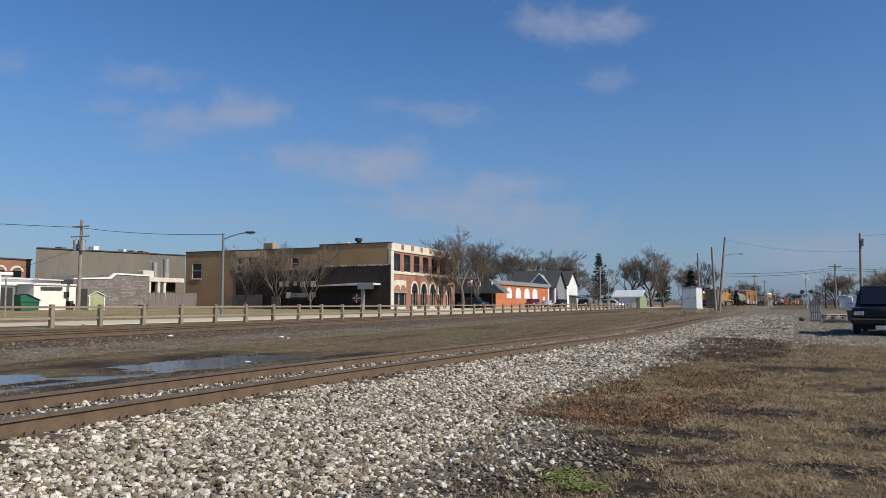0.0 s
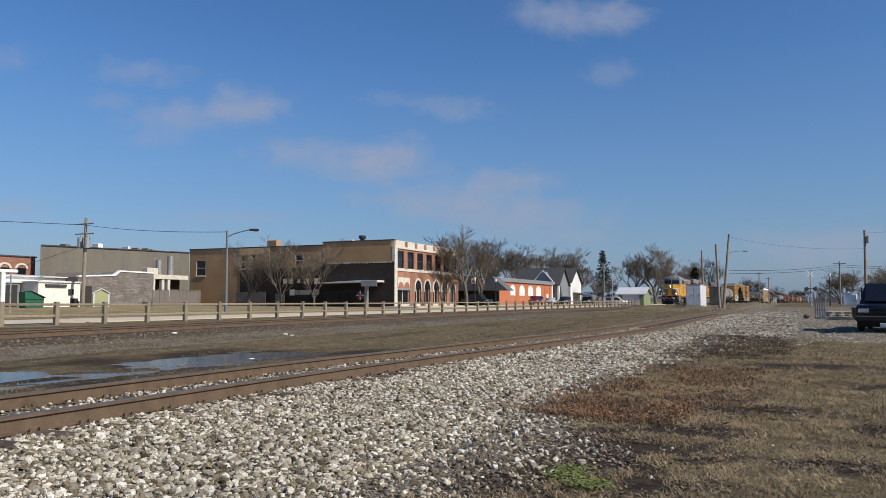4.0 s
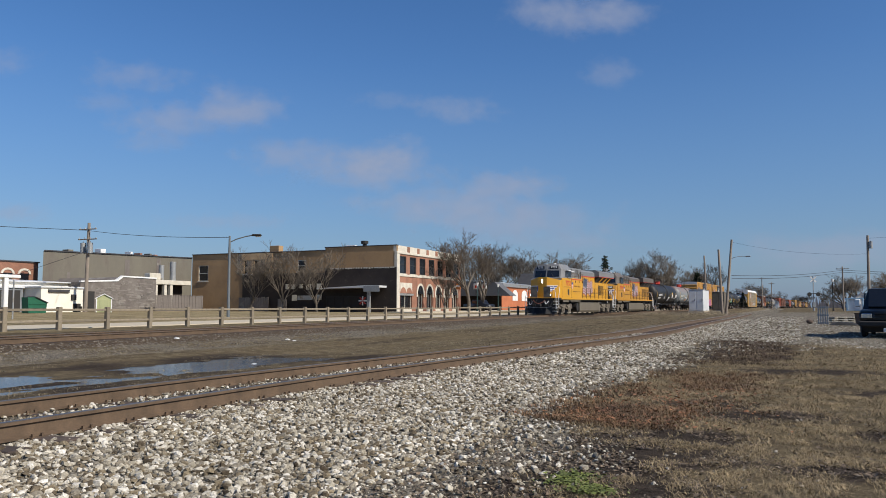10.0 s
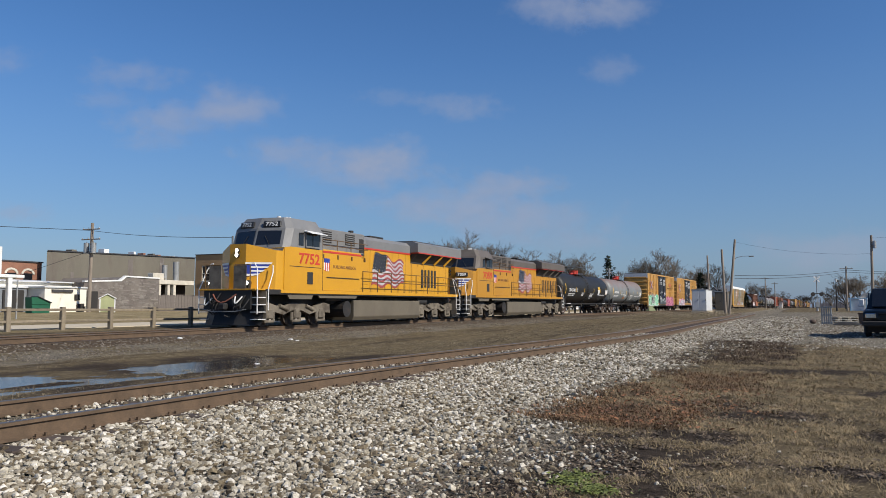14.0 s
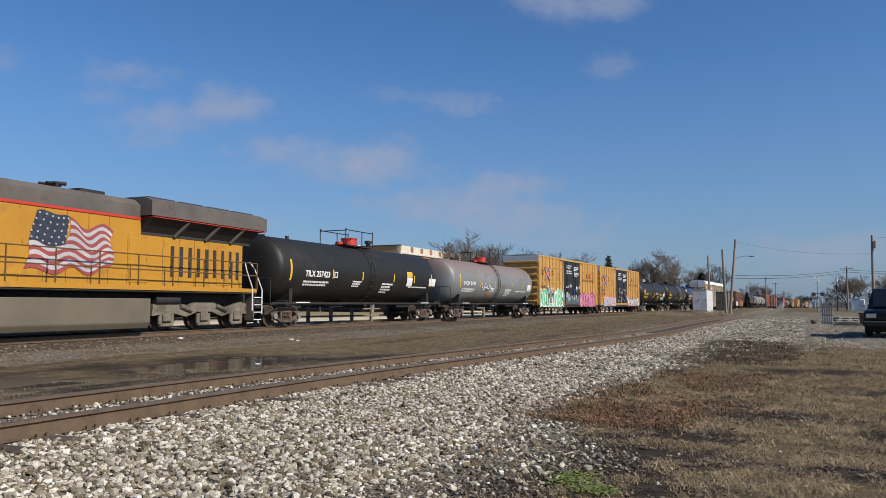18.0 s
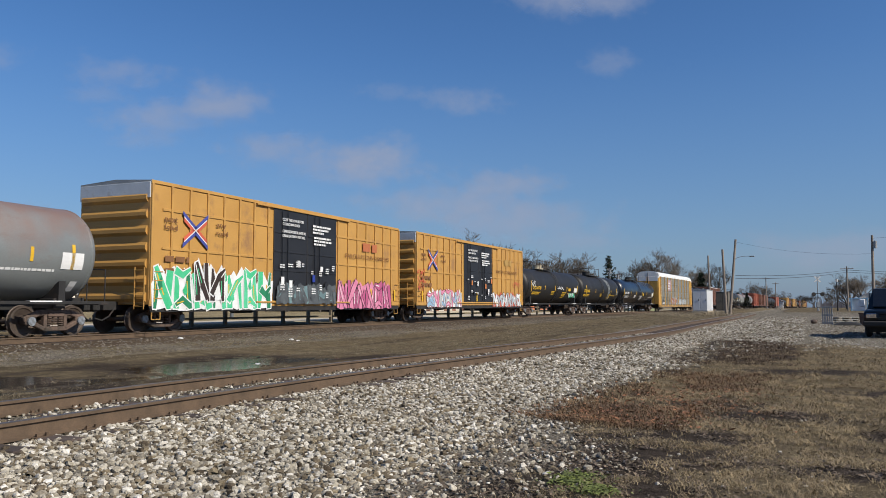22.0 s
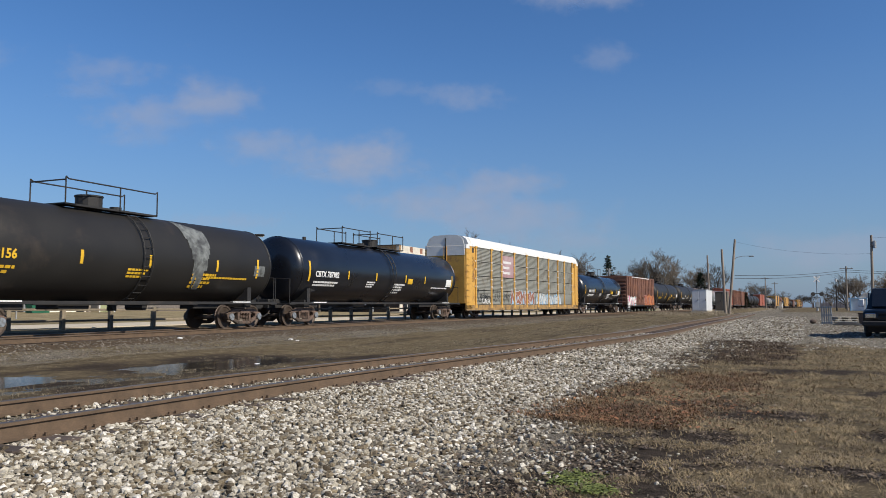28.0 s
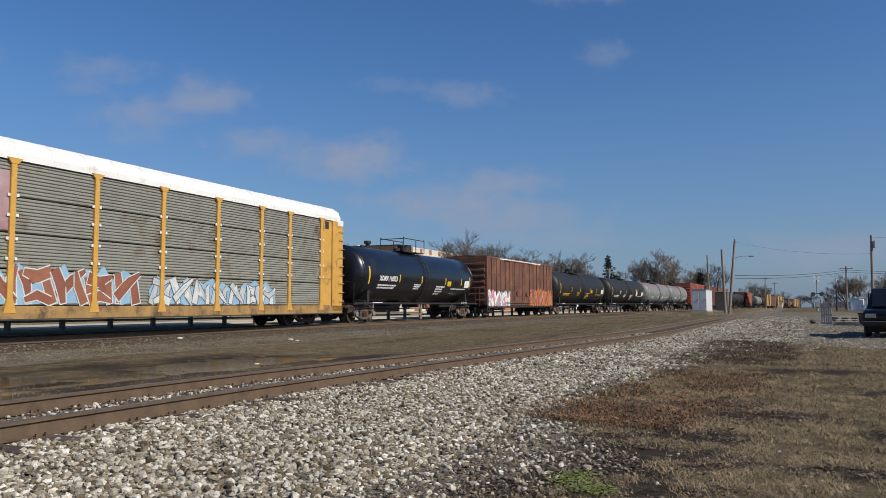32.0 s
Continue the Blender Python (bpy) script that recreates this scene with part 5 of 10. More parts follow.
    # hood-side handrails
    for s in (-1, 1):
        bm = bmesh.new()
        for z in (2.12, 2.62):
            bent(bm, [(s * 1.46, 9.1 + 0.02, z), (s * 1.46, L - 0.7, z)], 0.021, 6)
        hr = part("handrail", bm, M_RAILING, lo, "dark walkway handrail")
        for i in range(9):
            bm = bmesh.new()
            y = 9.1 + i * (L - 9.8) / 8
            tube(bm, (s * 1.46, y, 1.56), (s * 1.46, y, 2.64), 0.026, seg=6)
            part("stanchion", bm, M_RAILING, hr)
        bm = bmesh.new()
        for z in (3.72, 4.0):
            bent(bm, [(s * 1.46, 5.3, z), (s * 1.46, 9.6, z)], 0.018, 6)
        ch = part("cabinet_handrail", bm, M_RAILING, lo)
        for y in (5.3, 6.6, 7.9, 9.2):
            bm = bmesh.new()
            tube(bm, (s * 1.46, y, 3.12), (s * 1.46, y, 4.0), 0.022, seg=6)
            box(bm, s * 1.5 - 0.03, s * 1.5 + 0.03, y - 0.05, y + 0.05, 3.1, 3.3)
            part("stanchion", bm, M_RAILING, ch)
    # fuel tank
    bm = bmesh.new()
    prism(bm, [(-1.3, 0.14), (-1.42, 0.34), (-1.42, 1.15), (1.42, 1.15), (1.42, 0.34), (1.3, 0.14)], 8.3, 15.9 + 0.6 * G0, "y")
    bmesh.ops.bevel(bm, geom=bm.edges[:], offset=0.025, segments=1, affect="EDGES")
    part("fuel_tank", bm, M_FUEL, lo, "grey fuel tank")
    for a, c, r in (((-1.35, 7.75, 0.72), (1.35, 7.75, 0.72), 0.40), ((1.2, 5.9, 1.22), (1.2, 7.2, 1.22), 0.12), ((-1.2, 5.9, 1.22), (-1.2, 7.2, 1.22), 0.12),
                    ((1.15, 16.0 + G0, 1.1), (1.15, 17.2 + G0, 1.1), 0.16), ((-1.15, 16.0 + G0, 1.1), (-1.15, 17.2 + G0, 1.1), 0.16)):
        bm = bmesh.new()
        tube(bm, a, c, r, seg=16)
        part("air_reservoir", bm, M_DARK, lo)
    # three-axle trucks
    for yc in (3.66, 18.64 + G0):
        bm = bmesh.new()
        for s in (-1, 1):
            x0, x1 = (1.04, 1.2) if s > 0 else (-1.2, -1.04)
            prism(bm, [(yc - 2.75, 0.55), (yc - 2.7, 0.95), (yc - 2.2, 1.05), (yc - 1.2, 0.82), (yc - 0.5, 1.02), (yc + 0.5, 1.02), (yc + 1.2, 0.82), (yc + 2.2, 1.05),
                       (yc + 2.7, 0.95), (yc + 2.75, 0.55), (yc + 2.45, 0.58), (yc + 1.6, 0.62), (yc + 1.0, 0.5), (yc + 0.4, 0.68), (yc - 0.4, 0.68), (yc - 1.0, 0.5),
                       (yc - 1.6, 0.62), (yc - 2.45, 0.58)], x0, x1, "x")
            for dy in (-1.98, 0, 1.98):
                box(bm, x0 - 0.02, x1 + 0.04, yc + dy - 0.2, yc + dy + 0.2, 0.32, 0.78, 0.05)
                box(bm, x0, x1, yc + dy - 0.34, yc + dy + 0.34, 0.16, 0.28, 0.03)
                for q in (-0.3, 0.3):
                    tube(bm, ((x0 + x1) / 2, yc + dy + q, 0.26), ((x0 + x1) / 2, yc + dy + q, 0.62), 0.085, seg=10)
            for dy in (-1.0, 1.0):
                tube(bm, (s * 1.22, yc + dy - 0.35, 0.9), (s * 1.22, yc + dy + 0.25, 0.72), 0.085, seg=10)
        box(bm, -1.0, 1.0, yc - 1.3, yc - 0.8, 0.55, 0.9, 0.03)
        box(bm, -1.0, 1.0, yc + 0.8, yc + 1.3, 0.55, 0.9, 0.03)
        tr = part("truck_frame", bm, M_TRUCK, lo, "grey three-axle truck frame", m=None)
        for dy in (-1.98, 0.0, 1.98):
            w = part("wheelset", LWHEELS, None, tr, m=pose(0, yc + dy, 0.53))
            spinning.setdefault(("loco", round(yc + dy, 2)), []).append(w)
    coupler(lo, 0.0, 1)
    coupler(lo, L, -1)
    place_car(lo, front, L)
    return lo


M_FLAGBLUE = surf("faded_navy_paint", (0.10, 0.12, 0.17), (0.07, 0.085, 0.13), 2.0, 0.5, bump=0.0)
M_FLAGRED = surf("faded_flag_red", (0.34, 0.07, 0.065), (0.24, 0.06, 0.06), 1.6, 0.5, bump=0.0)
M_FLAGWHITE = surf("faded_flag_white", (0.52, 0.50, 0.50), (0.34, 0.33, 0.35), 1.6, 0.5, bump=0.0)
M_SEAM = surf("grimy_panel_seam", (0.20, 0.10, 0.02), (0.12, 0.06, 0.015), 3.0, 0.7, bump=0.0)
M_RAILING = surf("dark_handrail_paint", (0.13, 0.07, 0.02), None, 2.0, 0.6, bump=0.0)
M_FUEL = surf("road_dusted_grey_paint", (0.15, 0.128, 0.092), (0.115, 0.098, 0.07), 0.8, 0.6, bump=0.04, wear=0.35, c3=(0.12, 0.10, 0.075), wear_scale=0.7)


# ---------------------------------------------------------------- tank cars
def tank_car(front, L, r, zc, paint, label, mark="", ticks=True, platform="single", marks=M_WHITE, detail=True, dome=None, extra=None, gap=0.95, mark_y=3.05, dome_y=0.0, span=(-1.6, 1.2)):
    ca = thing("tank_car", label, "tank car", group="tank cars in the train")
    y0, y1 = gap, L - gap
    prof = [(0.0, y0)]
    for k in range(1, 7):
        a = math.pi / 2 * k / 6
        prof.append((r * math.sin(a), y0 + 0.56 * (1 - math.cos(a))))
    for k in range(1, 6):
        prof.append((r + (0.006 if k % 2 else 0.0), y0 + 0.56 + (L - 2 * gap - 1.12) * k / 6))
    for k in range(6, 0, -1):
        a = math.pi / 2 * k / 6
        prof.append((r * math.sin(a), y1 - 0.56 * (1 - math.cos(a))))
    prof.append((0.0, y1))
    bm = bmesh.new()
    lathe(bm, prof, 40 if detail else 24, Matrix.Translation((0, 0, zc)))
    tank = part("tank", bm, paint, ca, flat=False)
    bm = bmesh.new()
    for y in (y0 + 0.56, y1 - 0.56):
        lathe(bm, [(r + 0.001, y - 0.035), (r + 0.012, y - 0.02), (r + 0.012, y + 0.02), (r + 0.001, y + 0.035)], 40 if detail else 24, Matrix.Translation((0, 0, zc)))
    part("weld_seam", bm, paint, tank)
    # stub sills, draft gear and walkway edge
    zs = zc - r
    for a, c, y, e0, e1 in ((0.45, 4.4, 2.2, 0.5, 0.95), (L - 4.4, L - 0.45, L - 2.2, L - 0.95, L - 0.5)):
        sill_ = part("stub_sill", nbox(-0.34, 0.34, a, c, 0.78, zs + 0.14, 0.02), M_DARK, ca)
        part("bolster", nbox(-1.2, 1.2, y - 0.22, y + 0.22, 0.82, zs + 0.10, 0.02), M_DARK, sill_)
        for s in (-1, 1):
            bm = bmesh.new()
            prism(bm, [(s * 0.3, zs), (s * 1.28, zs + 0.62), (s * 1.28, zs), (s * 1.1, 0.9), (s * 0.3, 0.9)], y - 0.12, y + 0.12, "y")
            part("saddle", bm, M_DARK, sill_)
        part("end_platform", nbox(-1.45, 1.45, e0, e1, 0.93, 1.0, 0.01), M_DARK, sill_)
    for s in (-1, 1):
        part("side_rail", nbox(s * 1.42 - 0.035, s * 1.42 + 0.035, 0.6, L - 0.6, 0.95, 1.05, 0.008), M_DARK, ca)
    freight_truck(ca, 2.2)
    freight_truck(ca, L - 2.2)
    coupler(ca, 0.0, 1)
    coupler(ca, L, -1)
    if detail:
        for y in (0.62, L - 0.62):
            for s in (-1, 1):
                bm = bmesh.new()
                bent(bm, [(s * 1.35, y, 0.98), (s * 1.35, y, 2.05), (s * 0.6, y, 2.1), (s * 0.6, y, 0.98)], 0.02)
                part("end_handrail", bm, M_DARK, ca)
        for y in (2.9, L - 2.9):
            part("end_sill_step", nbox(1.30, 1.46, y - 0.55, y + 0.55, 1.02, 1.06), M_WHITE, ca, "white step edge")
        bm = bmesh.new()
        tube(bm, (0, L / 2, zs + 0.02), (0, L / 2, zs - 0.28), 0.16, seg=12)
        tube(bm, (-0.4, L / 2 + 1.1, zs - 0.15), (0.4, L / 2 + 1.1, zs - 0.15), 0.12, seg=10)
        box(bm, -0.5, 0.5, L / 2 - 2.6, L / 2 - 1.4, zs - 0.22, zs + 0.03, 0.03)
        bent(bm, [(0.6, 4.5, zs - 0.06), (0.6, L - 4.5, zs - 0.06)], 0.03)
        part("bottom_outlet", bm, M_DARK, ca)
    # platform, hatch and ladder over the middle
    zt = zc + r
    yc = L / 2
    spans = {"single": [(yc + span[0], yc + span[1])], "double": [(yc - 4.2, yc - 1.3), (yc - 0.5, yc + 2.6)], "low": []}[platform]
    for a, c in spans:
        bm = bmesh.new()
        for x0, x1 in ((-0.75, -0.3), (0.3, 0.75)):
            box(bm, x0, x1, a, c, zt - 0.02, zt + 0.04)
        box(bm, -0.75, 0.75, a, a + 0.4, zt - 0.02, zt + 0.04)
        pl = part("platform", bm, M_DARK, ca)
        if detail:
            for s in (-1, 1):
                bm = bmesh.new()
                bent(bm, [(s * 0.76, a, zt), (s * 0.76, a, zt + 0.85), (s * 0.76, a + 0.1, zt + 0.78), (s * 0.76, c - 0.1, zt + 0.78), (s * 0.76, c, zt + 0.85), (s * 0.76, c, zt)], 0.024)
                part("guard_rail", bm, M_DARK, pl)
                bm = bmesh.new()
                tube(bm, (s * 0.76, (a + c) / 2 + 0.25, zt), (s * 0.76, (a + c) / 2 + 0.25, zt + 0.78), 0.024, seg=6)
                part("rail_post", bm, M_DARK, pl)
            bm = bmesh.new()
            bent(bm, [(-0.76, a, zt + 0.75), (0.76, a, zt + 0.75)], 0.024)
            part("end_rail", bm, M_DARK, pl)
    bm = bmesh.new()
    yd = yc + dome_y
    tube(bm, (0, yd, zt - 0.1), (0, yd, zt + 0.42), 0.42, seg=16)
    tube(bm, (0, yd, zt + 0.42), (0, yd, zt + 0.47), 0.45, seg=16)
    tube(bm, (0, yd + (1.15 if dome_y else -1.0), zt - 0.05), (0, yd + (1.15 if dome_y else -1.0), zt + 0.22), 0.2, seg=12)
    part("valve_dome", bm, dome or M_DARK, ca, "" if dome is None else "red valve dome" if dome is M_RED else "cream valve dome")
    bm = bmesh.new()
    tube(bm, (0.2, 3.4, zt - 0.05), (0.2, 3.4, zt + 0.12), 0.09, seg=10)
    part("safety_vent", bm, M_DARK, ca)
    for s in (-1, 1):
        bm = bmesh.new()
        for dy in (-0.2, 0.2):
            pts = [(s * (r + 0.09) * math.cos(a), yc + dy, zc + (r + 0.09) * math.sin(a)) for a in [math.radians(v) for v in range(62, -75, -15)]]
            bent(bm, pts, 0.022, 5)
        for a in [math.radians(v) for v in range(60, -75, -12)]:
            x, z = s * (r + 0.09) * math.cos(a), zc + (r + 0.09) * math.sin(a)
            tube(bm, (x, yc - 0.2, z), (x, yc + 0.2, z), 0.016, seg=5)
        part("ladder", bm, M_DARK, ca)
    # markings on the shell, each bent to the curve
    def decal(ma, ya, yb, za, zb, name="marking", lab=""):
        q = bmesh.new()
        k = max(2, int((zb - za) / 0.12))
        rows = []
        for i in range(k + 1):
            z = za + (zb - za) * i / k
            x = math.sqrt(max(0.01, (r + 0.014) ** 2 - (z - zc) ** 2))
            rows.append((q.verts.new((x, ya, z)), q.verts.new((x, yb, z))))
        for a_, c_ in zip(rows, rows[1:]):
            q.faces.new((a_[0], a_[1], c_[1], c_[0]))
        bmesh.ops.recalc_face_normals(q, faces=q.faces)
        return part(name, q, ma, ca, lab)
    if ticks:
        decal(M_YTAPE, 1.9, 2.03, 2.0, 2.92, "reflector_tape", "yellow reflective strip")
        decal(M_YTAPE, L - 2.05, L - 1.93, 2.0, 2.75, "reflector_tape", "yellow reflective strip")
        for y in (5.35, 8.2, 11.65, 14.2):
            if y < L - 2.6:
                decal(M_YTAPE, y, y + 0.11, 2.18, 2.6, "reflector_tape", "yellow reflective strip")
    if mark:
        me = letters(mark, 0.29, 2.05, bold=0.03)
        for v in me.vertices:
            z = 2.2 + v.co.y
            v.co = Vector((math.sqrt((r + 0.016) ** 2 - (z - zc) ** 2) + v.co.z * 0.5, mark_y + v.co.x, z))
        part("reporting_mark", me, marks, ca, "stencilled reporting mark")
    def small(ya, z1_, widths, h=0.085, ma=None):
        z = z1_
        q = bmesh.new()
        for w in widths:
            pos = ya
            while pos < ya + w:
                k = min(ya + w - pos, h * rnd.uniform(1.0, 2.6))
                x = math.sqrt(max(0.01, (r + 0.012) ** 2 - (z - zc) ** 2))
                x2 = math.sqrt(max(0.01, (r + 0.012) ** 2 - (z - h - zc) ** 2))
                q.faces.new([q.verts.new(p) for p in ((x, pos, z), (x2, pos, z - h), (x2, pos + k, z - h), (x, pos + k, z))])
                pos += k + h * 0.4
            z -= h * 1.6
        bmesh.ops.recalc_face_normals(q, faces=q.faces)
        part("stencil", q, ma or marks, ca, "small unreadable stencilling")
    if detail:
        small(mark_y - 0.05, 2.02, [2.1, 1.9])
        small(7.3, 2.12, [0.9, 0.8, 0.7], 0.07)
        small(10.4, 2.08, [1.3, 1.0, 1.1, 0.8], 0.09)
        small(L - 5.0, 1.98, [2.4], 0.07)
    if extra:
        extra(ca, decal, r, zc, L)
    place_car(ca, front, L)
    return ca


# ---------------------------------------------------------------- box cars
def box_car(front, L, top, sill, paint, door, door_y, label, ends=None, half=1.6, ribs=True, detail=True, roof=None, name="box_car", hz=(4.2, 2.87, 1.55)):
    ca = thing(name, label, "box car", group="box cars in the train")
    y0, y1 = 0.9, L - 0.9
    bm = bmesh.new()
    box(bm, -half, half, y0, y1, sill + 0.25, top - 0.12, 0.02)
    body = part("body", bm, paint, ca)
    bm = bmesh.new()
    prism(bm, [(-half - 0.02, top - 0.12), (-half - 0.02, top - 0.02), (0, top + 0.08), (half + 0.02, top - 0.02), (half + 0.02, top - 0.12)], y0 - 0.02, y1 + 0.02, "y")
    rf = part("roof", bm, roof or M_GALV, ca, "galvanized roof")
    for s in (-1, 1):
        for za, zb in ((top - 0.13, top - 0.01), (sill + 0.2, sill + 0.42)):
            part("side_chord", nbox(s * (half + 0.01) - 0.03, s * (half + 0.01) + 0.03, y0, y1, za, zb, 0.01), paint, ca)
    bm = bmesh.new()
    for s in (-1, 1):
        prism(bm, [(y0, sill + 0.22), (y1, sill + 0.22), (y1 - 0.1, sill), (y0 + 0.1, sill)], s * half - 0.02, s * half + 0.02, "x")
    box(bm, -0.25, 0.25, 0.3, L - 0.3, 0.75, 1.05, 0.02)
    box(bm, -1.3, 1.3, L / 2 - 0.15, L / 2 + 0.15, 0.8, 1.05, 0.02)
    tube(bm, (-0.6, L / 2 - 2.2, 0.78), (-0.6, L / 2 - 0.9, 0.78), 0.2, seg=12)
    for k in range(8):
        y = y0 + 1.0 + k * (L - 3.8) / 7
        box(bm, -1.5, 1.5, y - 0.05, y + 0.05, 0.9, sill + 0.3)
    part("underframe", bm, M_DARK, ca)
    if ribs:
        post = as_mesh(nbox(half, half + 0.055, -0.05, 0.05, sill + 0.25, top - 0.12, 0.008), "side_post")
        post.materials.append(paint)
        y = y0 + 0.06
        while y < y1:
            if not (door_y[0] - 0.1 < y < door_y[1] + 0.1):
                part("side_post", post, None, body, m=pose(0, y, 0))
            y += 0.93 if y > door_y[1] or y < door_y[0] - 1 else 0.93
        for s in (1,):
            for z in hz:
                part("side_stiffener", nbox(half, half + 0.035, y0 + 0.55, door_y[0] - 0.08, z - 0.045, z + 0.045, 0.006), paint, body)
                part("side_stiffener", nbox(half, half + 0.035, door_y[1] + 0.08, y1 - 0.5, z - 0.045, z + 0.045, 0.006), paint, body)
    # plug doors
    ym = (door_y[0] + door_y[1]) / 2
    for a, c in ((door_y[0], ym - 0.02), (ym + 0.02, door_y[1])):
        bm = bmesh.new()
        box(bm, half, half + 0.05, a, c, sill + 0.42, top - 0.14, 0.015)
        d = part("door", bm, door, ca, "plug door")
        for z in (sill + 0.9, sill + 1.7, sill + 2.5, sill + 3.3):
            if z < top - 0.3:
                part("stiffener", nbox(half + 0.04, half + 0.075, a + 0.05, c - 0.05, z - 0.04, z + 0.04, 0.008), door, d)
        for dy in (0.55, 0.95):
            bm = bmesh.new()
            tube(bm, (half + 0.1, a + dy, sill + 0.5), (half + 0.1, a + dy, top - 0.25), 0.022, seg=6)
            part("locking_bar", bm, door, d)
        bm = bmesh.new()
        tube(bm, (half + 0.07, a + 1.55, sill + 1.1), (half + 0.14, a + 1.55, sill + 1.1), 0.2, seg=12)
        part("hand_wheel", bm, door, d)
    for z in (sill + 0.36, top - 0.16):
        part("door_track", nbox(half + 0.02, half + 0.11, door_y[0] - 1.2, door_y[1] + 1.2, z - 0.03, z + 0.03, 0.006), paint if detail else M_DARK, ca)
    # corrugated ends
    for ye, sg in ((y0, -1), (y1, 1)):
        bm = bmesh.new()
        k = 7
        for i in range(k):
            z = sill + 0.5 + (top - sill - 1.1) * i / (k - 1)
            prism(bm, [(0, z - 0.17), (sg * 0.09, z - 0.06), (sg * 0.09, z + 0.06), (0, z + 0.17)], -half + 0.12, half - 0.12, "x", Matrix.Translation((0, ye, 0)))
        e = part("end_corrugation", bm, paint, ca)
        bm = bmesh.new()
        box(bm, -half, half, min(ye, ye + sg * 0.05), max(ye, ye + sg * 0.05), top - 0.62, top - 0.08, 0.01)
        part("end_cap", bm, ends or M_CAPW, ca, "pale galvanized end cap")
        bm = bmesh.new()
        for dx in (0.0, 0.42):
            tube(bm, (half - 0.05 - dx, ye + sg * 0.16, sill + 0.1), (half - 0.05 - dx, ye + sg * 0.16, sill + 1.5), 0.02, seg=6)
        for i in range(5):
            tube(bm, (half - 0.05, ye + sg * 0.16, sill + 0.2 + 0.3 * i), (half - 0.47, ye + sg * 0.16, sill + 0.2 + 0.3 * i), 0.016, seg=6)
        part("end_ladder", bm, paint, ca)
    if detail:
        bm = bmesh.new()
        for y in (y0 + 0.15, y1 - 0.55):
            for i in range(4):
                box(bm, half + 0.06, half + 0.09, y, y + 0.4, sill + 0.45 + 0.3 * i, sill + 0.48 + 0.3 * i)
        for y in (y0 + 0.15, y1 - 0.55):
            bent(bm, [(half, y, sill + 0.2), (half, y, sill - 0.25), (half, y + 0.4, sill - 0.25), (half, y + 0.4, sill + 0.2)], 0.018, 5)
        part("side_ladder", bm, paint, ca)
    freight_truck(ca, 2.15)
    freight_truck(ca, L - 2.15)
    coupler(ca, 0.0, 1)
    coupler(ca, L, -1)
    place_car(ca, front, L)
    return ca


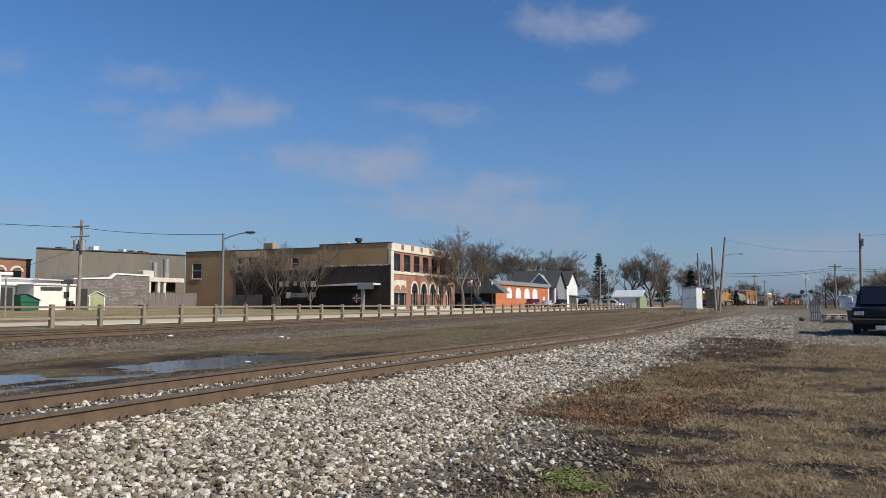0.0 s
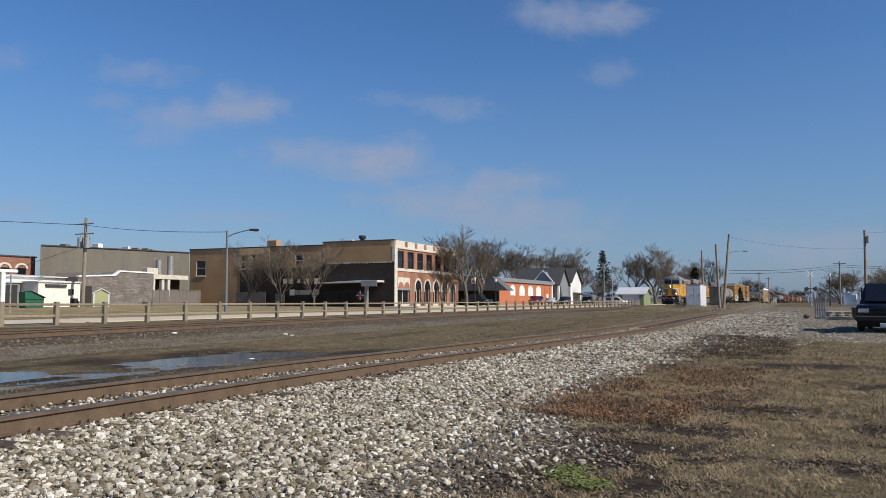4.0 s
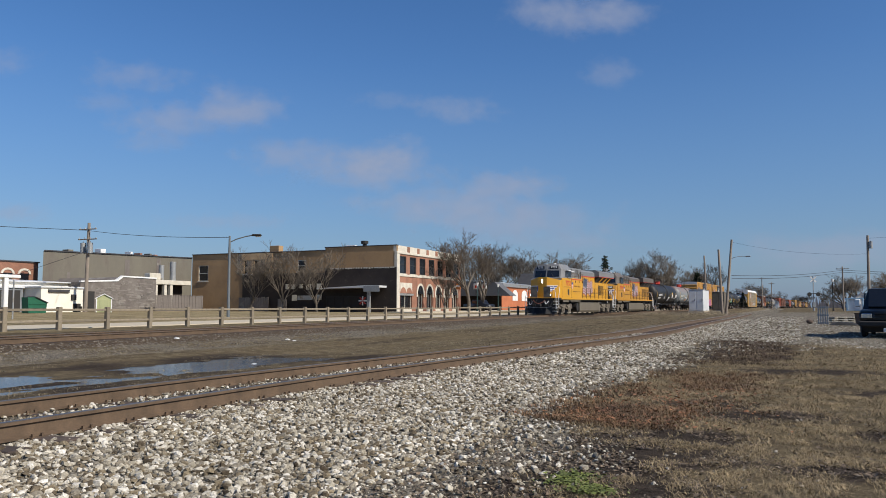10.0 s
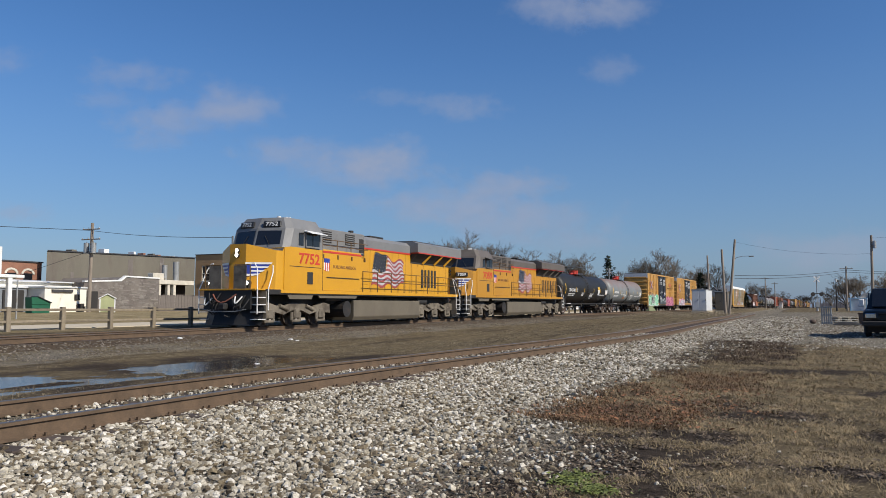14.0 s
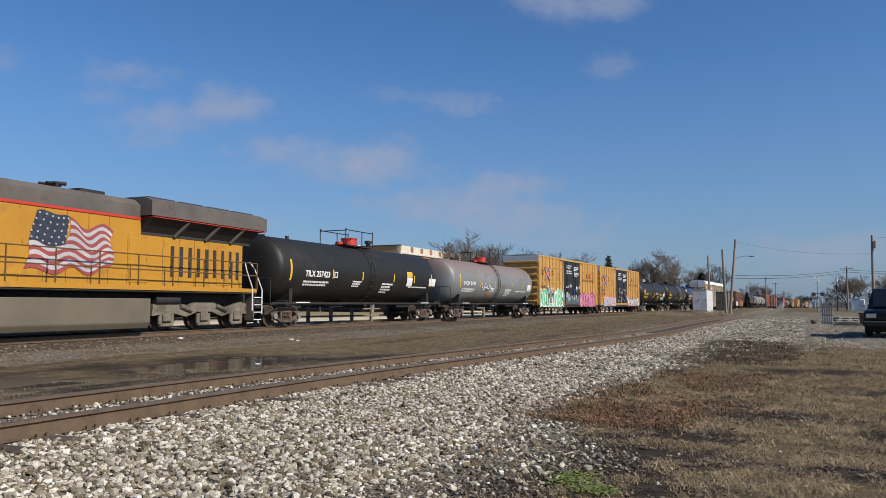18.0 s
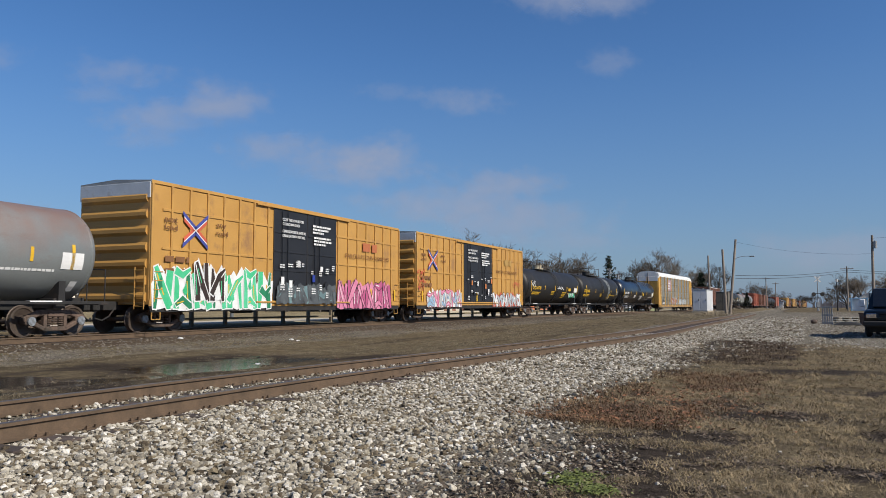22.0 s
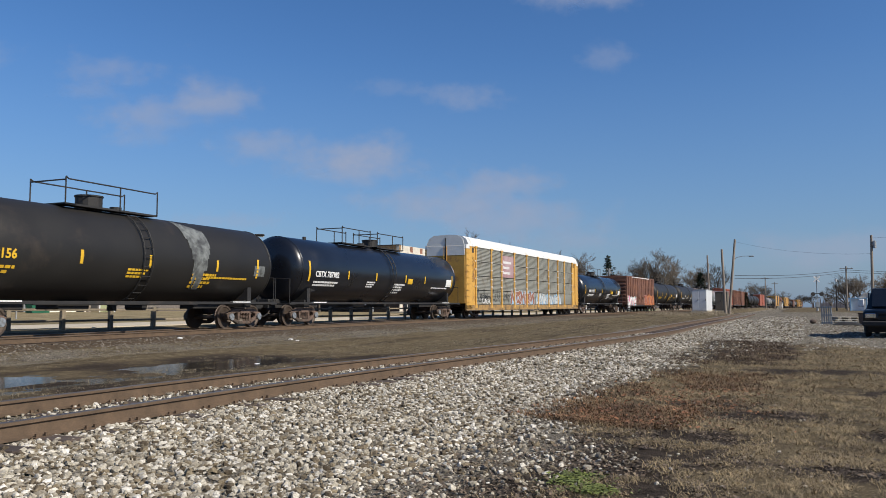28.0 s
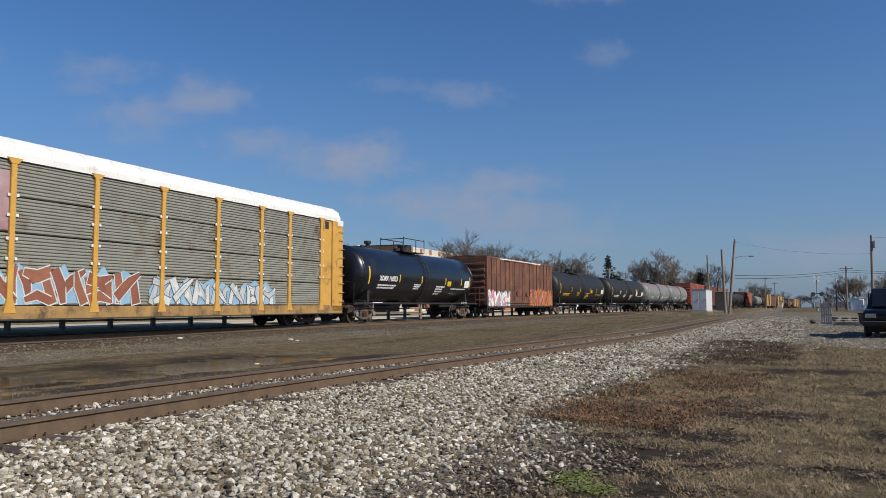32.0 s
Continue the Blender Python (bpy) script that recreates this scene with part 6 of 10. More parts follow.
# ---------------------------------------------------------------- the covered car carrier
def auto_rack(front, label, detail=True):
    L = 28.9
    ca = thing("auto_carrier", label, "auto rack car")
    y0, y1, half = 0.75, 28.15, 1.50
    bm = bmesh.new()
    box(bm, -1.42, 1.42, y0 + 0.5, y1 - 0.5, 0.78, 1.05, 0.02)
    box(bm, -0.3, 0.3, 0.3, L - 0.3, 0.7, 1.05, 0.02)
    part("underframe", bm, M_DARK, ca)
    for s in (-1, 1):
        part("side_sill", nbox(s * half - 0.06, s * half + 0.06, y0, y1, 0.52, 0.90, 0.012), M_RACKBEAM, ca, "grimy yellow side sill")
        part("sill_lip", nbox(s * half - 0.05, s * half + 0.075, y0, y1, 0.505, 0.545), M_RACKSILL, ca)
        part("inner_side", nbox(s * (half - 0.16) - 0.02, s * (half - 0.16) + 0.02, y0 + 0.3, y1 - 0.3, 0.74, 4.93), M_RACKSILL, ca, "dark inner side")
    # corrugated panels between posts, four one above another
    posts = [0.95, 2.42, 5.3, 7.35, 10.1, 13.0, 15.9, 18.8, 21.55, 23.6, 26.2]
    for s in (-1, 1):
        for a, c in zip(posts, posts[1:] + [27.2]):
            if a < 1.0 or a > 26.0:
                ep = part("end_panel", nbox(min(s * half, s * (half - 0.06)), max(s * half, s * (half - 0.06)), a + 0.02, c - 0.02, 0.90, 4.92, 0.006), M_RACKY, ca, "flat yellow end panel")
                part("hatch_opening", nbox(min(s * half, s * (half + 0.006)), max(s * half, s * (half + 0.006)), c - 0.62, c - 0.30, 4.5, 4.86), M_DARK, ep)
                part("panel_joint", nbox(min(s * half, s * (half + 0.005)), max(s * half, s * (half + 0.005)), a + 0.02, c - 0.02, 2.13, 2.15), M_RACKSILL, ep)
                continue
            for za, zb in ((0.92, 1.90), (1.935, 2.90), (2.935, 3.90), (3.935, 4.92)):
                bm = bmesh.new()
                k = 10
                h = (zb - za) / k
                prof = [(s * (half - 0.10), za)]
                for i in range(k):
                    z = za + i * h
                    prof += [(s * (half - 0.034), z + 0.001), (s * half, z + h * 0.3), (s * half, z + h * 0.7), (s * (half - 0.034), z + h - 0.001)]
                prof.append((s * (half - 0.10), zb))
                va = [bm.verts.new((px, a + 0.06, pz)) for px, pz in prof]
                vb = [bm.verts.new((px, c - 0.02, pz)) for px, pz in prof]
                for i in range(len(prof) - 1):
                    bm.faces.new((va[i], va[i + 1], vb[i + 1], vb[i]))
                bm.faces.new(va)
                bm.faces.new(vb[::-1])
                bmesh.ops.recalc_face_normals(bm, faces=bm.faces)
                part("side_panel", bm, M_RACK, ca)
    post_me = None
    bm = bmesh.new()
    box(bm, half - 0.02, half + 0.07, -0.09, 0.09, 0.72, 4.9, 0.012)
    prism(bm, [(-0.25, 4.98), (0.25, 4.98), (0.1, 4.82), (-0.1, 4.82)], half - 0.02, half + 0.08, "x")
    prism(bm, [(-0.2, 0.7), (0.2, 0.7), (0.09, 1.1), (-0.09, 1.1)], half - 0.02, half + 0.075, "x")
    post_me = as_mesh(bm, "side_post")
    post_me.materials.append(M_RACKY)
    for y in posts[1:]:
        part("side_post", post_me, None, ca, m=pose(0, y, 0))
        part("side_post", post_me, None, ca, m=pose(0, y, 0, 0, 0, 180))
    bolt = bmesh.new()
    for z in (2.2, 2.75, 3.4, 3.95):
        for dy in (-0.14, 0.14):
            box(bolt, half + 0.03, half + 0.06, dy - 0.04, dy + 0.04, z - 0.04, z + 0.04)
    bolt = as_mesh(bolt, "panel_clips")
    bolt.materials.append(M_WHITE)
    for y in posts[1:]:
        part("panel_clips", bolt, None, ca, m=pose(0, y, 0))
    # end frames and doors
    for ye, sg in ((y0, 1), (y1, -1)):
        for s in (-1, 1):
            ef = part("end_frame", nbox(s * half - 0.08, s * half + 0.06, min(ye, ye + sg * 0.95), max(ye, ye + sg * 0.95), 0.62, 4.95, 0.02), M_RACKY, ca, "yellow end frame")
            part("end_door", nbox(s * 0.74 - 0.72, s * 0.74 + 0.72, ye - 0.04, ye + 0.04, 1.0, 4.95, 0.03), M_RACKY, ef)
            part("corner_cap", nbox(s * half - 0.07, s * half + 0.07, min(ye - sg * 0.03, ye + sg * 0.5), max(ye - sg * 0.03, ye + sg * 0.5), 4.72, 5.0, 0.02), M_ROOFW, ef, "white corner cap")
        bm = bmesh.new()
        prism(bm, [(-1.40, 4.95), (-1.28, 5.42), (-0.9, 5.66), (0.9, 5.66), (1.28, 5.42), (1.40, 4.95)], ye - 0.03, ye + 0.03, "y")
        part("end_screen", bm, M_ROOFW, ef, "white arched end panel")
        for s in (-1, 1):
            part("white_door_head", nbox(s * 0.74 - 0.70, s * 0.74 + 0.70, ye - 0.05 if sg > 0 else ye + 0.01, ye - 0.01 if sg > 0 else ye + 0.05, 4.28, 4.94, 0.01), M_ROOFW, ef)
        part("door_gap", nbox(-0.03, 0.03, ye - 0.06, ye + 0.06, 1.0, 5.5), M_DARK, ef)
        part("door_latch", nbox(-0.95, -0.35, ye - 0.075, ye + 0.075, 3.02, 3.10), M_DARK, ef)
        bm = bmesh.new()
        for x in (-0.1, 0.1):
            tube(bm, (x, ye - sg * 0.08, 1.1), (x, ye - sg * 0.08, 4.9), 0.025, seg=6)
        for i in range(9):
            tube(bm, (1.62, ye - sg * 0.02, 1.1 + 0.42 * i), (1.62, ye + sg * 0.38, 1.1 + 0.42 * i), 0.018, seg=5)
        part("ladder", bm, M_RACKY, ef)
    bm = bmesh.new()
    arc = [(-1.56, 4.93), (-1.55, 5.12), (-1.42, 5.40), (-1.12, 5.60), (-0.6, 5.70), (0, 5.73), (0.6, 5.70), (1.12, 5.60), (1.42, 5.40), (1.55, 5.12), (1.56, 4.93)]
    prism(bm, arc, y0 + 0.25, y1 - 0.25, "y")
    rf = part("roof", bm, M_ROOFW, ca, "white curved roof")
    bm = bmesh.new()
    for i in range(22):
        y = 1.8 + i * 1.2
        prism(bm, [(a * 1.004, z + 0.008) for a, z in arc], y - 0.03, y + 0.03, "y")
    part("roof_seams", bm, M_ROOFW, rf)
    freight_truck(ca, 3.3)
    freight_truck(ca, L - 3.3)
    coupler(ca, 0.0, 1)
    coupler(ca, L, -1)
    if detail:
        bm = bmesh.new()
        box(bm, half + 0.002, half + 0.012, 7.48, 10.0, 2.98, 4.62)
        sg_ = part("placard", bm, M_FADEDPINK, ca, "faded maroon and pink placard on the panels")
        for z, w in ((4.12, 1.6), (3.72, 1.25), (3.32, 1.5)):
            pos = 7.75
            q = bmesh.new()
            while pos < 7.75 + w:
                box(q, half + 0.012, half + 0.018, pos, pos + 0.14, z - 0.09, z + 0.09 + (0.05 if pos < 7.8 else 0.0))
                pos += 0.19
            part("bar", q, M_WHITE, sg_)
        spray(ca, half + 0.01, 9.3, 14.9, 0.92, 2.15, 5, [M_MAROON, M_MAROON, M_RUSTP], M_PALEG, M_RUSTP, 31, "maroon and orange sprayed lettering with white outlines", back=M_SKYP)
        spray(ca, half + 0.01, 15.4, 22.6, 0.92, 1.95, 7, [M_PALEG, M_SILVER, M_PALEG], M_SMOKEG, M_SKYP, 32, "pale blue and white sprayed lettering", back=M_SKYP)
        for k, (a, c, z0_, z1_) in enumerate(((2.7, 5.0, 1.0, 2.1), (3.3, 5.2, 1.1, 1.7), (5.5, 7.2, 1.0, 2.1), (7.6, 9.2, 1.0, 1.9))):
            scrawl(ca, half + 0.012, a, c, z0_, z1_, M_BLACKP, 80 + k, "black sprayed outlines", 0.03, 4)
        scrawl(ca, half + 0.014, 3.6, 5.1, 0.98, 1.35, M_WHITE, 90, "white sprayed tag", 0.03, 6)
        for k in range(5):
            scrawl(ca, half + 0.008, 1.15, 2.1, 3.9 - 0.38 * k, 4.3 - 0.38 * k, M_BLACKP, 95 + k, "black marker scribble", 0.014, 5)
    place_car(ca, front, L)
    return ca


M_PALEG = surf("pale_grey_spray_paint", (0.60, 0.62, 0.60), (0.5, 0.52, 0.5), 2.0, 0.55, bump=0.0)
M_RUSTP = surf("rust_red_spray_paint", (0.30, 0.12, 0.065), (0.23, 0.09, 0.05), 2.0, 0.6, bump=0.0)
M_SMOKEG = surf("smoky_outline_paint", (0.13, 0.12, 0.11), None, 2.0, 0.6, bump=0.0)
M_RACKBEAM = surf("grimy_rack_yellow", (0.40, 0.24, 0.075), (0.26, 0.155, 0.06), 1.6, 0.7, bump=0.05, wear=0.5, c3=(0.09, 0.065, 0.04), wear_scale=1.3)
M_RACKSILL = surf("grimy_dark_sill", (0.03, 0.027, 0.024), (0.05, 0.042, 0.03), 0.8, 0.7, bump=0.05)
M_FADEDPINK = surf("faded_pink_placard", (0.27, 0.115, 0.13), (0.40, 0.29, 0.29), 1.1, 0.6, bump=0.0)
# ---------------------------------------------------------------- the train, from the head back
locomotive("7752", -40.3, True, "yellow and grey diesel freight locomotive with lit headlights, leading the train", M_YELLOW, M_LGREY)
locomotive("7059", -18.15, False, "yellow and grey diesel freight locomotive coupled second in the train", M_YELLOW2, M_BROWNGREY)


def marks_black(ca, decal, r, zc, L):
    decal(M_YTAPE, 13.3, 14.0, 2.5, 2.8, "placard", "yellow placard")
    decal(M_WHITE, 13.3, 14.0, 1.98, 2.48, "placard", "white placard")
    decal(M_WHITE, 16.3, 17.2, 2.05, 2.5, "placard", "white data sheet")
    decal(M_WHITE, 5.5, 5.8, 2.22, 2.5, "placard", "white outlined square")
    decal(M_BLACKP, 5.56, 5.74, 2.27, 2.45)


def marks_grey(ca, decal, r, zc, L):
    decal(M_ORANGE, 6.9, 7.6, 1.6, 1.85, "placard", "orange placard")
    decal(M_WHITE, 15.3, 16.1, 2.0, 2.5, "placard", "white data sheet")
    scrawl(ca, r + 0.02, 5.6, 7.5, 1.95, 2.45, M_WHITE, 71, "white sprayed scribble", 0.024, 6)
    decal(M_WHITE, L - 1.85, L - 1.6, 1.35, 1.65, "placard", "white diamond placard")


def marks_graf(ca, decal, r, zc, L):
    decal(M_YTAPE, 12.2, 12.9, 2.2, 2.45, "placard", "yellow placard")
    decal(M_WHITE, 14.0, 15.0, 2.1, 2.5, "placard", "white data sheet")
    scrawl(ca, r + 0.02, 1.9, 2.9, 2.45, 3.0, M_WHITE, 72, "white sprayed scribble", 0.03, 4)
    scrawl(ca, r + 0.02, 8.6, 10.6, 2.3, 2.6, M_WHITE, 73, "white sprayed scribble", 0.028, 6)
    spray(ca, 1.40, 12.4, 14.4, 1.60, 2.15, 4, [M_GREEN, M_SILVER], M_DKGREEN, M_WHITE, 41, "small green and silver sprayed lettering")


M_WASH = surf("dusty_washed_black_paint", (0.20, 0.215, 0.205), (0.06, 0.062, 0.06), 3.2, 0.6, bump=0.0, wear=0.4, c3=(0.03, 0.03, 0.029), wear_scale=1.5)


def marks_band(ca, decal, r, zc, L):
    rw = random.Random(5)
    for k in range(16):
        y = 10.15 + 0.075 * k
        top_ = 3.98 - 0.02 * k
        decal(M_WASH, y, y + 0.08, max(1.5, top_ - (0.5 + 2.6 * math.sin(math.pi * (k + 2) / 19) ** 2) * rw.uniform(0.65, 1.0)), top_, "wash_streak", "pale washed streak" if k == 0 else "")
    decal(M_WASH, 14.0, 14.7, 2.08, 2.5, "placard", "worn grey data sheet")


def marks_plain(ca, decal, r, zc, L):
    decal(M_YTAPE, 12.0, 12.6, 2.1, 2.4, "placard", "yellow placard")
    decal(M_WHITE, L - 2.9, L - 2.1, 2.05, 2.5, "placard", "white data sheet")


tank_car(4.3, 18.6, 1.47, 2.50, M_TBLACK, "matt black tank car with white stencilled number and red valve dome", "TILX 257423", dome=M_RED, extra=marks_black)
tank_car(22.9, 17.7, 1.47, 2.50, M_TGREY, "rust-stained grey tank car with sprayed scribbles", "SHQX 8190", dome=M_RED, extra=marks_grey, gap=0.7, mark_y=2.45)


def railbox(front, seed, label):
    L = 20.5
    ca = box_car(front, L, 5.17, 0.69, M_BOXY, M_BOXK, (7.85, 12.85), label)
    x = 1.662
    # crossed arrows: red bars inside, blue bars outside, a white line between
    em = None
    for sy in (-1, 1):
        for sz in (-1, 1):
            for off, th, ma, lift in ((0.085, 0.125, M_EMBBLUE, 0.004), (0.0, 0.035, M_WHITE, 0.006), (-0.085, 0.125, M_EMBRED, 0.002)):
                bm = bmesh.new()
                inner, outer = (-0.04 if off > 0 else 0.0, 0.66 if off > 0 else 0.60)
                prism(bm, [(3.05 + sy * inner, 3.6 + sz * (inner * 0.74 + off - th * 0.6)), (3.05 + sy * outer, 3.6 + sz * (outer * 0.74 + off - th * 0.6)),
                           (3.05 + sy * outer, 3.6 + sz * (outer * 0.74 + off + th * 0.6)), (3.05 + sy * inner, 3.6 + sz * (inner * 0.74 + off + th * 0.6))], x + lift, x + lift + 0.006, "x")
                ob = part("emblem" if em is None else "emblem_bar", bm, ma, em or ca, "" if em else "crossed red and blue arrows emblem")
                em = em or ob
    for text, y, z, w in (("next", 1.52, 3.78, 0.62), ("load", 1.52, 3.52, 0.62), ("any", 4.2, 3.78, 0.55), ("road", 4.2, 3.52, 0.66)):
        writing(ca, text, M_LETTER, x, y, z, 0.19, w, "brown slogan lettering", bold=0.01, name="slogan")
    bars(ca, M_LETTER, x, 1.55, 2.62, [1.2], 0.2, 0.1, "reporting_mark", "faded stencilled reporting mark")
    bars(ca, M_LETTER, x, 1.55, 2.20, [1.3], 0.2, 0.1, "reporting_mark", "faded stencilled reporting mark")
    bars(ca, M_REDLET if seed == 1 else M_GHOST, x, 15.4, 4.05 if seed == 1 else 4.25, [1.5], 0.42, 0.1, "emblem", "faded block emblem")
    writing(ca, "RAILCAR POOLING EXPERTS", M_LETTER, x, 13.7, 3.22, 0.22, 4.6, "faded brown lettering", bold=0.0)
    for k, (line, w) in enumerate((("CLOSE THIS DOOR BEFORE", 1.6), ("CLOSING MAIN DOOR", 1.3), ("CIERRE ESTA PUERTA ANTES DE", 1.75), ("CERRAR LA PUERTA PRINCIPAL", 1.7))):
        writing(ca, line, M_WHITE, x + 0.055, 8.35, 4.50 - 0.19 * k - (0.12 if k > 1 else 0.0), 0.12, w, "white door instruction", bold=0.012, name="instruction")
    bars(ca, M_WHITE, x + 0.055, 10.7, 4.52, [1.5, 1.3, 0.9], 0.085, 0.06, "stencil", "white block of small writing")
    bars(ca, M_WHITE, x + 0.055, 10.8, 4.0, [1.4, 1.5, 1.0], 0.085, 0.06, "stencil", "white block of small writing")
    rq = random.Random(seed * 17)
    for y in (8.15, 8.75, 9.35, 9.8, 10.55, 11.2, 11.75, 12.3):
        bars(ca, M_WHITE, x + 0.085, y, 2.9 - rq.uniform(0, 0.5), [rq.uniform(0.15, 0.4)] * rq.randint(1, 3), 0.05, 0.045, "stencil", "small white stencilling")
        bars(ca, M_WHITE, x + 0.085, y + 0.05, 1.95 - rq.uniform(0, 0.5), [rq.uniform(0.15, 0.35)] * rq.randint(1, 4), 0.05, 0.05, "stencil", "small white stencilling")
        if rq.random() < 0.7:
            ma = rq.choice((M_WHITE, M_WHITE, M_ORANGE, M_BLUE))
            zz = rq.uniform(1.5, 2.7)
            part("placard", nbox(x + 0.085, x + 0.091, y + 0.1, y + 0.32, zz, zz + rq.uniform(0.2, 0.34)), ma, ca)
    for y in (1.55, 4.1, 7.3, 9.9, 13.0, 16.2, 18.9):
        bm = bmesh.new()
        box(bm, x, x + 0.006, y, y + 0.16, 1.15, 1.75)
        part("reflector_tape", bm, M_YTAPE, ca, "yellow reflective strip")
    return ca


M_DULLTEAL = surf("dull_teal_spray_paint", (0.16, 0.26, 0.27), (0.12, 0.19, 0.2), 2.0, 0.6, bump=0.0)
M_GHOST = surf("ghost_of_old_lettering", (0.43, 0.265, 0.075), None, 2.0, 0.6, bump=0.0)
M_EMBBLUE = surf("emblem_blue", (0.06, 0.075, 0.30), None, 1.0, 0.5, bump=0.0)
M_EMBRED = surf("emblem_red", (0.60, 0.115, 0.06), None, 1.0, 0.5, bump=0.0)
M_REDLET = surf("faded_red_lettering", (0.45, 0.14, 0.05), None, 2.0, 0.55, bump=0.0)
M_DKBROWN = surf("dark_brown_spray_paint", (0.035, 0.02, 0.015), None, 2.0, 0.6, bump=0.0)
M_DKPINK = surf("dark_pink_spray_paint", (0.48, 0.10, 0.22), None, 2.0, 0.6, bump=0.0)
M_SMOKE = surf("grey_spray_paint", (0.10, 0.115, 0.12), (0.05, 0.055, 0.06), 3.0, 0.6, bump=0.0)
M_DKGREEN = surf("dark_green_spray_paint", (0.01, 0.16, 0.07), (0.02, 0.22, 0.1), 2.0, 0.6, bump=0.0)
c = railbox(40.6, 1, "yellow high-cube box car with black doors, green and pink graffiti")
spray(c, 1.664, 1.0, 7.7, 0.72, 2.45, 7, [M_GREEN, M_DKGREEN, M_GREEN], M_WHITE, M_YTAPE, 21, "large green and white sprayed lettering", back=M_WHITE)
spray(c, 1.690, 3.0, 4.7, 1.0, 2.65, 2, [M_DKBROWN], M_WHITE, M_GREEN, 22, "dark brown sprayed strokes")
spray(c, 1.664, 12.95, 18.5, 0.70, 2.25, 6, [M_PINK, M_DKPINK], M_BLACKP, M_WHITE, 23, "pink sprayed lettering", back=M_PINK)
spray(c, 1.735, 7.95, 12.7, 0.95, 1.95, 6, [M_SMOKE, M_SMOKE, M_DULLTEAL], M_SMOKE, M_DULLTEAL, 24, "smoky grey sprayed lettering")
c = railbox(61.1, 2, "yellow high-cube box car with black doors, silver and pink graffiti")
spray(c, 1.664, 2.2, 7.4, 0.75, 1.95, 6, [M_SILVER, M_SKYP, M_PINK], M_MAROON, M_WHITE, 25, "white, pink and blue sprayed lettering", back=M_WHITE)
spray(c, 1.664, 12.9, 18.9, 0.75, 1.9, 6, [M_SILVER, M_WHITE], M_BLACKP, M_SKYP, 26, "silver sprayed lettering with red outline", back=M_EMBRED)
for k in range(3):
    scrawl(c, 1.668, 0.98 + 0.05 * k, 1.95 - 0.2 * (k == 2), 2.55 - 0.42 * k, 3.05 - 0.42 * k, M_EMBRED, 46 + k, "red sprayed scrawl", 0.028, 4)
scrawl(c, 1.668, 17.2, 18.9, 2.2, 2.75, M_EMBRED, 61, "red sprayed scrawl", 0.03, 4)
tank_car(81.6, 17.1, 1.50, 2.52, M_TBLACK, "black tank car with yellow number and small green graffiti", "UTLX 647783", marks=M_YTAPE, extra=marks_graf, dome=M_CREAMDOME, gap=0.7, mark_y=2.3, dome_y=-1.0, span=(-2.5, 1.1))
tank_car(98.7, 16.2, 1.52, 2.53, M_TBLACK, "weathered black tank car with a pale washed band", "UTLX 678156", marks=M_YTAPE, extra=marks_band, gap=0.55, mark_y=1.15, dome_y=-1.1, span=(-2.7, 1.2))
tank_car(114.9, 20.3, 1.50, 2.55, M_TNAVY, "glossy blue-black tank car with two railed platforms", "CBTX 787982", platform="double", extra=marks_plain, gap=0.9, mark_y=2.45)
auto_rack(135.0, "grey panelled auto carrier with white roof, yellow posts and sprayed lettering")
tank_car(163.9, 17.7, 1.50, 2.55, M_TNAVY, "glossy blue-black tank car with white stencilled number", "XOMX 110553", extra=marks_plain)
c = box_car(181.6, 17.4, 4.42, 0.70, M_BROWN, M_BROWN, (5.6, 9.9), "rusty brown box car with white and orange graffiti", ends=M_BROWN, hz=(3.2,), roof=M_BROWN)
spray(c, 1.664, 1.1, 5.6, 0.78, 2.1, 4, [M_WHITE, M_PINK, M_WHITE], M_EMBRED, M_TEAL, 27, "white and teal sprayed lettering", back=M_TEAL)
spray(c, 1.664, 10.1, 16.1, 0.78, 2.4, 6, [M_ORANGE, M_REDBOX], M_BROWN, M_SILVER, 28, "rusty orange sprayed lettering", back=M_ORANGE)
bm = bmesh.new()
for i in range(12):
    box(bm, 1.63, 1.645, 3.6 + i * 0.8, 4.3 + i * 0.8, 4.26, 4.36 + 0.02 * (i % 2))
part("snow_line", bm, M_WHITE, c, "flaking white paint along the eave")
tank_car(199.0, 18.9, 1.52, 2.53, M_TBLACK, "black tank car with yellow reflective strips", "", marks=M_YTAPE, extra=marks_plain)
tank_car(217.9, 19.6, 1.50, 2.53, M_TBLACK, "black tank car with white placards", "", extra=marks_black)
tank_car(237.5, 17.2, 1.47, 2.50, M_TGREY, "plain weathered grey tank car", "", extra=None)
tank_car(254.7, 15.6, 1.47, 2.50, M_TGREY, "pale grey tank car", "", ticks=False)
box_car(270.3, 17.4, 4.6, 0.72, M_REDBOX, M_REDBOX, (6.2, 10.6), "faded red box car with plug doors", ends=M_REDBOX, hz=(), roof=M_REDBOX)
box_car(287.7, 17.4, 4.6, 0.72, M_BROWN, M_BROWN, (6.2, 10.6), "plain rusty brown box car", ends=M_BROWN, hz=(), detail=False)
front = 305.1
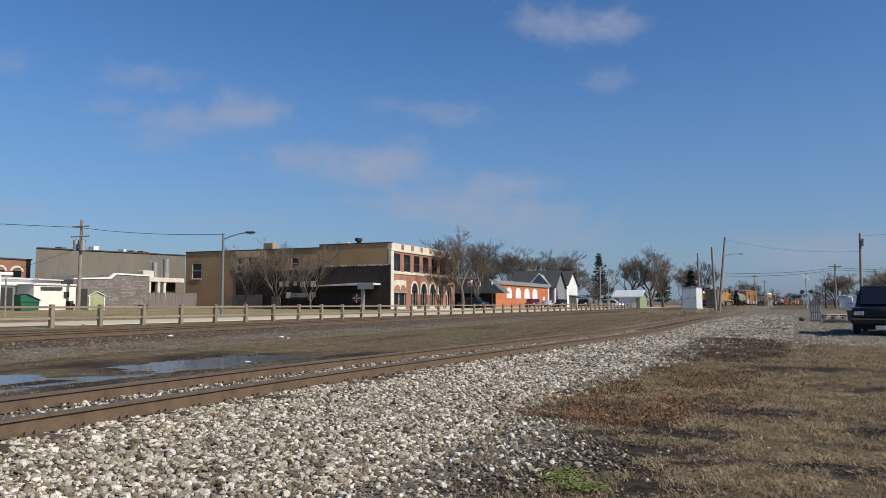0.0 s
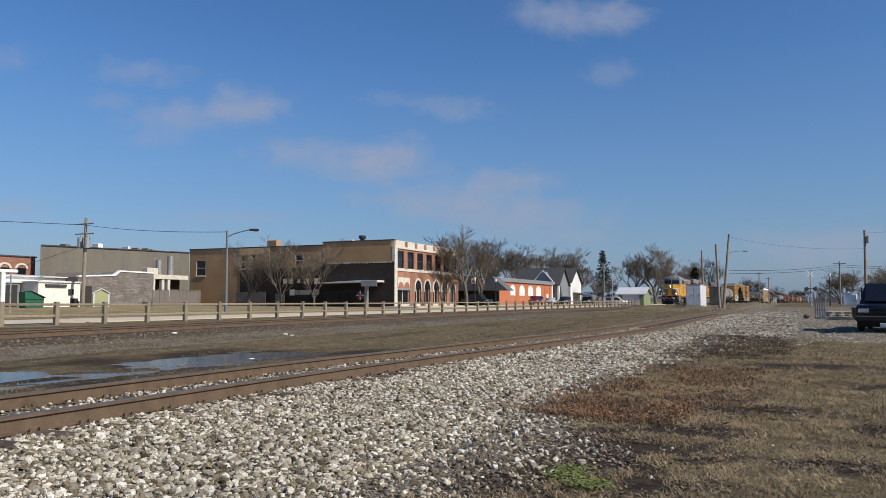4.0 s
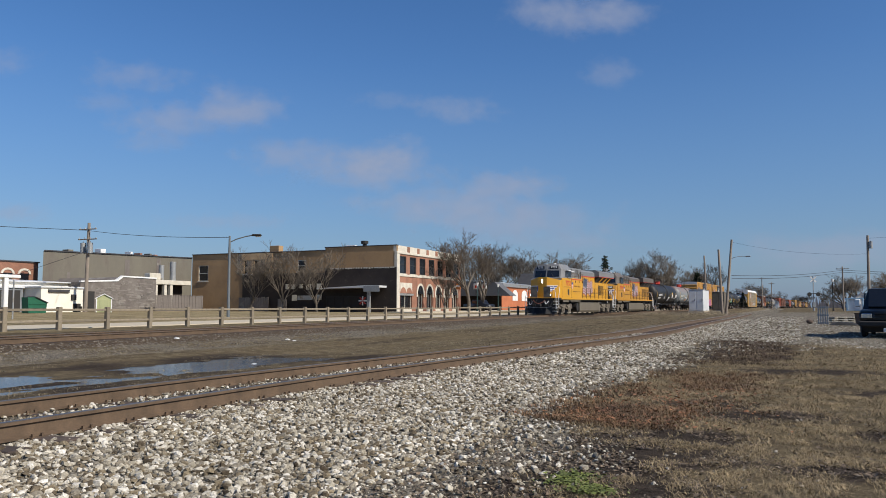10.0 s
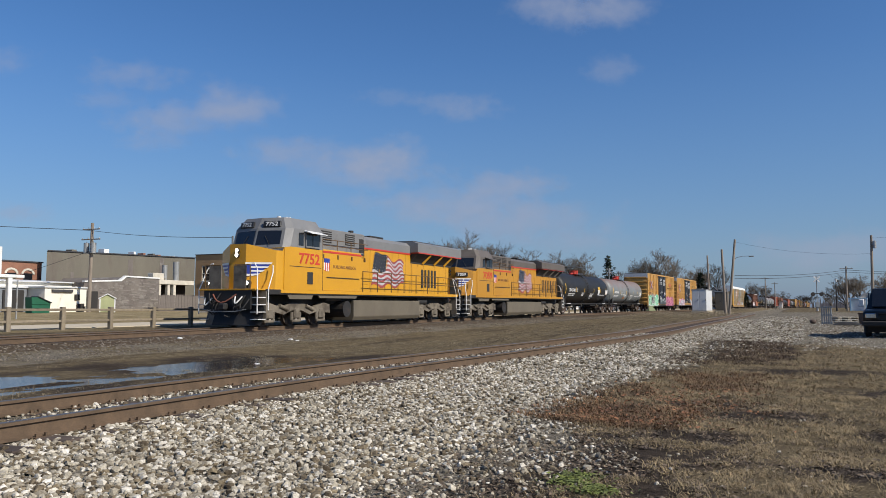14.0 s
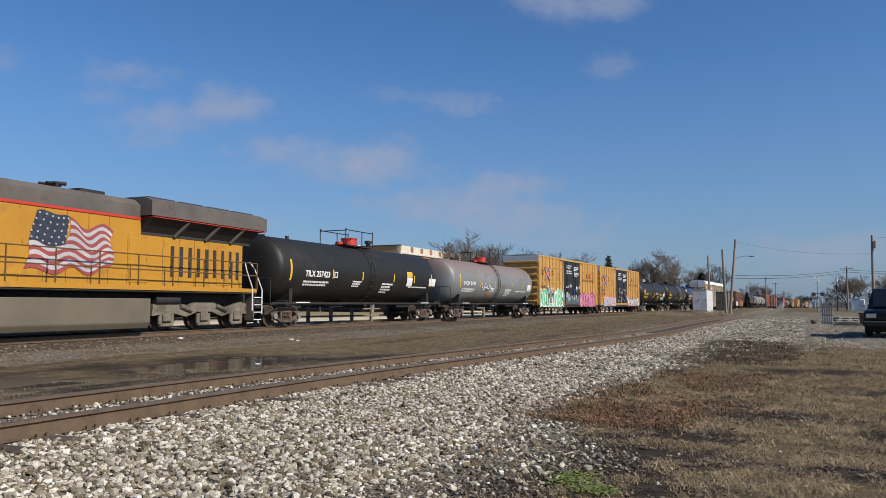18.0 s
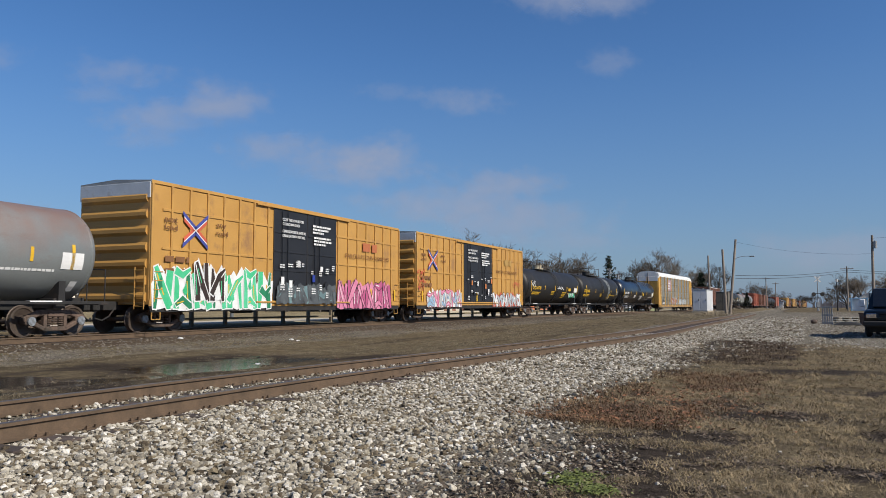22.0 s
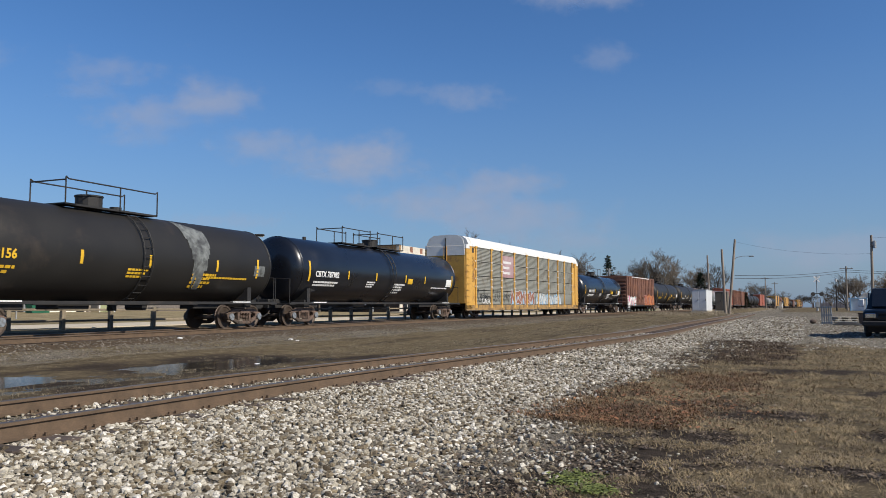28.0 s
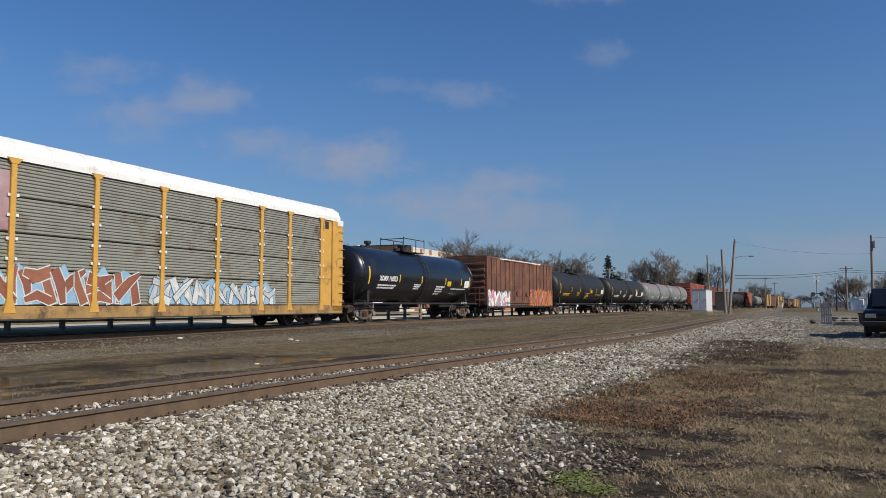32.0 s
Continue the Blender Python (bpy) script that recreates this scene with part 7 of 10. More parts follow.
for i, kind in enumerate("bttrtgtybtyyttbgtyyyb"):
    if kind in "tg":
        tank_car(front, 17.6, 1.48, 2.50, M_TBLACK if kind == "t" else M_TGREY, "black tank car far back in the train" if kind == "t" else "grey tank car far back in the train", "", detail=False, ticks=False)
        front += 17.6
    else:
        pc = {"b": M_BROWN, "r": M_REDBOX, "y": M_BOXY}[kind]
        tp = 5.1 if kind == "y" else 4.6
        nm = {"b": "brown", "r": "faded red", "y": "yellow"}[kind]
        box_car(front, 18.4, tp, 0.72, pc, M_BOXK if kind == "y" else pc, (6.8, 11.4), nm + " box car far back in the train", ends=pc, hz=(), ribs=False, detail=False)
        front += 18.4


# ---------------------------------------------------------------- thin clouds, drifting
def sky_point(u, v, dist=3000.0):
    """A far point of the sky, by its direction from the eye across and up the resting view."""
    m = aim(0, 0)
    return m @ Vector(((u - 784) / FOCAL * dist, (441 - v) / FOCAL * dist, -dist))


def cloud_material(name, seed, density, scale, stretch):
    ma = bpy.data.materials.new(name)
    ma.use_nodes = True
    n_, l_ = ma.node_tree.nodes, ma.node_tree.links
    n_.clear()
    out = n_.new("ShaderNodeOutputMaterial")
    mix = n_.new("ShaderNodeMixShader")
    tr_ = n_.new("ShaderNodeBsdfTransparent")
    em = n_.new("ShaderNodeEmission")
    em.inputs["Color"].default_value = (0.405, 0.455, 0.60, 1)
    em.inputs["Strength"].default_value = 0.76
    tc_ = n_.new("ShaderNodeTexCoord")
    mp = n_.new("ShaderNodeMapping")
    mp.inputs["Location"].default_value = (seed * 3.7, seed * 1.9, seed)
    mp.inputs["Scale"].default_value = stretch
    l_.new(tc_.outputs["Object"], mp.inputs["Vector"])
    no = n_.new("ShaderNodeTexNoise")
    no.inputs["Scale"].default_value, no.inputs["Detail"].default_value, no.inputs["Roughness"].default_value = scale, 7.0, 0.58
    l_.new(mp.outputs[0], no.inputs["Vector"])
    ln = n_.new("ShaderNodeVectorMath")
    ln.operation = "LENGTH"
    l_.new(tc_.outputs["Object"], ln.inputs[0])
    fall = n_.new("ShaderNodeMapRange")
    fall.interpolation_type = "SMOOTHSTEP"
    fall.inputs["From Min"].default_value, fall.inputs["From Max"].default_value = 0.0, 0.97
    fall.inputs["To Min"].default_value, fall.inputs["To Max"].default_value = 0.66, 0.0
    l_.new(ln.outputs["Value"], fall.inputs["Value"])
    ad_ = n_.new("ShaderNodeMath")
    ad_.operation = "ADD"
    l_.new(no.outputs["Fac"], ad_.inputs[0])
    l_.new(fall.outputs[0], ad_.inputs[1])
    mu = n_.new("ShaderNodeMapRange")
    mu.interpolation_type = "SMOOTHSTEP"
    mu.inputs["From Min"].default_value, mu.inputs["From Max"].default_value = 0.62, 1.30
    mu.inputs["To Max"].default_value = density
    l_.new(ad_.outputs[0], mu.inputs["Value"])
    l_.new(mu.outputs[0], mix.inputs[0])
    l_.new(tr_.outputs[0], mix.inputs[1])
    l_.new(em.outputs[0], mix.inputs[2])
    l_.new(mix.outputs[0], out.inputs["Surface"])
    return ma


clouds = []
# across, up at the start and the end, half width, half height, density
for i, (u0, v0, u1, v1, hw, hh, dens) in enumerate((
        (1035, 50, 1000, -30, 170, 75, 0.95), (960, 42, 930, -40, 100, 55, 0.6), (1118, 48, 1090, -25, 90, 60, 0.7), (450, 204, 363, 174, 150, 74, 1.1), (335, 220, 250, 202, 200, 56, 0.85),
        (300, 256, 240, 240, 130, 34, 0.45), (275, 142, 185, 122, 160, 48, 0.6), (215, 192, 150, 152, 95, 36, 0.4), (680, 302, 615, 287, 240, 78, 1.3), (560, 284, 470, 254, 190, 56, 0.85),
        (805, 206, 815, 166, 140, 52, 0.65), (905, 333, 890, 324, 180, 52, 1.0), (790, 366, 780, 358, 280, 60, 1.05), (930, 394, 905, 390, 270, 72, 1.0), (1010, 428, 1005, 426, 220, 50, 0.6),
        (1090, 146, 1070, 96, 85, 52, 0.5), (38, 116, -30, 95, 95, 52, 0.45), (42, 378, 25, 375, 120, 34, 0.6), (420, 393, 400, 390, 220, 28, 0.45), (1475, 446, 1482, 442, 320, 75, 0.8),
        (700, 190, 690, 150, 120, 30, 0.3))):
    bm = bmesh.new()
    bmesh.ops.create_grid(bm, x_segments=6, y_segments=6, size=1.0)
    for v in bm.verts:
        v.co.z = 0.05 * (1 - v.co.x ** 2) * (1 - v.co.y ** 2)
    ob = solid("cloud", bm, cloud_material("thin_cloud", i + 1, dens * 0.60, 1.5, (0.75 * hw / hh, 1.0, 1.0)), "thin pale wisp of cloud in the blue sky", "cloud", group="clouds")
    ob.visible_shadow = False
    ob.scale = (hw / FOCAL * 3000, hh / FOCAL * 3000, 100)
    clouds.append((ob, (u0, v0), (u1, v1)))
# ---------------------------------------------------------------- fence along the street
fence = thing("rail_fence", "weathered grey wooden post and rail fence along the street", "fence")
post_me = as_mesh(box(bmesh.new(), -0.09, 0.09, -0.09, 0.09, -0.25, 0.92, 0.02), "post")
post_me.materials.append(M_WOODGREY)
rail_me = as_mesh(box(bmesh.new(), -0.045, 0.045, -1.16, 1.16, -0.047, 0.047, 0.012), "board")
rail_me.materials.append(M_WOODGREY)
STEP = 2.3


def fence_x(y):
    """The fence draws slowly nearer to the track."""
    return -27.4 + 0.0405 * min(y, 75.0) + 0.03 * max(0.0, y - 75.0)


for i in range(-4, 48):
    y = 19.75 + i * STEP
    x = fence_x(y)
    z = ground_z(x, y)
    part("post", post_me, None, fence, m=pose(x, y, z, rnd.uniform(-1, 1), rnd.uniform(-1, 1), rnd.uniform(-4, 4)))
    x2 = fence_x(y + STEP)
    z2 = ground_z(x2, y + STEP)
    pitch = math.degrees(math.atan2(z2 - z, STEP))
    turn = -math.degrees(math.atan2(x2 - x, STEP))
    part("board", rail_me, None, fence, m=pose((x + x2) / 2, y + STEP / 2, (z + z2) / 2 + 0.80 + rnd.uniform(-0.015, 0.015), pitch, 0, turn))
    part("board", rail_me, None, fence, m=pose((x + x2) / 2, y + STEP / 2, (z + z2) / 2 + (0.45 if y > 62 else 0.36), pitch, 0, turn))


# ---------------------------------------------------------------- buildings
def wall_with_openings(bm, axis, at, thick, a0, a1, z0, z1, holes):
    """A wall in the plane axis = at, cut by rectangular openings (a0, a1, z0, z1)."""
    cuts_a = sorted({a0, a1, *[h[0] for h in holes], *[h[1] for h in holes]})
    for p, q in zip(cuts_a, cuts_a[1:]):
        mid = (p + q) / 2
        hs = sorted([h for h in holes if h[0] <= mid <= h[1]], key=lambda h: h[2])
        z = z0
        for h in hs + [(0, 0, z1, z1)]:
            if h[2] > z + 0.001:
                if axis == "x":
                    box(bm, at - thick, at, p, q, z, h[2])
                else:
                    box(bm, p, q, at, at + thick, z, h[2])
            z = h[3]
    return bm


def window_unit(parent, axis, at, a0, a1, z0, z1, frame_ma, glass_ma=None, sill=True, depth=0.18, arch=False):
    """Recessed window: a frame, a pane and a sill."""
    bm = bmesh.new()
    f = 0.09
    def put(p, q, za, zb, d0, d1):
        if axis == "x":
            box(bm, at - d1, at - d0, p, q, za, zb)
        else:
            box(bm, p, q, at + d0, at + d1, za, zb)
    put(a0, a0 + f, z0, z1, 0.05, depth)
    put(a1 - f, a1, z0, z1, 0.05, depth)
    put(a0 + f, a1 - f, z0, z0 + f, 0.05, depth)
    put(a0 + f, a1 - f, z1 - f, z1, 0.05, depth)
    put(a0 + f, a1 - f, (z0 + z1) / 2 - 0.04, (z0 + z1) / 2 + 0.04, 0.06, depth)
    w = part("window", bm, frame_ma, parent)
    bm = bmesh.new()
    put(a0 + f, a1 - f, z0 + f, z1 - f, depth - 0.05, depth - 0.02)
    part("pane", bm, glass_ma or M_WINDOW, w)
    if sill:
        bm = bmesh.new()
        if axis == "x":
            box(bm, at - 0.1, at + 0.1, a0 - 0.1, a1 + 0.1, z0 - 0.14, z0)
        else:
            box(bm, a0 - 0.1, a1 + 0.1, at - 0.1, at + 0.1, z0 - 0.14, z0)
        part("sill", bm, M_TRIM, w)
    return w


# two-storey brick corner block
G = 0.7
blk = thing("brick_commercial_building", "two-storey tan and red brick shop building with black-painted side", "building", pose(0, -0.9, 0))
XF, YS, XB, YE, TOP = -46.8, 90.8, -80.8, 112.4, 9.55
side_wins = [(-79.6, -77.8, 5.3, 7.6), (-71.8, -70.6, 6.2, 8.2), (-69.9, -68.7, 6.2, 8.2), (-62.2, -60.8, 6.4, 8.0)]
bm = bmesh.new()
wall_with_openings(bm, "y", YS, 0.4, -57.7, XF, G - 0.6, TOP, [])
part("side_wall", bm, M_BRICKB, blk, "tan brown brick side wall")
bm = bmesh.new()
wall_with_openings(bm, "y", YS + 0.02, 0.4, XB, -57.7, G - 0.6, TOP - 0.38, side_wins)
part("side_wall", bm, M_BRICKB, blk, "tan brown brick side wall")
bm = bmesh.new()
box(bm, -57.7, XF + 0.02, YS - 0.06, YS + 0.0, G - 0.5, 6.75, 0.0)
part("black_wall_paint", bm, M_BLACKW, blk, "flaking black paint on the lower wall")
bm = bmesh.new()
box(bm, -71.5, -57.7, YS - 0.05, YS + 0.01, G - 0.5, 6.2, 0.0)
part("black_wall_paint", bm, M_BLACKW, blk, "flaking black paint on the lower wall")
bm = bmesh.new()
for i in range(26):
    x = -57.3 + i * 0.4
    box(bm, x, x + rnd.uniform(0.15, 0.4), YS - 0.075, YS - 0.055, 6.66 - rnd.uniform(0, 0.1), 6.78)
part("flaked_edge", bm, M_TRIM, blk, "pale flaking paint edge")
bm = bmesh.new()
for x0, x1, z0, z1 in ((-72.6, -71.85, 6.3, 8.24), (-70.55, -69.95, 6.3, 8.24), (-68.65, -67.4, 6.4, 8.24), (-72.6, -67.4, 8.25, 9.1), (-66.3, -64.6, 6.4, 7.0)):
    box(bm, x0, x1, YS - 0.012, YS + 0.03, z0, z1)
part("patched_brick", bm, M_PATCH := surf("pale_patched_brick", (0.60, 0.46, 0.29), (0.42, 0.30, 0.18), 1.4, 0.9, bump=0.2, wear=0.4, c3=(0.16, 0.10, 0.07)), blk, "pale patched brickwork")
for a in side_wins:
    window_unit(blk, "y", YS, *a, M_TRIM)
for x0, x1, t in ((-57.7, XF, TOP), (XB, -57.7, TOP - 0.38)):
    bm = bmesh.new()
    box(bm, x0 - 0.05, x1 + 0.05, YS - 0.1, YS + 0.5, t, t + 0.12, 0.02)
    part("coping", bm, M_SHINGLE, blk)
# facade: piers, upper windows, arches
up = [(91.7 + i * 3.0, 93.6 + i * 3.0, 5.95, 8.25) for i in range(7)]
bays = [(91.9, 95.4)] + [(97.0 + i * 3.0, 98.9 + i * 3.0) for i in range(5)]
bm = bmesh.new()
wall_with_openings(bm, "x", XF, 0.45, YS + 0.4, YE, G - 0.6, 8.75, [(a, c, z0, z1) for a, c, z0, z1 in up] + [(a, c, G, 3.35) for a, c in bays])
part("facade_wall", bm, M_BRICKR, blk, "red brick street front")
for a in up:
    window_unit(blk, "x", XF, *a, M_GRILLE)
bm = bmesh.new()
box(bm, XF - 0.3, XF + 0.16, YS - 0.04, YE, 8.5, 8.8, 0.04)
part("cornice", bm, M_TRIM, blk, "cream stone cornice")
bm = bmesh.new()
box(bm, XF - 0.45, XF, YS, YE, 8.8, TOP + 0.05)
part("parapet", bm, M_TRIM, blk, "cream stone parapet")
for i in range(7):
    bm = bmesh.new()
    y = 93.9 + i * 3.0
    box(bm, XF - 0.3, XF + 0.03, y, y + 0.75, 8.8, TOP)
    part("parapet_panel", bm, M_BRICKR, blk)
bm = bmesh.new()
box(bm, XF - 0.2, XF + 0.1, YS - 0.03, YE, 5.55, 5.85, 0.03)
part("belt_course", bm, M_TRIM, blk, "cream stone belt course")
bm = bmesh.new()
box(bm, XF - 0.3, XF + 0.12, YS - 0.03, YS + 0.75, G - 0.5, 8.5, 0.02)
part("corner_pier", bm, M_TRIM, blk, "cream stone corner pier")


def arch_mesh(y0, y1, zs, rise, ring):
    """A pointed round arch ring standing proud of the wall."""
    bm = bmesh.new()
    c, w = (y0 + y1) / 2, (y1 - y0) / 2
    inner = [(c + w * math.cos(a), zs + rise * math.sin(a)) for a in [math.pi * i / 12 for i in range(13)]]
    outer = [(c + (w + ring) * math.cos(a), zs + (rise + ring) * math.sin(a)) for a in [math.pi * i / 12 for i in range(13)]]
    for i in range(12):
        prism(bm, [inner[i], inner[i + 1], outer[i + 1], outer[i]], XF - 0.1, XF + 0.08, "x")
    return bm


def arch_infill(bm, y0, y1, zs, rise, top):
    c, w = (y0 + y1) / 2, (y1 - y0) / 2
    pts = [(c + w * math.cos(a), zs + rise * math.sin(a)) for a in [math.pi * i / 12 for i in range(13)]]
    for p, q in zip(pts, pts[1:]):
        prism(bm, [p, q, (q[0], top), (p[0], top)], XF - 0.4, XF + 0.01, "x")


for k, (a, c) in enumerate(bays):
    if k == 0:
        bm = bmesh.new()
        arch_infill(bm, a, (a + c) / 2, 3.3, 0.85, 4.75)
        arch_infill(bm, (a + c) / 2, c, 3.3, 0.85, 4.75)
        part("double_arch", bm, M_TRIM, blk, "white double arch over the entrance")
        continue
    part("arch", arch_mesh(a, c, 3.35, 1.15, 0.28), M_TRIM, blk, "cream stone arch")
    bm = bmesh.new()
    for s in (a, c):
        box(bm, XF - 0.1, XF + 0.1, s - 0.26 if s == a else s, s if s == a else s + 0.26, 2.9, 3.35, 0.02)
    part("arch_impost", bm, M_TRIM, blk)
# dark lunettes and shop glazing, set behind the wall plane
bm = bmesh.new()
for k, (a, c) in enumerate(bays):
    if k:
        c0, w = (a + c) / 2, (c - a) / 2
        pts = [(c0 + w * math.cos(t), 3.35 + 1.12 * math.sin(t)) for t in [math.pi * i / 12 for i in range(13)]]
        prism(bm, pts, XF + 0.002, XF + 0.02, "x")
part("lunette_glass", bm, M_WINDOW, blk, "dark arched fanlights")
for k, (a, c) in enumerate(bays):
    bm = bmesh.new()
    box(bm, XF - 0.32, XF - 0.28, a, c, G + 0.5, 3.35)
    gl = part("shop_window", bm, M_WINDOW, blk)
    bm = bmesh.new()
    box(bm, XF - 0.3, XF - 0.05, a, c, G - 0.1, G + 0.55)
    part("stall_riser", bm, M_TRIM, gl, "cream base panel")
    bm = bmesh.new()
    for y in (a, (a + c) / 2, c):
        box(bm, XF - 0.3, XF - 0.2, y - 0.05, y + 0.05, G + 0.5, 3.3)
    part("mullion", bm, M_TRIM, gl)
bm = bmesh.new()
box(bm, XF - 0.15, XF + 0.1, 91.6, 95.7, 3.05, 3.32, 0.02)
part("entrance_lintel", bm, M_GALV, blk)
bm = bmesh.new()
box(bm, XB, XF - 0.4, YS + 0.4, YE, 8.5, 8.7)
part("roof", bm, M_SHINGLE, blk)
bm = bmesh.new()
box(bm, XB, XB + 0.4, YS + 0.42, YE, G - 0.6, 9.1)
box(bm, XB + 0.4, XF - 0.45, YE - 0.4, YE, G - 0.6, 9.1)
part("rear_wall", bm, M_BRICKB, blk)
bm = bmesh.new()
tube(bm, (-53.4, 94.0, 8.7), (-53.4, 94.0, 10.2), 0.3, seg=12)
tube(bm, (-53.4, 94.0, 10.2), (-53.4, 94.0, 10.6), 0.5, seg=12)
part("roof_ventilator", bm, M_DARK, blk, "dark rooftop ventilator")
bm = bmesh.new()
box(bm, -55.8, -54.4, 93, 94, 8.7, 10.0, 0.03)
part("roof_unit", bm, M_WHITE, blk, "white rooftop unit")
bm = bmesh.new()
box(bm, -68.2, -66.6, 92.5, 93.6, 8.6, 10.3, 0.03)
part("chimney", bm, M_BRICKB, blk)
# sunlight on a recessed wall piece, put into a paler brick colour
M_SUNBRICK = surf("sunlit_tan_brick", (0.62, 0.44, 0.25), (0.48, 0.32, 0.18), 1.2, 0.9, bump=0.2, wear=0.3, c3=(0.30, 0.20, 0.12), wear_scale=1.5, spec=0.2)
bm = bmesh.new()
box(bm, -71.6, -71.2, YS - 0.10, YS - 0.02, 6.3, 9.1, 0.01)
box(bm, -70.0, -69.4, YS - 0.10, YS - 0.02, 6.3, 9.1, 0.01)
box(bm, -67.6, -66.4, YS - 0.10, YS - 0.02, 6.3, 9.1, 0.01)
box(bm, -71.6, -66.4, YS - 0.12, YS - 0.10, 8.2, 9.1, 0.005)
part("sunlit_bay", bm, M_SUNBRICK, blk, "tan brick painted paler for sunlight between the upper windows")
# canopy on the black side wall
can = thing("shop_canopy", "flat grey canopy with pale edge on the black side wall", "canopy", pose(0, -0.9, 0))
bm = bmesh.new()
prism(bm, [(-57.6, 3.95), (-48.2, 4.05), (-48.2, 4.30), (-50.6, 4.32), (-57.6, 4.02)], 88.6, 90.7, "y")
part("canopy_roof", bm, M_ROOFM, can, "pale canopy roof")
bm = bmesh.new()
box(bm, -50.4, -48.1, 88.5, 88.6, 3.5, 4.25, 0.01)
part("fascia", bm, M_GALV, can)
bm = bmesh.new()
box(bm, -50.0, -49.6, 88.7, 89.1, G - 0.3, 3.95, 0.02)
part("canopy_post", bm, M_GALV, can)
star = thing("wall_ornament", "red and white star ornament on the black wall", "ornament", pose(0, -0.9, 0))
for k in range(4):
    bm = bmesh.new()
    box(bm, -0.6, 0.6, -0.03, 0.03, -0.09, 0.09, 0.01, Matrix.Translation((-50.9, 89.2, 2.35)) @ pose(0, 0, 0, 0, 45 * k, 0))
    part("ray", bm, M_RED if k % 2 else M_WHITE, star)
for i, (x, z, w, h) in enumerate(((-64.0, 4.7, 0.6, 0.7), (-63.0, 4.7, 0.6, 0.7), (-61.7, 4.7, 0.5, 0.6), (-60.6, 4.7, 0.8, 0.8), (-58.9, 4.7, 0.8, 0.8), (-62.9, 3.2, 0.8, 0.8), (-58.8, 3.2, 0.7, 0.7))):
    bm = bmesh.new()
    box(bm, x, x + w, 89.70, 89.74, z - h, z, 0.01)
    solid("wall_notice", bm, M_TRIM, "pale paper notice fixed to the black wall", "notice", group="notices on the black wall")
bm = bmesh.new()
box(bm, -62.0, -59.6, 89.68, 89.73, 2.5, 3.1, 0.01)
solid("wall_banner", bm, M_GALV, "faded grey banner fixed to the black wall", "banner")
screen = thing("lattice_screen", "dark slatted fence panels under the canopy", "fence", pose(0, -0.9, 0))
for i in range(4):
    x = -56.6 + i * 1.35
    pn = part("panel_rail", nbox(x - 0.05, x + 1.3, 89.38, 89.46, 2.85, 2.95), M_GRILLE, screen)
    for k in range(9):
        part("slat", nbox(x + k * 0.14, x + k * 0.14 + 0.06, 89.4, 89.44, G, 2.86), M_GRILLE, pn)
for x0, x1, h, nm in ((-71.6, -66.4, 2.2, 0), (-64.9, -63.4, 1.9, 1)):
    bs = thing("board_screen", "weathered grey board screen by the brick wall", "fence panel", group="board screens")
    for k in range(int((x1 - x0) / 0.3)):
        part("board", nbox(x0 + k * 0.3, x0 + k * 0.3 + 0.28, 89.2, 89.26, G - 0.3, G + h + rnd.uniform(-0.06, 0.06)), M_GBRICK, bs)


# low cluster left of the brick block
def plain_block(name, label, x0, x1, y0, y1, z0, z1, wall, roof, category="building", eave=0.15):
    t = thing(name, label, category)
    bm = bmesh.new()
    box(bm, x1 - 0.3, x1, y0, y1, z0, z1)
    box(bm, x0, x1 - 0.3, y0, y0 + 0.3, z0, z1)
    box(bm, x0, x1 - 0.3, y1 - 0.3, y1, z0, z1)
    box(bm, x0, x0 + 0.3, y0 + 0.3, y1 - 0.3, z0, z1)
    part("wall", bm, wall, t)
    bm = bmesh.new()
    box(bm, x0 - eave, x1 + eave, y0 - eave, y1 + eave, z1, z1 + 0.18, 0.03)
    part("roof", bm, roof, t)
    return t


stucco = thing("stucco_building", "tall windowless grey stucco building with dark stains", "building")
def slanted_block(plan, z0, tops):
    """A block over a four-cornered plan with a top that slopes from corner to corner."""
    bm = bmesh.new()
    lo_ = [bm.verts.new((x, y, z)) for (x, y), z in zip(plan, z0)]
    hi_ = [bm.verts.new((x, y, z)) for (x, y), z in zip(plan, tops)]
    for k in range(4):
        bm.faces.new((lo_[k], lo_[(k + 1) % 4], hi_[(k + 1) % 4], hi_[k]))
    bm.faces.new(hi_)
    bm.faces.new(lo_[::-1])
    bmesh.ops.recalc_face_normals(bm, faces=bm.faces)
    return bm


part("wall", slanted_block([(-88, 70.5), (-88, 97.8), (-102, 97.8), (-102, 82.0)], (0, 0, 0, 0), (8.75, 9.35, 9.35, 9.0)), M_STUCCO, stucco)
part("coping", slanted_block([(-87.85, 70.45), (-87.85, 97.9), (-102.1, 97.9), (-102.1, 82.0)], (8.755, 9.355, 9.355, 9.005), (8.9, 9.5, 9.5, 9.15)), M_SHINGLE, stucco)
for y, h, w, ma in ((75.5, 0.1, 0.8, M_STUCCO), (80.9, 0.55, 0.9, M_WHITE), (86.4, 0.5, 0.4, M_WHITE), (88.2, 0.4, 0.5, M_BRICKR), (90.2, 0.45, 0.4, M_STUCCO), (91.2, 0.35, 0.6, M_BRICKR), (93.8, 0.3, 1.2, M_WHITE)):
    bm = bmesh.new()
    box(bm, -90.6, -89.4, y, y + w, 8.8, 9.25 + h, 0.03)
    part("roof_unit", bm, ma, stucco)
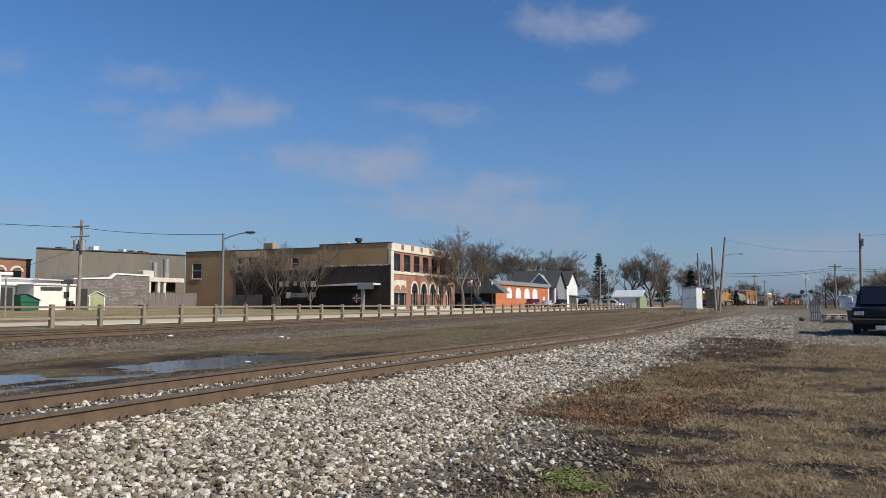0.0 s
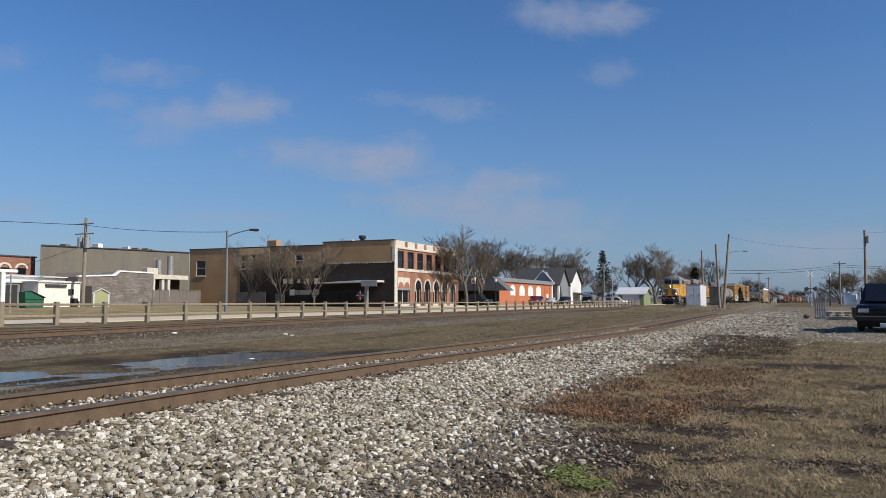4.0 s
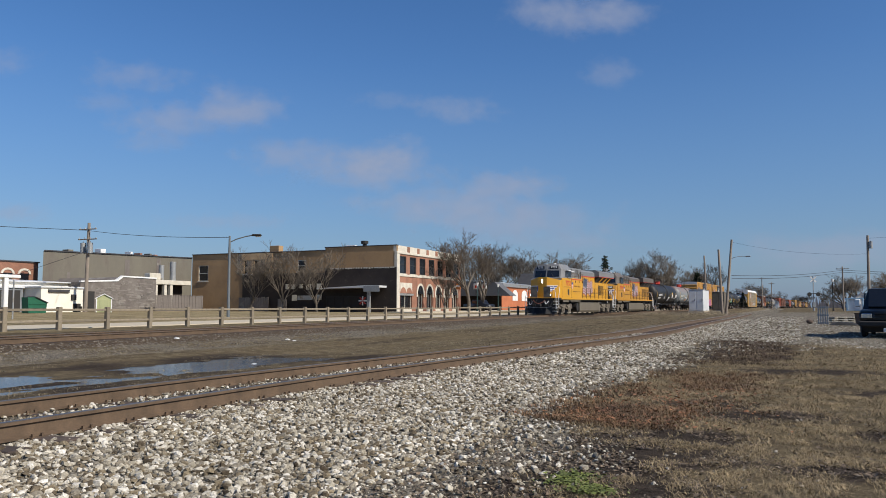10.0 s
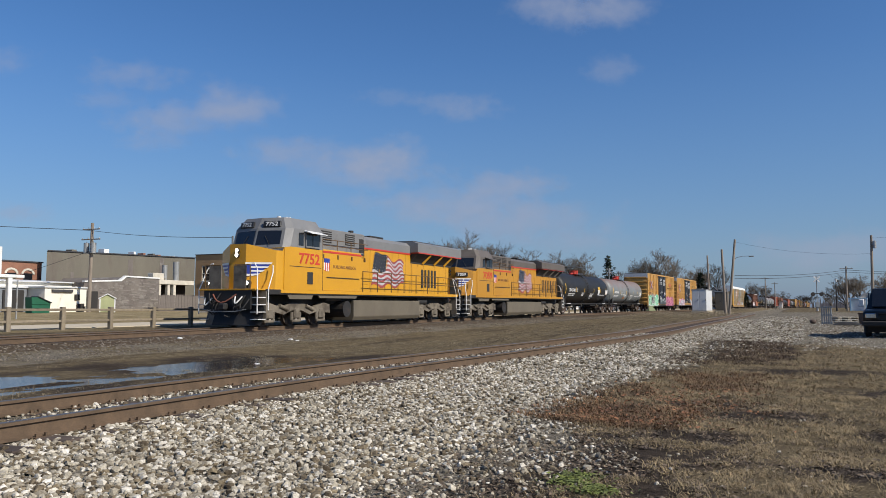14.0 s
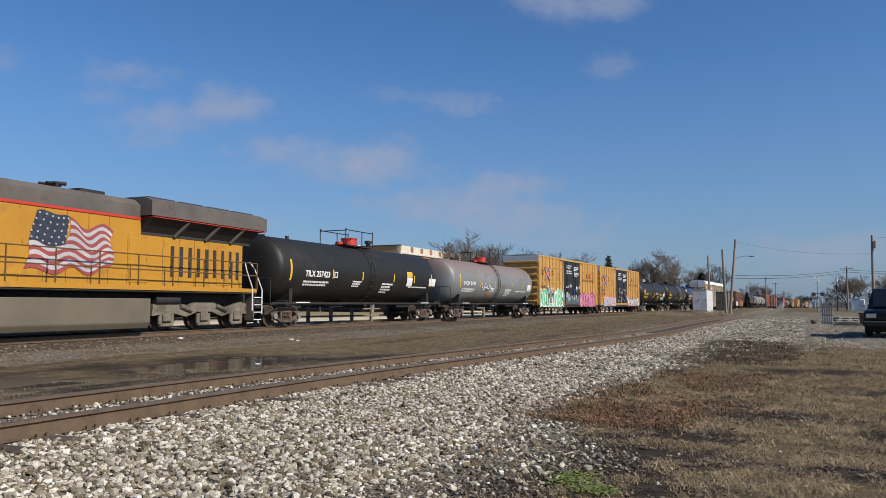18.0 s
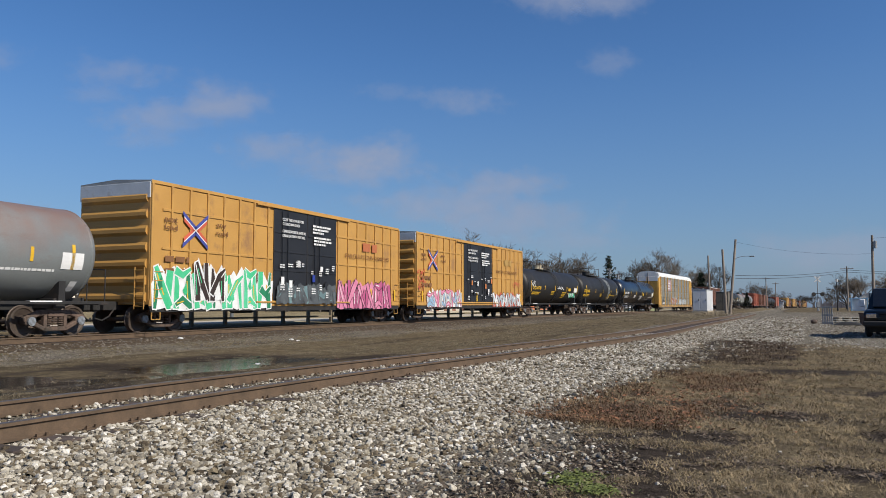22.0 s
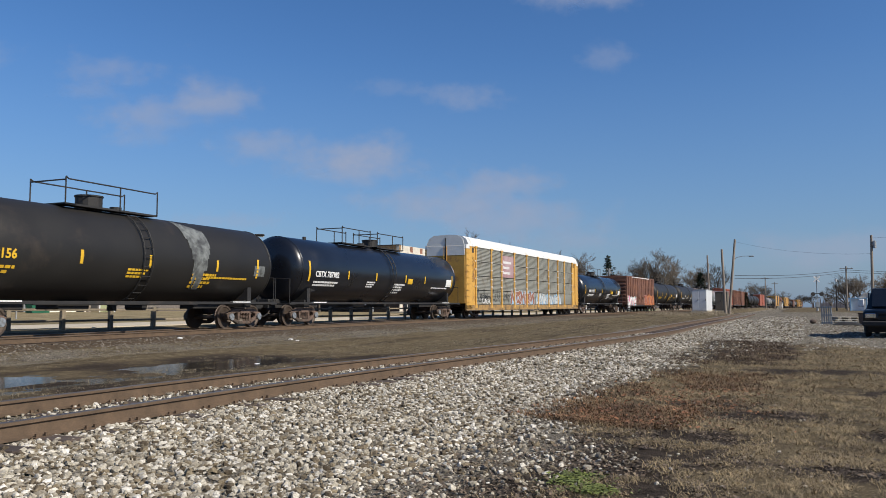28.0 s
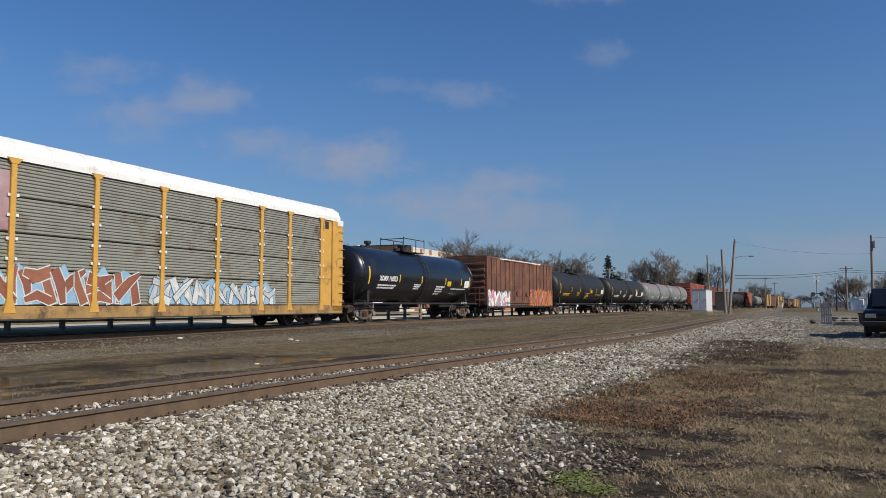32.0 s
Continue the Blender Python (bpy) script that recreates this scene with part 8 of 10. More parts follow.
for x0, y0, w, z0, z1 in ((-87.95, 74.2, 0.5, 3.0, 6.2), (-87.95, 84.0, 0.9, 4.6, 8.4), (-87.95, 90.2, 0.8, 6.0, 9.0)):
    part("patch", nbox(x0 - 0.06, x0 - 0.03, y0, y0 + w, z0, z1), M_GBRICK, stucco)
redb = plain_block("red_brick_building", "red brick building with pale arched window heads", -104, -90.0, 50, 71.4, 0, 7.25, M_BRICKR, M_SHINGLE)
for i in range(6):
    y = 56.9 + i * 2.35
    c0 = y + 0.75
    arch = [(c0 + 0.95 * math.cos(t), 5.75 + 0.75 * math.sin(t)) for t in [math.pi * k / 8 for k in range(9)]]
    arch += [(c0 + 0.66 * math.cos(t), 5.75 + 0.5 * math.sin(t)) for t in [math.pi * k / 8 for k in range(8, -1, -1)]]
    bm = bmesh.new()
    prism(bm, arch, -90.0, -89.9, "x")
    wd = part("arch_head", bm, M_TRIM, redb)
    bm = bmesh.new()
    box(bm, -90.1, -89.97, y + 0.1, y + 1.4, 3.4, 5.85)
    part("window", bm, M_WINDOW, wd)
low = plain_block("low_white_building", "low cream-painted block building with pale metal roof", -86, -72, 57.6, 62.9, 0, 3.55, M_CREAM, M_ROOFM)
for y, z0, z1, w, ma in ((61.6, 1.0, 1.9, 0.9, M_DARK), (61.3, 2.3, 2.9, 0.6, M_GRILLE), (62.3, 1.1, 1.6, 0.4, M_DARK), (58.4, 3.1, 3.4, 2.6, M_SHINGLE)):
    bm = bmesh.new()
    box(bm, -72.02, -71.8, y, y + w, z0, z1, 0.02)
    part("wall_fixture", bm, ma, low)
bm = bmesh.new()
for i in range(6):
    box(bm, -72.1, -71.95, 57.9 + i * 0.85, 58.5 + i * 0.85, 3.55, 3.75, 0.02)
part("parapet_block", bm, M_CREAM, low)
mid = plain_block("grey_low_building", "low pale grey building with recessed dark entry", -88, -74.5, 46.5, 57.4, 0, 3.5, M_SIDING, M_ROOFM)
bm = bmesh.new()
box(bm, -74.52, -74.35, 48.4, 52.4, 1.0, 3.1, 0.02)
part("garage_door", bm, M_WHITE, mid, "white garage door")
bm = bmesh.new()
box(bm, -74.52, -74.35, 54.6, 57.0, 1.0, 3.3, 0.02)
part("entry", bm, M_GRILLE, mid, "dark recessed entry")
long_roof = thing("long_metal_roof_building", "long low building with pale ribbed metal roof", "building")
bm = bmesh.new()
prism(bm, [(-96, 0.0), (-78, 0.0), (-78, 4.3), (-96, 5.2)], 44, 67, "y")
part("wall", bm, M_CREAM, long_roof)
bm = bmesh.new()
prism(bm, [(-96.2, 5.2), (-77.6, 4.3), (-77.6, 4.42), (-96.2, 5.35)], 43.8, 67.2, "y")
part("roof", bm, M_ROOFM, long_roof)
gb = thing("grey_brick_building", "weathered grey brick rear building with a faded patchy wall", "building")
bm = bmesh.new()
prism(bm, [(66.0, 0.2), (77.9, 0.2), (77.9, 5.2), (72.3, 5.25), (71.5, 4.7), (66.0, 4.45)], -87, -76, "x")
part("wall", bm, M_GBRICK, gb)
bm = bmesh.new()
prism(bm, [(66.0, 4.45), (71.5, 4.7), (72.3, 5.25), (77.9, 5.2), (77.9, 5.38), (72.2, 5.43), (71.3, 4.88), (66.0, 4.62)], -76.3, -75.9, "x")
part("coping", bm, M_WHITE, gb, "pale coping")
M_PALEBR = surf("pale_worn_brick", (0.225, 0.205, 0.18), (0.16, 0.14, 0.125), 2.0, 0.95, bump=0.2, island=0.3)
brick_mes = []
for w in (0.34, 0.6, 0.95):
    bme = as_mesh(box(bmesh.new(), 0, 0.03, 0, w, 0, 0.13), "brick")
    bme.materials.append(M_PALEBR)
    brick_mes.append(bme)
for k in range(260):
    y = 68.2 + rnd.random() * 8.8
    r = int(rnd.random() * (18 if y < 71.6 else 22))
    part("brick", brick_mes[k % 3], None, gb, m=pose(-76.012 + rnd.uniform(0, 0.012), y, 1.0 + r * 0.18))
bm = bmesh.new()
box(bm, -76.0, -75.9, 66.2, 68.0, 1.0, 3.4, 0.02)
part("door", bm, M_GRILLE, gb, "dark steel door")
porch = thing("white_porch", "white masonry porch with columns and metal flues", "porch")
bm = bmesh.new()
box(bm, -80, -78, 79.6, 86.6, 4.6, 5.2, 0.03)
box(bm, -79.4, -78.4, 79.2, 81.2, 5.2, 6.1, 0.05)
part("lintel", bm, M_TRIM, porch)
for y in (79.9, 81.6, 82.7):
    bm = bmesh.new()
    box(bm, -78.6, -78.1, y, y + 0.5, 0.8, 4.6, 0.03)
    part("column", bm, M_TRIM, porch)
for y, r, zt in ((82.4, 0.36, 7.3), (84.6, 0.42, 7.9)):
    bm = bmesh.new()
    tube(bm, (-79.5, y, 5.2), (-79.5, y, zt), r, seg=14)
    part("flue", bm, M_GALV, porch)
bm = bmesh.new()
box(bm, -80, -79.6, 79.6, 86.6, 0.6, 4.6)
part("back_wall", bm, M_BLACKW, porch)
yard = thing("board_fence", "grey weathered board fence round a rear yard", "fence")
bd = as_mesh(box(bmesh.new(), -0.02, 0.02, -0.14, 0.14, 0.0, 2.25, 0.006), "board")
bd.materials.append(M_GBRICK)
for i in range(30):
    y = 75.9 + i * 0.295
    part("board", bd, None, yard, m=pose(-74, y, 0.82 + rnd.uniform(-0.04, 0.04), 0, rnd.uniform(-1, 1), rnd.uniform(-3, 3)))
shed = thing("garden_shed", "small pale olive gabled shed with white trim", "shed", pose(-68, 62.2, 0.48, 0, 0, -42) @ Matrix.Scale(0.8, 4))
bm = bmesh.new()
prism(bm, [(-1.0, 0.6), (1.0, 0.6), (1.0, 2.45), (0.0, 3.0), (-1.0, 2.45)], -2.2, 0, "x")
part("wall", bm, M_SHEDY, shed)
for a, c in (((-1.15, 2.38), (0.0, 3.02)), ((0.0, 3.02), (1.15, 2.38))):
    bm = bmesh.new()
    prism(bm, [a, c, (c[0], c[1] + 0.12), (a[0], a[1] + 0.12)], -2.3, 0.15, "x")
    part("roof", bm, M_WHITE, shed)
for y in (-1.0, 0.86):
    bm = bmesh.new()
    box(bm, 0.0, 0.05, y, y + 0.14, 0.6, 2.45)
    part("trim", bm, M_WHITE, shed)
bm = bmesh.new()
box(bm, 0.0, 0.04, -0.55, 0.55, 0.7, 2.35, 0.01)
part("door", bm, M_SHEDY, shed)
dump = thing("dumpster", "dark green steel dumpster with sloping lid", "dumpster")
bm = bmesh.new()
prism(bm, [(51.5, 0.95), (53.4, 0.95), (53.5, 1.9), (52.2, 2.45), (51.4, 2.45)], -66.9, -66.0, "x")
part("bin", bm, M_DUMP, dump)
bm = bmesh.new()
prism(bm, [(52.1, 2.46), (53.55, 1.88), (53.6, 1.95), (52.1, 2.54)], -67.0, -65.9, "x")
part("lid", bm, M_BLACKP, dump)
for z in (1.4, 1.75):
    bm = bmesh.new()
    box(bm, -66.0, -65.93, 51.5, 53.4, z, z + 0.08, 0.01)
    part("rib", bm, M_DUMP, dump)
canopy = thing("station_canopy", "white forecourt canopy with round columns", "canopy")
bm = bmesh.new()
box(bm, -66, -60, 34, 46.0, 3.97, 4.25, 0.04)
part("canopy_roof", bm, M_WHITE, canopy)
bm = bmesh.new()
box(bm, -62.0, -60.2, 36.0, 44.0, 4.25, 6.55, 0.05)
part("sign_panel", bm, M_WHITE, canopy)
for y in (38.0, 44.7):
    bm = bmesh.new()
    box(bm, -60.4, -60.0, y - 0.2, y + 0.2, 0.6, 3.97, 0.05)
    part("column", bm, M_WHITE, canopy)
bm = bmesh.new()
tube(bm, (-45.0, 34.0, 0.6), (-45.0, 34.0, 3.2), 0.05, seg=8)
solid("sign_post", bm, M_GALV, "thin grey metal post in the grass", "post")

# orange-red brick building with arched white windows, dark awning side
ARCS = ((136.0, 2.9), (141.3, 3.2), (146.6, 3.4), (152.0, 3.4))
ob_ = thing("orange_brick_building", "long single-storey orange-red brick building with white arched panels", "building")
bm = bmesh.new()
wall_with_openings(bm, "x", -46.8, 0.35, 130.2, 164.0, 0.2, 5.15, [(159.4, 160.8, 0.9, 3.2)])
part("facade_wall", bm, M_BRICKO, ob_)
bm = bmesh.new()
box(bm, -60, -47.15, 130.2, 130.6, 0.2, 5.5)
box(bm, -60, -47.15, 163.6, 164.0, 0.2, 5.0)
box(bm, -60.4, -60, 130.2, 164.0, 0.2, 5.0)
part("rear_wall", bm, M_SHINGLE, ob_)
bm = bmesh.new()
prism(bm, [(-60.5, 5.0), (-46.5, 5.15), (-46.5, 5.75), (-47.0, 5.9), (-60.5, 5.9)], 130.0, 164.2, "y")
part("parapet", bm, M_GALV, ob_, "grey metal parapet")
for y, w in ARCS:
    bm = bmesh.new()
    pts = [(y, 2.7), (y + w, 2.7)] + [(y + w / 2 + w / 2 * math.cos(t), 3.7 + 1.0 * math.sin(t)) for t in [math.pi * i / 10 for i in range(11)]]
    prism(bm, pts, -46.82, -46.74, "x")
    part("arched_panel", bm, M_WHITE, ob_, "white arched window panel")
bm = bmesh.new()
box(bm, -47.0, -46.74, 159.4, 160.8, 0.9, 3.2, 0.01)
part("door", bm, M_WHITE, ob_)
for y in (158.2, 161.6):
    bm = bmesh.new()
    box(bm, -46.8, -46.72, y, y + 0.7, 1.0, 4.5, 0.01)
    part("pilaster", bm, M_BRICKO, ob_)
bm = bmesh.new()
box(bm, -46.82, -46.70, 163.3, 164.05, 0.6, 5.2, 0.01)
part("white_quoin", bm, M_WHITE, ob_)
bm = bmesh.new()
prism(bm, [(-58.5, 3.5), (-44.0, 3.5), (-46.9, 5.9), (-58.5, 6.2)], 126.8, 129.95, "y")
part("awning", bm, M_AWN, ob_, "grey shingled awning")
bm = bmesh.new()
box(bm, -58.5, -46.8, 129.7, 129.95, 0.6, 3.5)
part("shop_front", bm, M_BLACKW, ob_, "dark shop front under the awning")
bm = bmesh.new()
tube(bm, (-50.2, 129.65, 2.0), (-50.2, 129.6, 2.0), 0.85, seg=24)
part("round_sign", bm, M_AWN, ob_, "round grey wall sign")
for y in (150.0, 151.6):
    bm = bmesh.new()
    box(bm, -55, -54, y, y + 0.8, 5.9, 6.6, 0.04)
    part("roof_unit", bm, M_WHITE, ob_)

# sign on the pole and shops in the gap between the two
hang = thing("hanging_sign", "orange and white hanging shop sign on the brick corner", "sign")
bm = bmesh.new()
box(bm, -46.6, -45.8, 109.0, 109.12, 4.2, 6.0, 0.03)
part("board", bm, M_ORANGE, hang)
bm = bmesh.new()
for z in (5.5, 4.7):
    box(bm, -46.5, -45.9, 108.97, 109.0, z - 0.15, z + 0.15)
part("bar", bm, M_WHITE, hang)
for x in (-45.3, -43.9):
    q = thing("shop_sign", "small white and red shop sign on a thin pole", "sign", group="square shop signs")
    bm = bmesh.new()
    box(bm, x, x + 0.8, 113.0, 113.1, 4.3, 5.2, 0.04)
    part("board", bm, M_WHITE, q)
    bm = bmesh.new()
    box(bm, x + 0.25, x + 0.55, 112.96, 113.0, 4.5, 4.9)
    part("bar", bm, M_RED, q)
    bm = bmesh.new()
    tube(bm, (x + 0.4, 113.1, 5.1), (x + 0.4, 113.1, 0.6), 0.05, seg=8)
    part("pole", bm, M_DARK, q)


# ---------------------------------------------------------------- houses farther on
def gable_house(name, label, x0, x1, y0, y1, z0, eave, ridge, wall, roof, along="y", gable=None):
    """A house with a pitched roof whose ridge runs along an axis."""
    t = thing(name, label, "house")
    bm = bmesh.new()
    if along == "y":
        c = (x0 + x1) / 2
        prism(bm, [(x0, z0), (x1, z0), (x1, eave), (c, ridge), (x0, eave)], y0, y1, "y")
    else:
        c = (y0 + y1) / 2
        prism(bm, [(y0, z0), (y1, z0), (y1, eave), (c, ridge), (y0, eave)], x0, x1, "x")
    part("wall", bm, wall, t)
    o = 0.45
    for s in (0, 1):
        bm = bmesh.new()
        if along == "y":
            e = x0 - o if s == 0 else x1 + o
            ze = eave - o * (ridge - eave) / abs(c - x0)
            prism(bm, [(e, ze), (c, ridge), (c, ridge + 0.2), (e, ze + 0.2)], y0 - o, y1 + o, "y")
        else:
            e = y0 - o if s == 0 else y1 + o
            ze = eave - o * (ridge - eave) / abs(c - y0)
            prism(bm, [(e, ze), (c, ridge), (c, ridge + 0.2), (e, ze + 0.2)], x0 - o, x1 + o, "x")
        part("roof", bm, roof, t)
    return t


h = gable_house("grey_house", "grey-blue sided house with steep charcoal gables", -55.5, -45.6, 164.6, 173, 0.4, 5.4, 8.9, M_SIDING, M_SHINGLE, "x")
for x in (-48.3,):
    window_unit(h, "y", 164.6, x, x + 1.5, 3.4, 5.0, M_WHITE, sill=False)
bm = bmesh.new()
for a, c in (((-51.6, 5.4), (-49.0, 8.2)), ((-49.0, 8.2), (-46.4, 5.4))):
    prism(bm, [a, c, (c[0], c[1] + 0.25), (a[0], a[1] + 0.25)], 164.2, 164.5, "y")
part("gable_trim", bm, M_WHITE, h, "white gable trim")
bm = bmesh.new()
prism(bm, [(-51.6, 5.4), (-49.0, 8.15), (-46.4, 5.4)], 164.4, 168, "y")
part("gable", bm, M_SIDING, h)
bm = bmesh.new()
box(bm, -45.8, -45.5, 164.5, 165.3, 0.5, 5.3)
part("corner_board", bm, M_WHITE, h)
h2 = gable_house("white_house", "white sided house with charcoal roof and small porch", -49.6, -45.4, 174, 184, 0.4, 6.0, 9.2, M_WHITE, M_SHINGLE, "x")
window_unit(h2, "x", -45.4, 178.4, 179.6, 5.6, 7.0, M_SHINGLE, sill=False)
window_unit(h2, "x", -45.4, 181.0, 182.2, 2.0, 3.6, M_SHINGLE, sill=False)
bm = bmesh.new()
prism(bm, [(-45.4, 3.4), (-42.7, 2.9), (-42.7, 3.1), (-45.4, 3.7)], 176, 183, "y")
part("porch_roof", bm, M_SHINGLE, h2)
for y in (176.2, 179.5, 182.8):
    bm = bmesh.new()
    box(bm, -43.0, -42.8, y - 0.1, y + 0.1, 0.7, 2.95)
    part("porch_post", bm, M_WHITE, h2)
ga = gable_house("metal_garage", "long pale green metal garage with white roof", -30.3, -25.4, 152, 160, 0.6, 3.0, 4.2, M_GARAGE, M_ROOFM, "x")
for x in (-29.4,):
    bm = bmesh.new()
    box(bm, x, x + 3.2, 151.9, 152.0, 0.9, 2.9, 0.02)
    part("roll_door", bm, M_CAB, ga)
gable_house("small_white_house", "small white house among bare trees", -20, -16, 200, 207, 0.8, 4.2, 6.2, M_WHITE, M_SHINGLE, "y")
fh = thing("far_house", "low tan house with broad grey hipped roof", "house")
bm = bmesh.new()
box(bm, 9.7, 16.1, 158, 168, 0.6, 1.7)
part("wall", bm, M_CREAM, fh)
bm = bmesh.new()
lo = [bm.verts.new(v) for v in ((8.9, 157.2, 1.6), (16.9, 157.2, 1.6), (16.9, 168.8, 1.6), (8.9, 168.8, 1.6))]
hi = [bm.verts.new(v) for v in ((11.6, 162, 4.1), (14.0, 162, 4.1), (14.0, 164, 4.1), (11.6, 164, 4.1))]
for q in range(4):
    bm.faces.new((lo[q], lo[(q + 1) % 4], hi[(q + 1) % 4], hi[q]))
bm.faces.new(hi)
bm.faces.new(lo[::-1])
part("roof", bm, surf("tan_grey_shingles", (0.42, 0.385, 0.32), (0.34, 0.31, 0.26), 1.5, 0.9, bump=0.2, spec=0.1), fh)
for sx_, sy_, lab in ((28.5, 260, "white far house by the road"), (-9.0, 360, "pale far house beyond the crossing")):
    gable_house("distant_house", lab, sx_ - 4, sx_ + 4, sy_, sy_ + 9, 0.9, 3.8, 6.0, M_WHITE, M_SHINGLE, "y")
bt = thing("blue_white_shelter", "small white and blue open shelter beyond the lot", "shelter")
bm = bmesh.new()
box(bm, 7.9, 10.0, 137, 140, 0.8, 2.75, 0.05)
part("body", bm, M_WHITE, bt)
bm = bmesh.new()
box(bm, 7.7, 10.2, 136.8, 140.2, 2.75, 2.95, 0.03)
part("roof", bm, M_SKYP, bt)
for x in (7.75, 9.95):
    bm = bmesh.new()
    box(bm, x, x + 0.2, 136.7, 136.95, 0.8, 2.75, 0.02)
    part("post", bm, M_SKYP, bt)

# ---------------------------------------------------------------- signal cabinets, poles and wires
def cabinet(label, x0, x1, y0, y1, z0, z1, vent, shell=None):
    shell = shell or M_CAB
    t = thing("signal_cabinet", label, "cabinet", group="signal cabinets by the main line")
    bm = bmesh.new()
    box(bm, x0 - 0.1, x1 + 0.1, y0 - 0.1, y1 + 0.1, z0 - 0.5, z0 + 0.12)
    part("plinth", bm, M_CONC, t)
    bm = bmesh.new()
    box(bm, x0, x1, y0, y1, z0 + 0.12, z1, 0.04)
    part("case", bm, shell, t)
    bm = bmesh.new()
    box(bm, x0 - 0.06, x1 + 0.06, y0 - 0.06, y1 + 0.06, z1, z1 + 0.08, 0.02)
    part("lid", bm, M_GALV, t)
    n_ = 2
    for i in range(n_):
        bm = bmesh.new()
        w = (x1 - x0) / n_
        box(bm, x0 + i * w + 0.05, x0 + (i + 1) * w - 0.05, y0 - 0.03, y0, z0 + 0.25, z1 - 0.12, 0.01)
        d = part("door", bm, shell, t)
        bm = bmesh.new()
        box(bm, x0 + i * w + w - 0.18, x0 + i * w + w - 0.12, y0 - 0.08, y0 - 0.03, (z0 + z1) / 2, (z0 + z1) / 2 + 0.2)
        part("handle", bm, M_DARK, d)
    if vent:
        bm = bmesh.new()
        tube(bm, ((x0 + x1) / 2, (y0 + y1) / 2, z1), ((x0 + x1) / 2, (y0 + y1) / 2, z1 + 0.25), 0.15, seg=10)
        part("roof_vent", bm, M_GALV, t)


cabinet("aluminium signal cabinet with a sunlit white end, beside weeds", -11.45, -9.75, 99.1, 106.0, 0.95, 3.6, True)
cabinet("smaller brown-grey signal cabinet beside a pole", -9.9, -8.3, 112.0, 114.4, 0.95, 3.55, False, M_FUEL)


def wood_pole(x, y, z, h, lean_x, lean_y, label, arms=(), r=0.14, cans=0, can_size=1.0):
    t = thing("utility_pole", label, "utility pole", group="wooden poles")
    bm = bmesh.new()
    top = Vector((x + lean_x, y + lean_y, z + h))
    tube(bm, (x, y, z - 0.6), top, r, r * 0.72, 10)
    part("pole", bm, M_POLE, t)
    for za, w in arms:
        k = (za - z) / h
        bm = bmesh.new()
        c = Vector((x + lean_x * k, y + lean_y * k, za))
        box(bm, c.x - w / 2, c.x + w / 2, c.y - 0.16, c.y - 0.08, za - 0.06, za + 0.06, 0.01)
        a = part("crossarm", bm, M_POLE, t)
        bm = bmesh.new()
        for i in range(4):
            xx = c.x - w / 2 + 0.15 + i * (w - 0.3) / 3
            tube(bm, (xx, c.y - 0.12, za + 0.06), (xx, c.y - 0.12, za + 0.22), 0.05, 0.03, 8)
        part("insulators", bm, M_GALV, a)
    for i in range(cans):
        s = -1 if i % 2 else 1
        bm = bmesh.new()
        q, c, za = x + s * (r + 0.3 * can_size), can_size, z + h * 0.66 + (1.4 if can_size < 1 else 0.0)
        tube(bm, (q, y - 0.1, za), (q, y - 0.1, za + 1.15 * c), 0.3 * c, seg=14)
        tube(bm, (q, y - 0.1, za + 1.15 * c), (q, y - 0.1, za + 1.3 * c), 0.06, seg=6)
        part("transformer", bm, M_GALV, t, "pale grey transformer can")
    return t


wood_pole(-10.3, 108.5, 0.9, 7.45, -0.15, 0, "old cut-off wooden pole beside a signal cabinet")
wood_pole(-7.35, 95.6, 0.9, 7.3, -0.25, 0, "old dark wooden pole leaning slightly", r=0.17)
wood_pole(-7.05, 96.5, 0.9, 8.5, 0.85, 0.2, "tall wooden pole leaning to one side", r=0.17)
wood_pole(-70.1, 61.6, 0.9, 9.8, 0.15, 0, "wooden utility pole with crossarms and transformer cans behind the shops", ((10.0, 2.6), (8.9, 2.8)), r=0.22, cans=2)
wood_pole(7.25, 91.0, 0.8, 8.1, 0.1, 0, "wooden utility pole with a grey transformer at the lot", (), r=0.16, cans=1, can_size=0.62)
wood_pole(7.9, 146.1, 0.9, 7.4, 0, 0, "wooden utility pole by the crossing road", ((7.9, 2.0),), r=0.16)
for x, y, hh in ((-7.6, 240.0, 9.0), (-6.2, 290.0, 9.0), (-12.0, 330.0, 8.0), (24.0, 230.0, 9.0)):
    wood_pole(x, y, 1.0, hh, 0, 0, "wooden utility pole far along the road", ((hh + 0.6, 2.0),), r=0.16)


lamp_arm = thing("pole_lamp", "small street lamp on a thin curved arm on the leaning pole", "street lamp")
bm = bmesh.new()
bent(bm, [(-6.45, 96.65, 7.05), (-6.0, 96.7, 7.3), (-5.4, 96.75, 7.42), (-4.7, 96.8, 7.42)], 0.03, 6)
part("arm", bm, M_GALV, lamp_arm)
part("lamp_head", nbox(-4.75, -4.2, 96.7, 96.9, 7.33, 7.46, 0.04), M_GALV, lamp_arm)


def wires(name, label, p, q, sag, r=0.018, count=1, gap=0.4):
    t = None
    bm = bmesh.new()
    for c in range(count):
        pts = []
        for i in range(13):
            k = i / 12
            v = Vector(p).lerp(Vector(q), k) - Vector((0, 0, sag * 4 * k * (1 - k)))
            v.z -= c * gap
            pts.append(v)
        bent(bm, pts, r, 4)
    return solid(name, bm, M_WIRE, label, "cable")


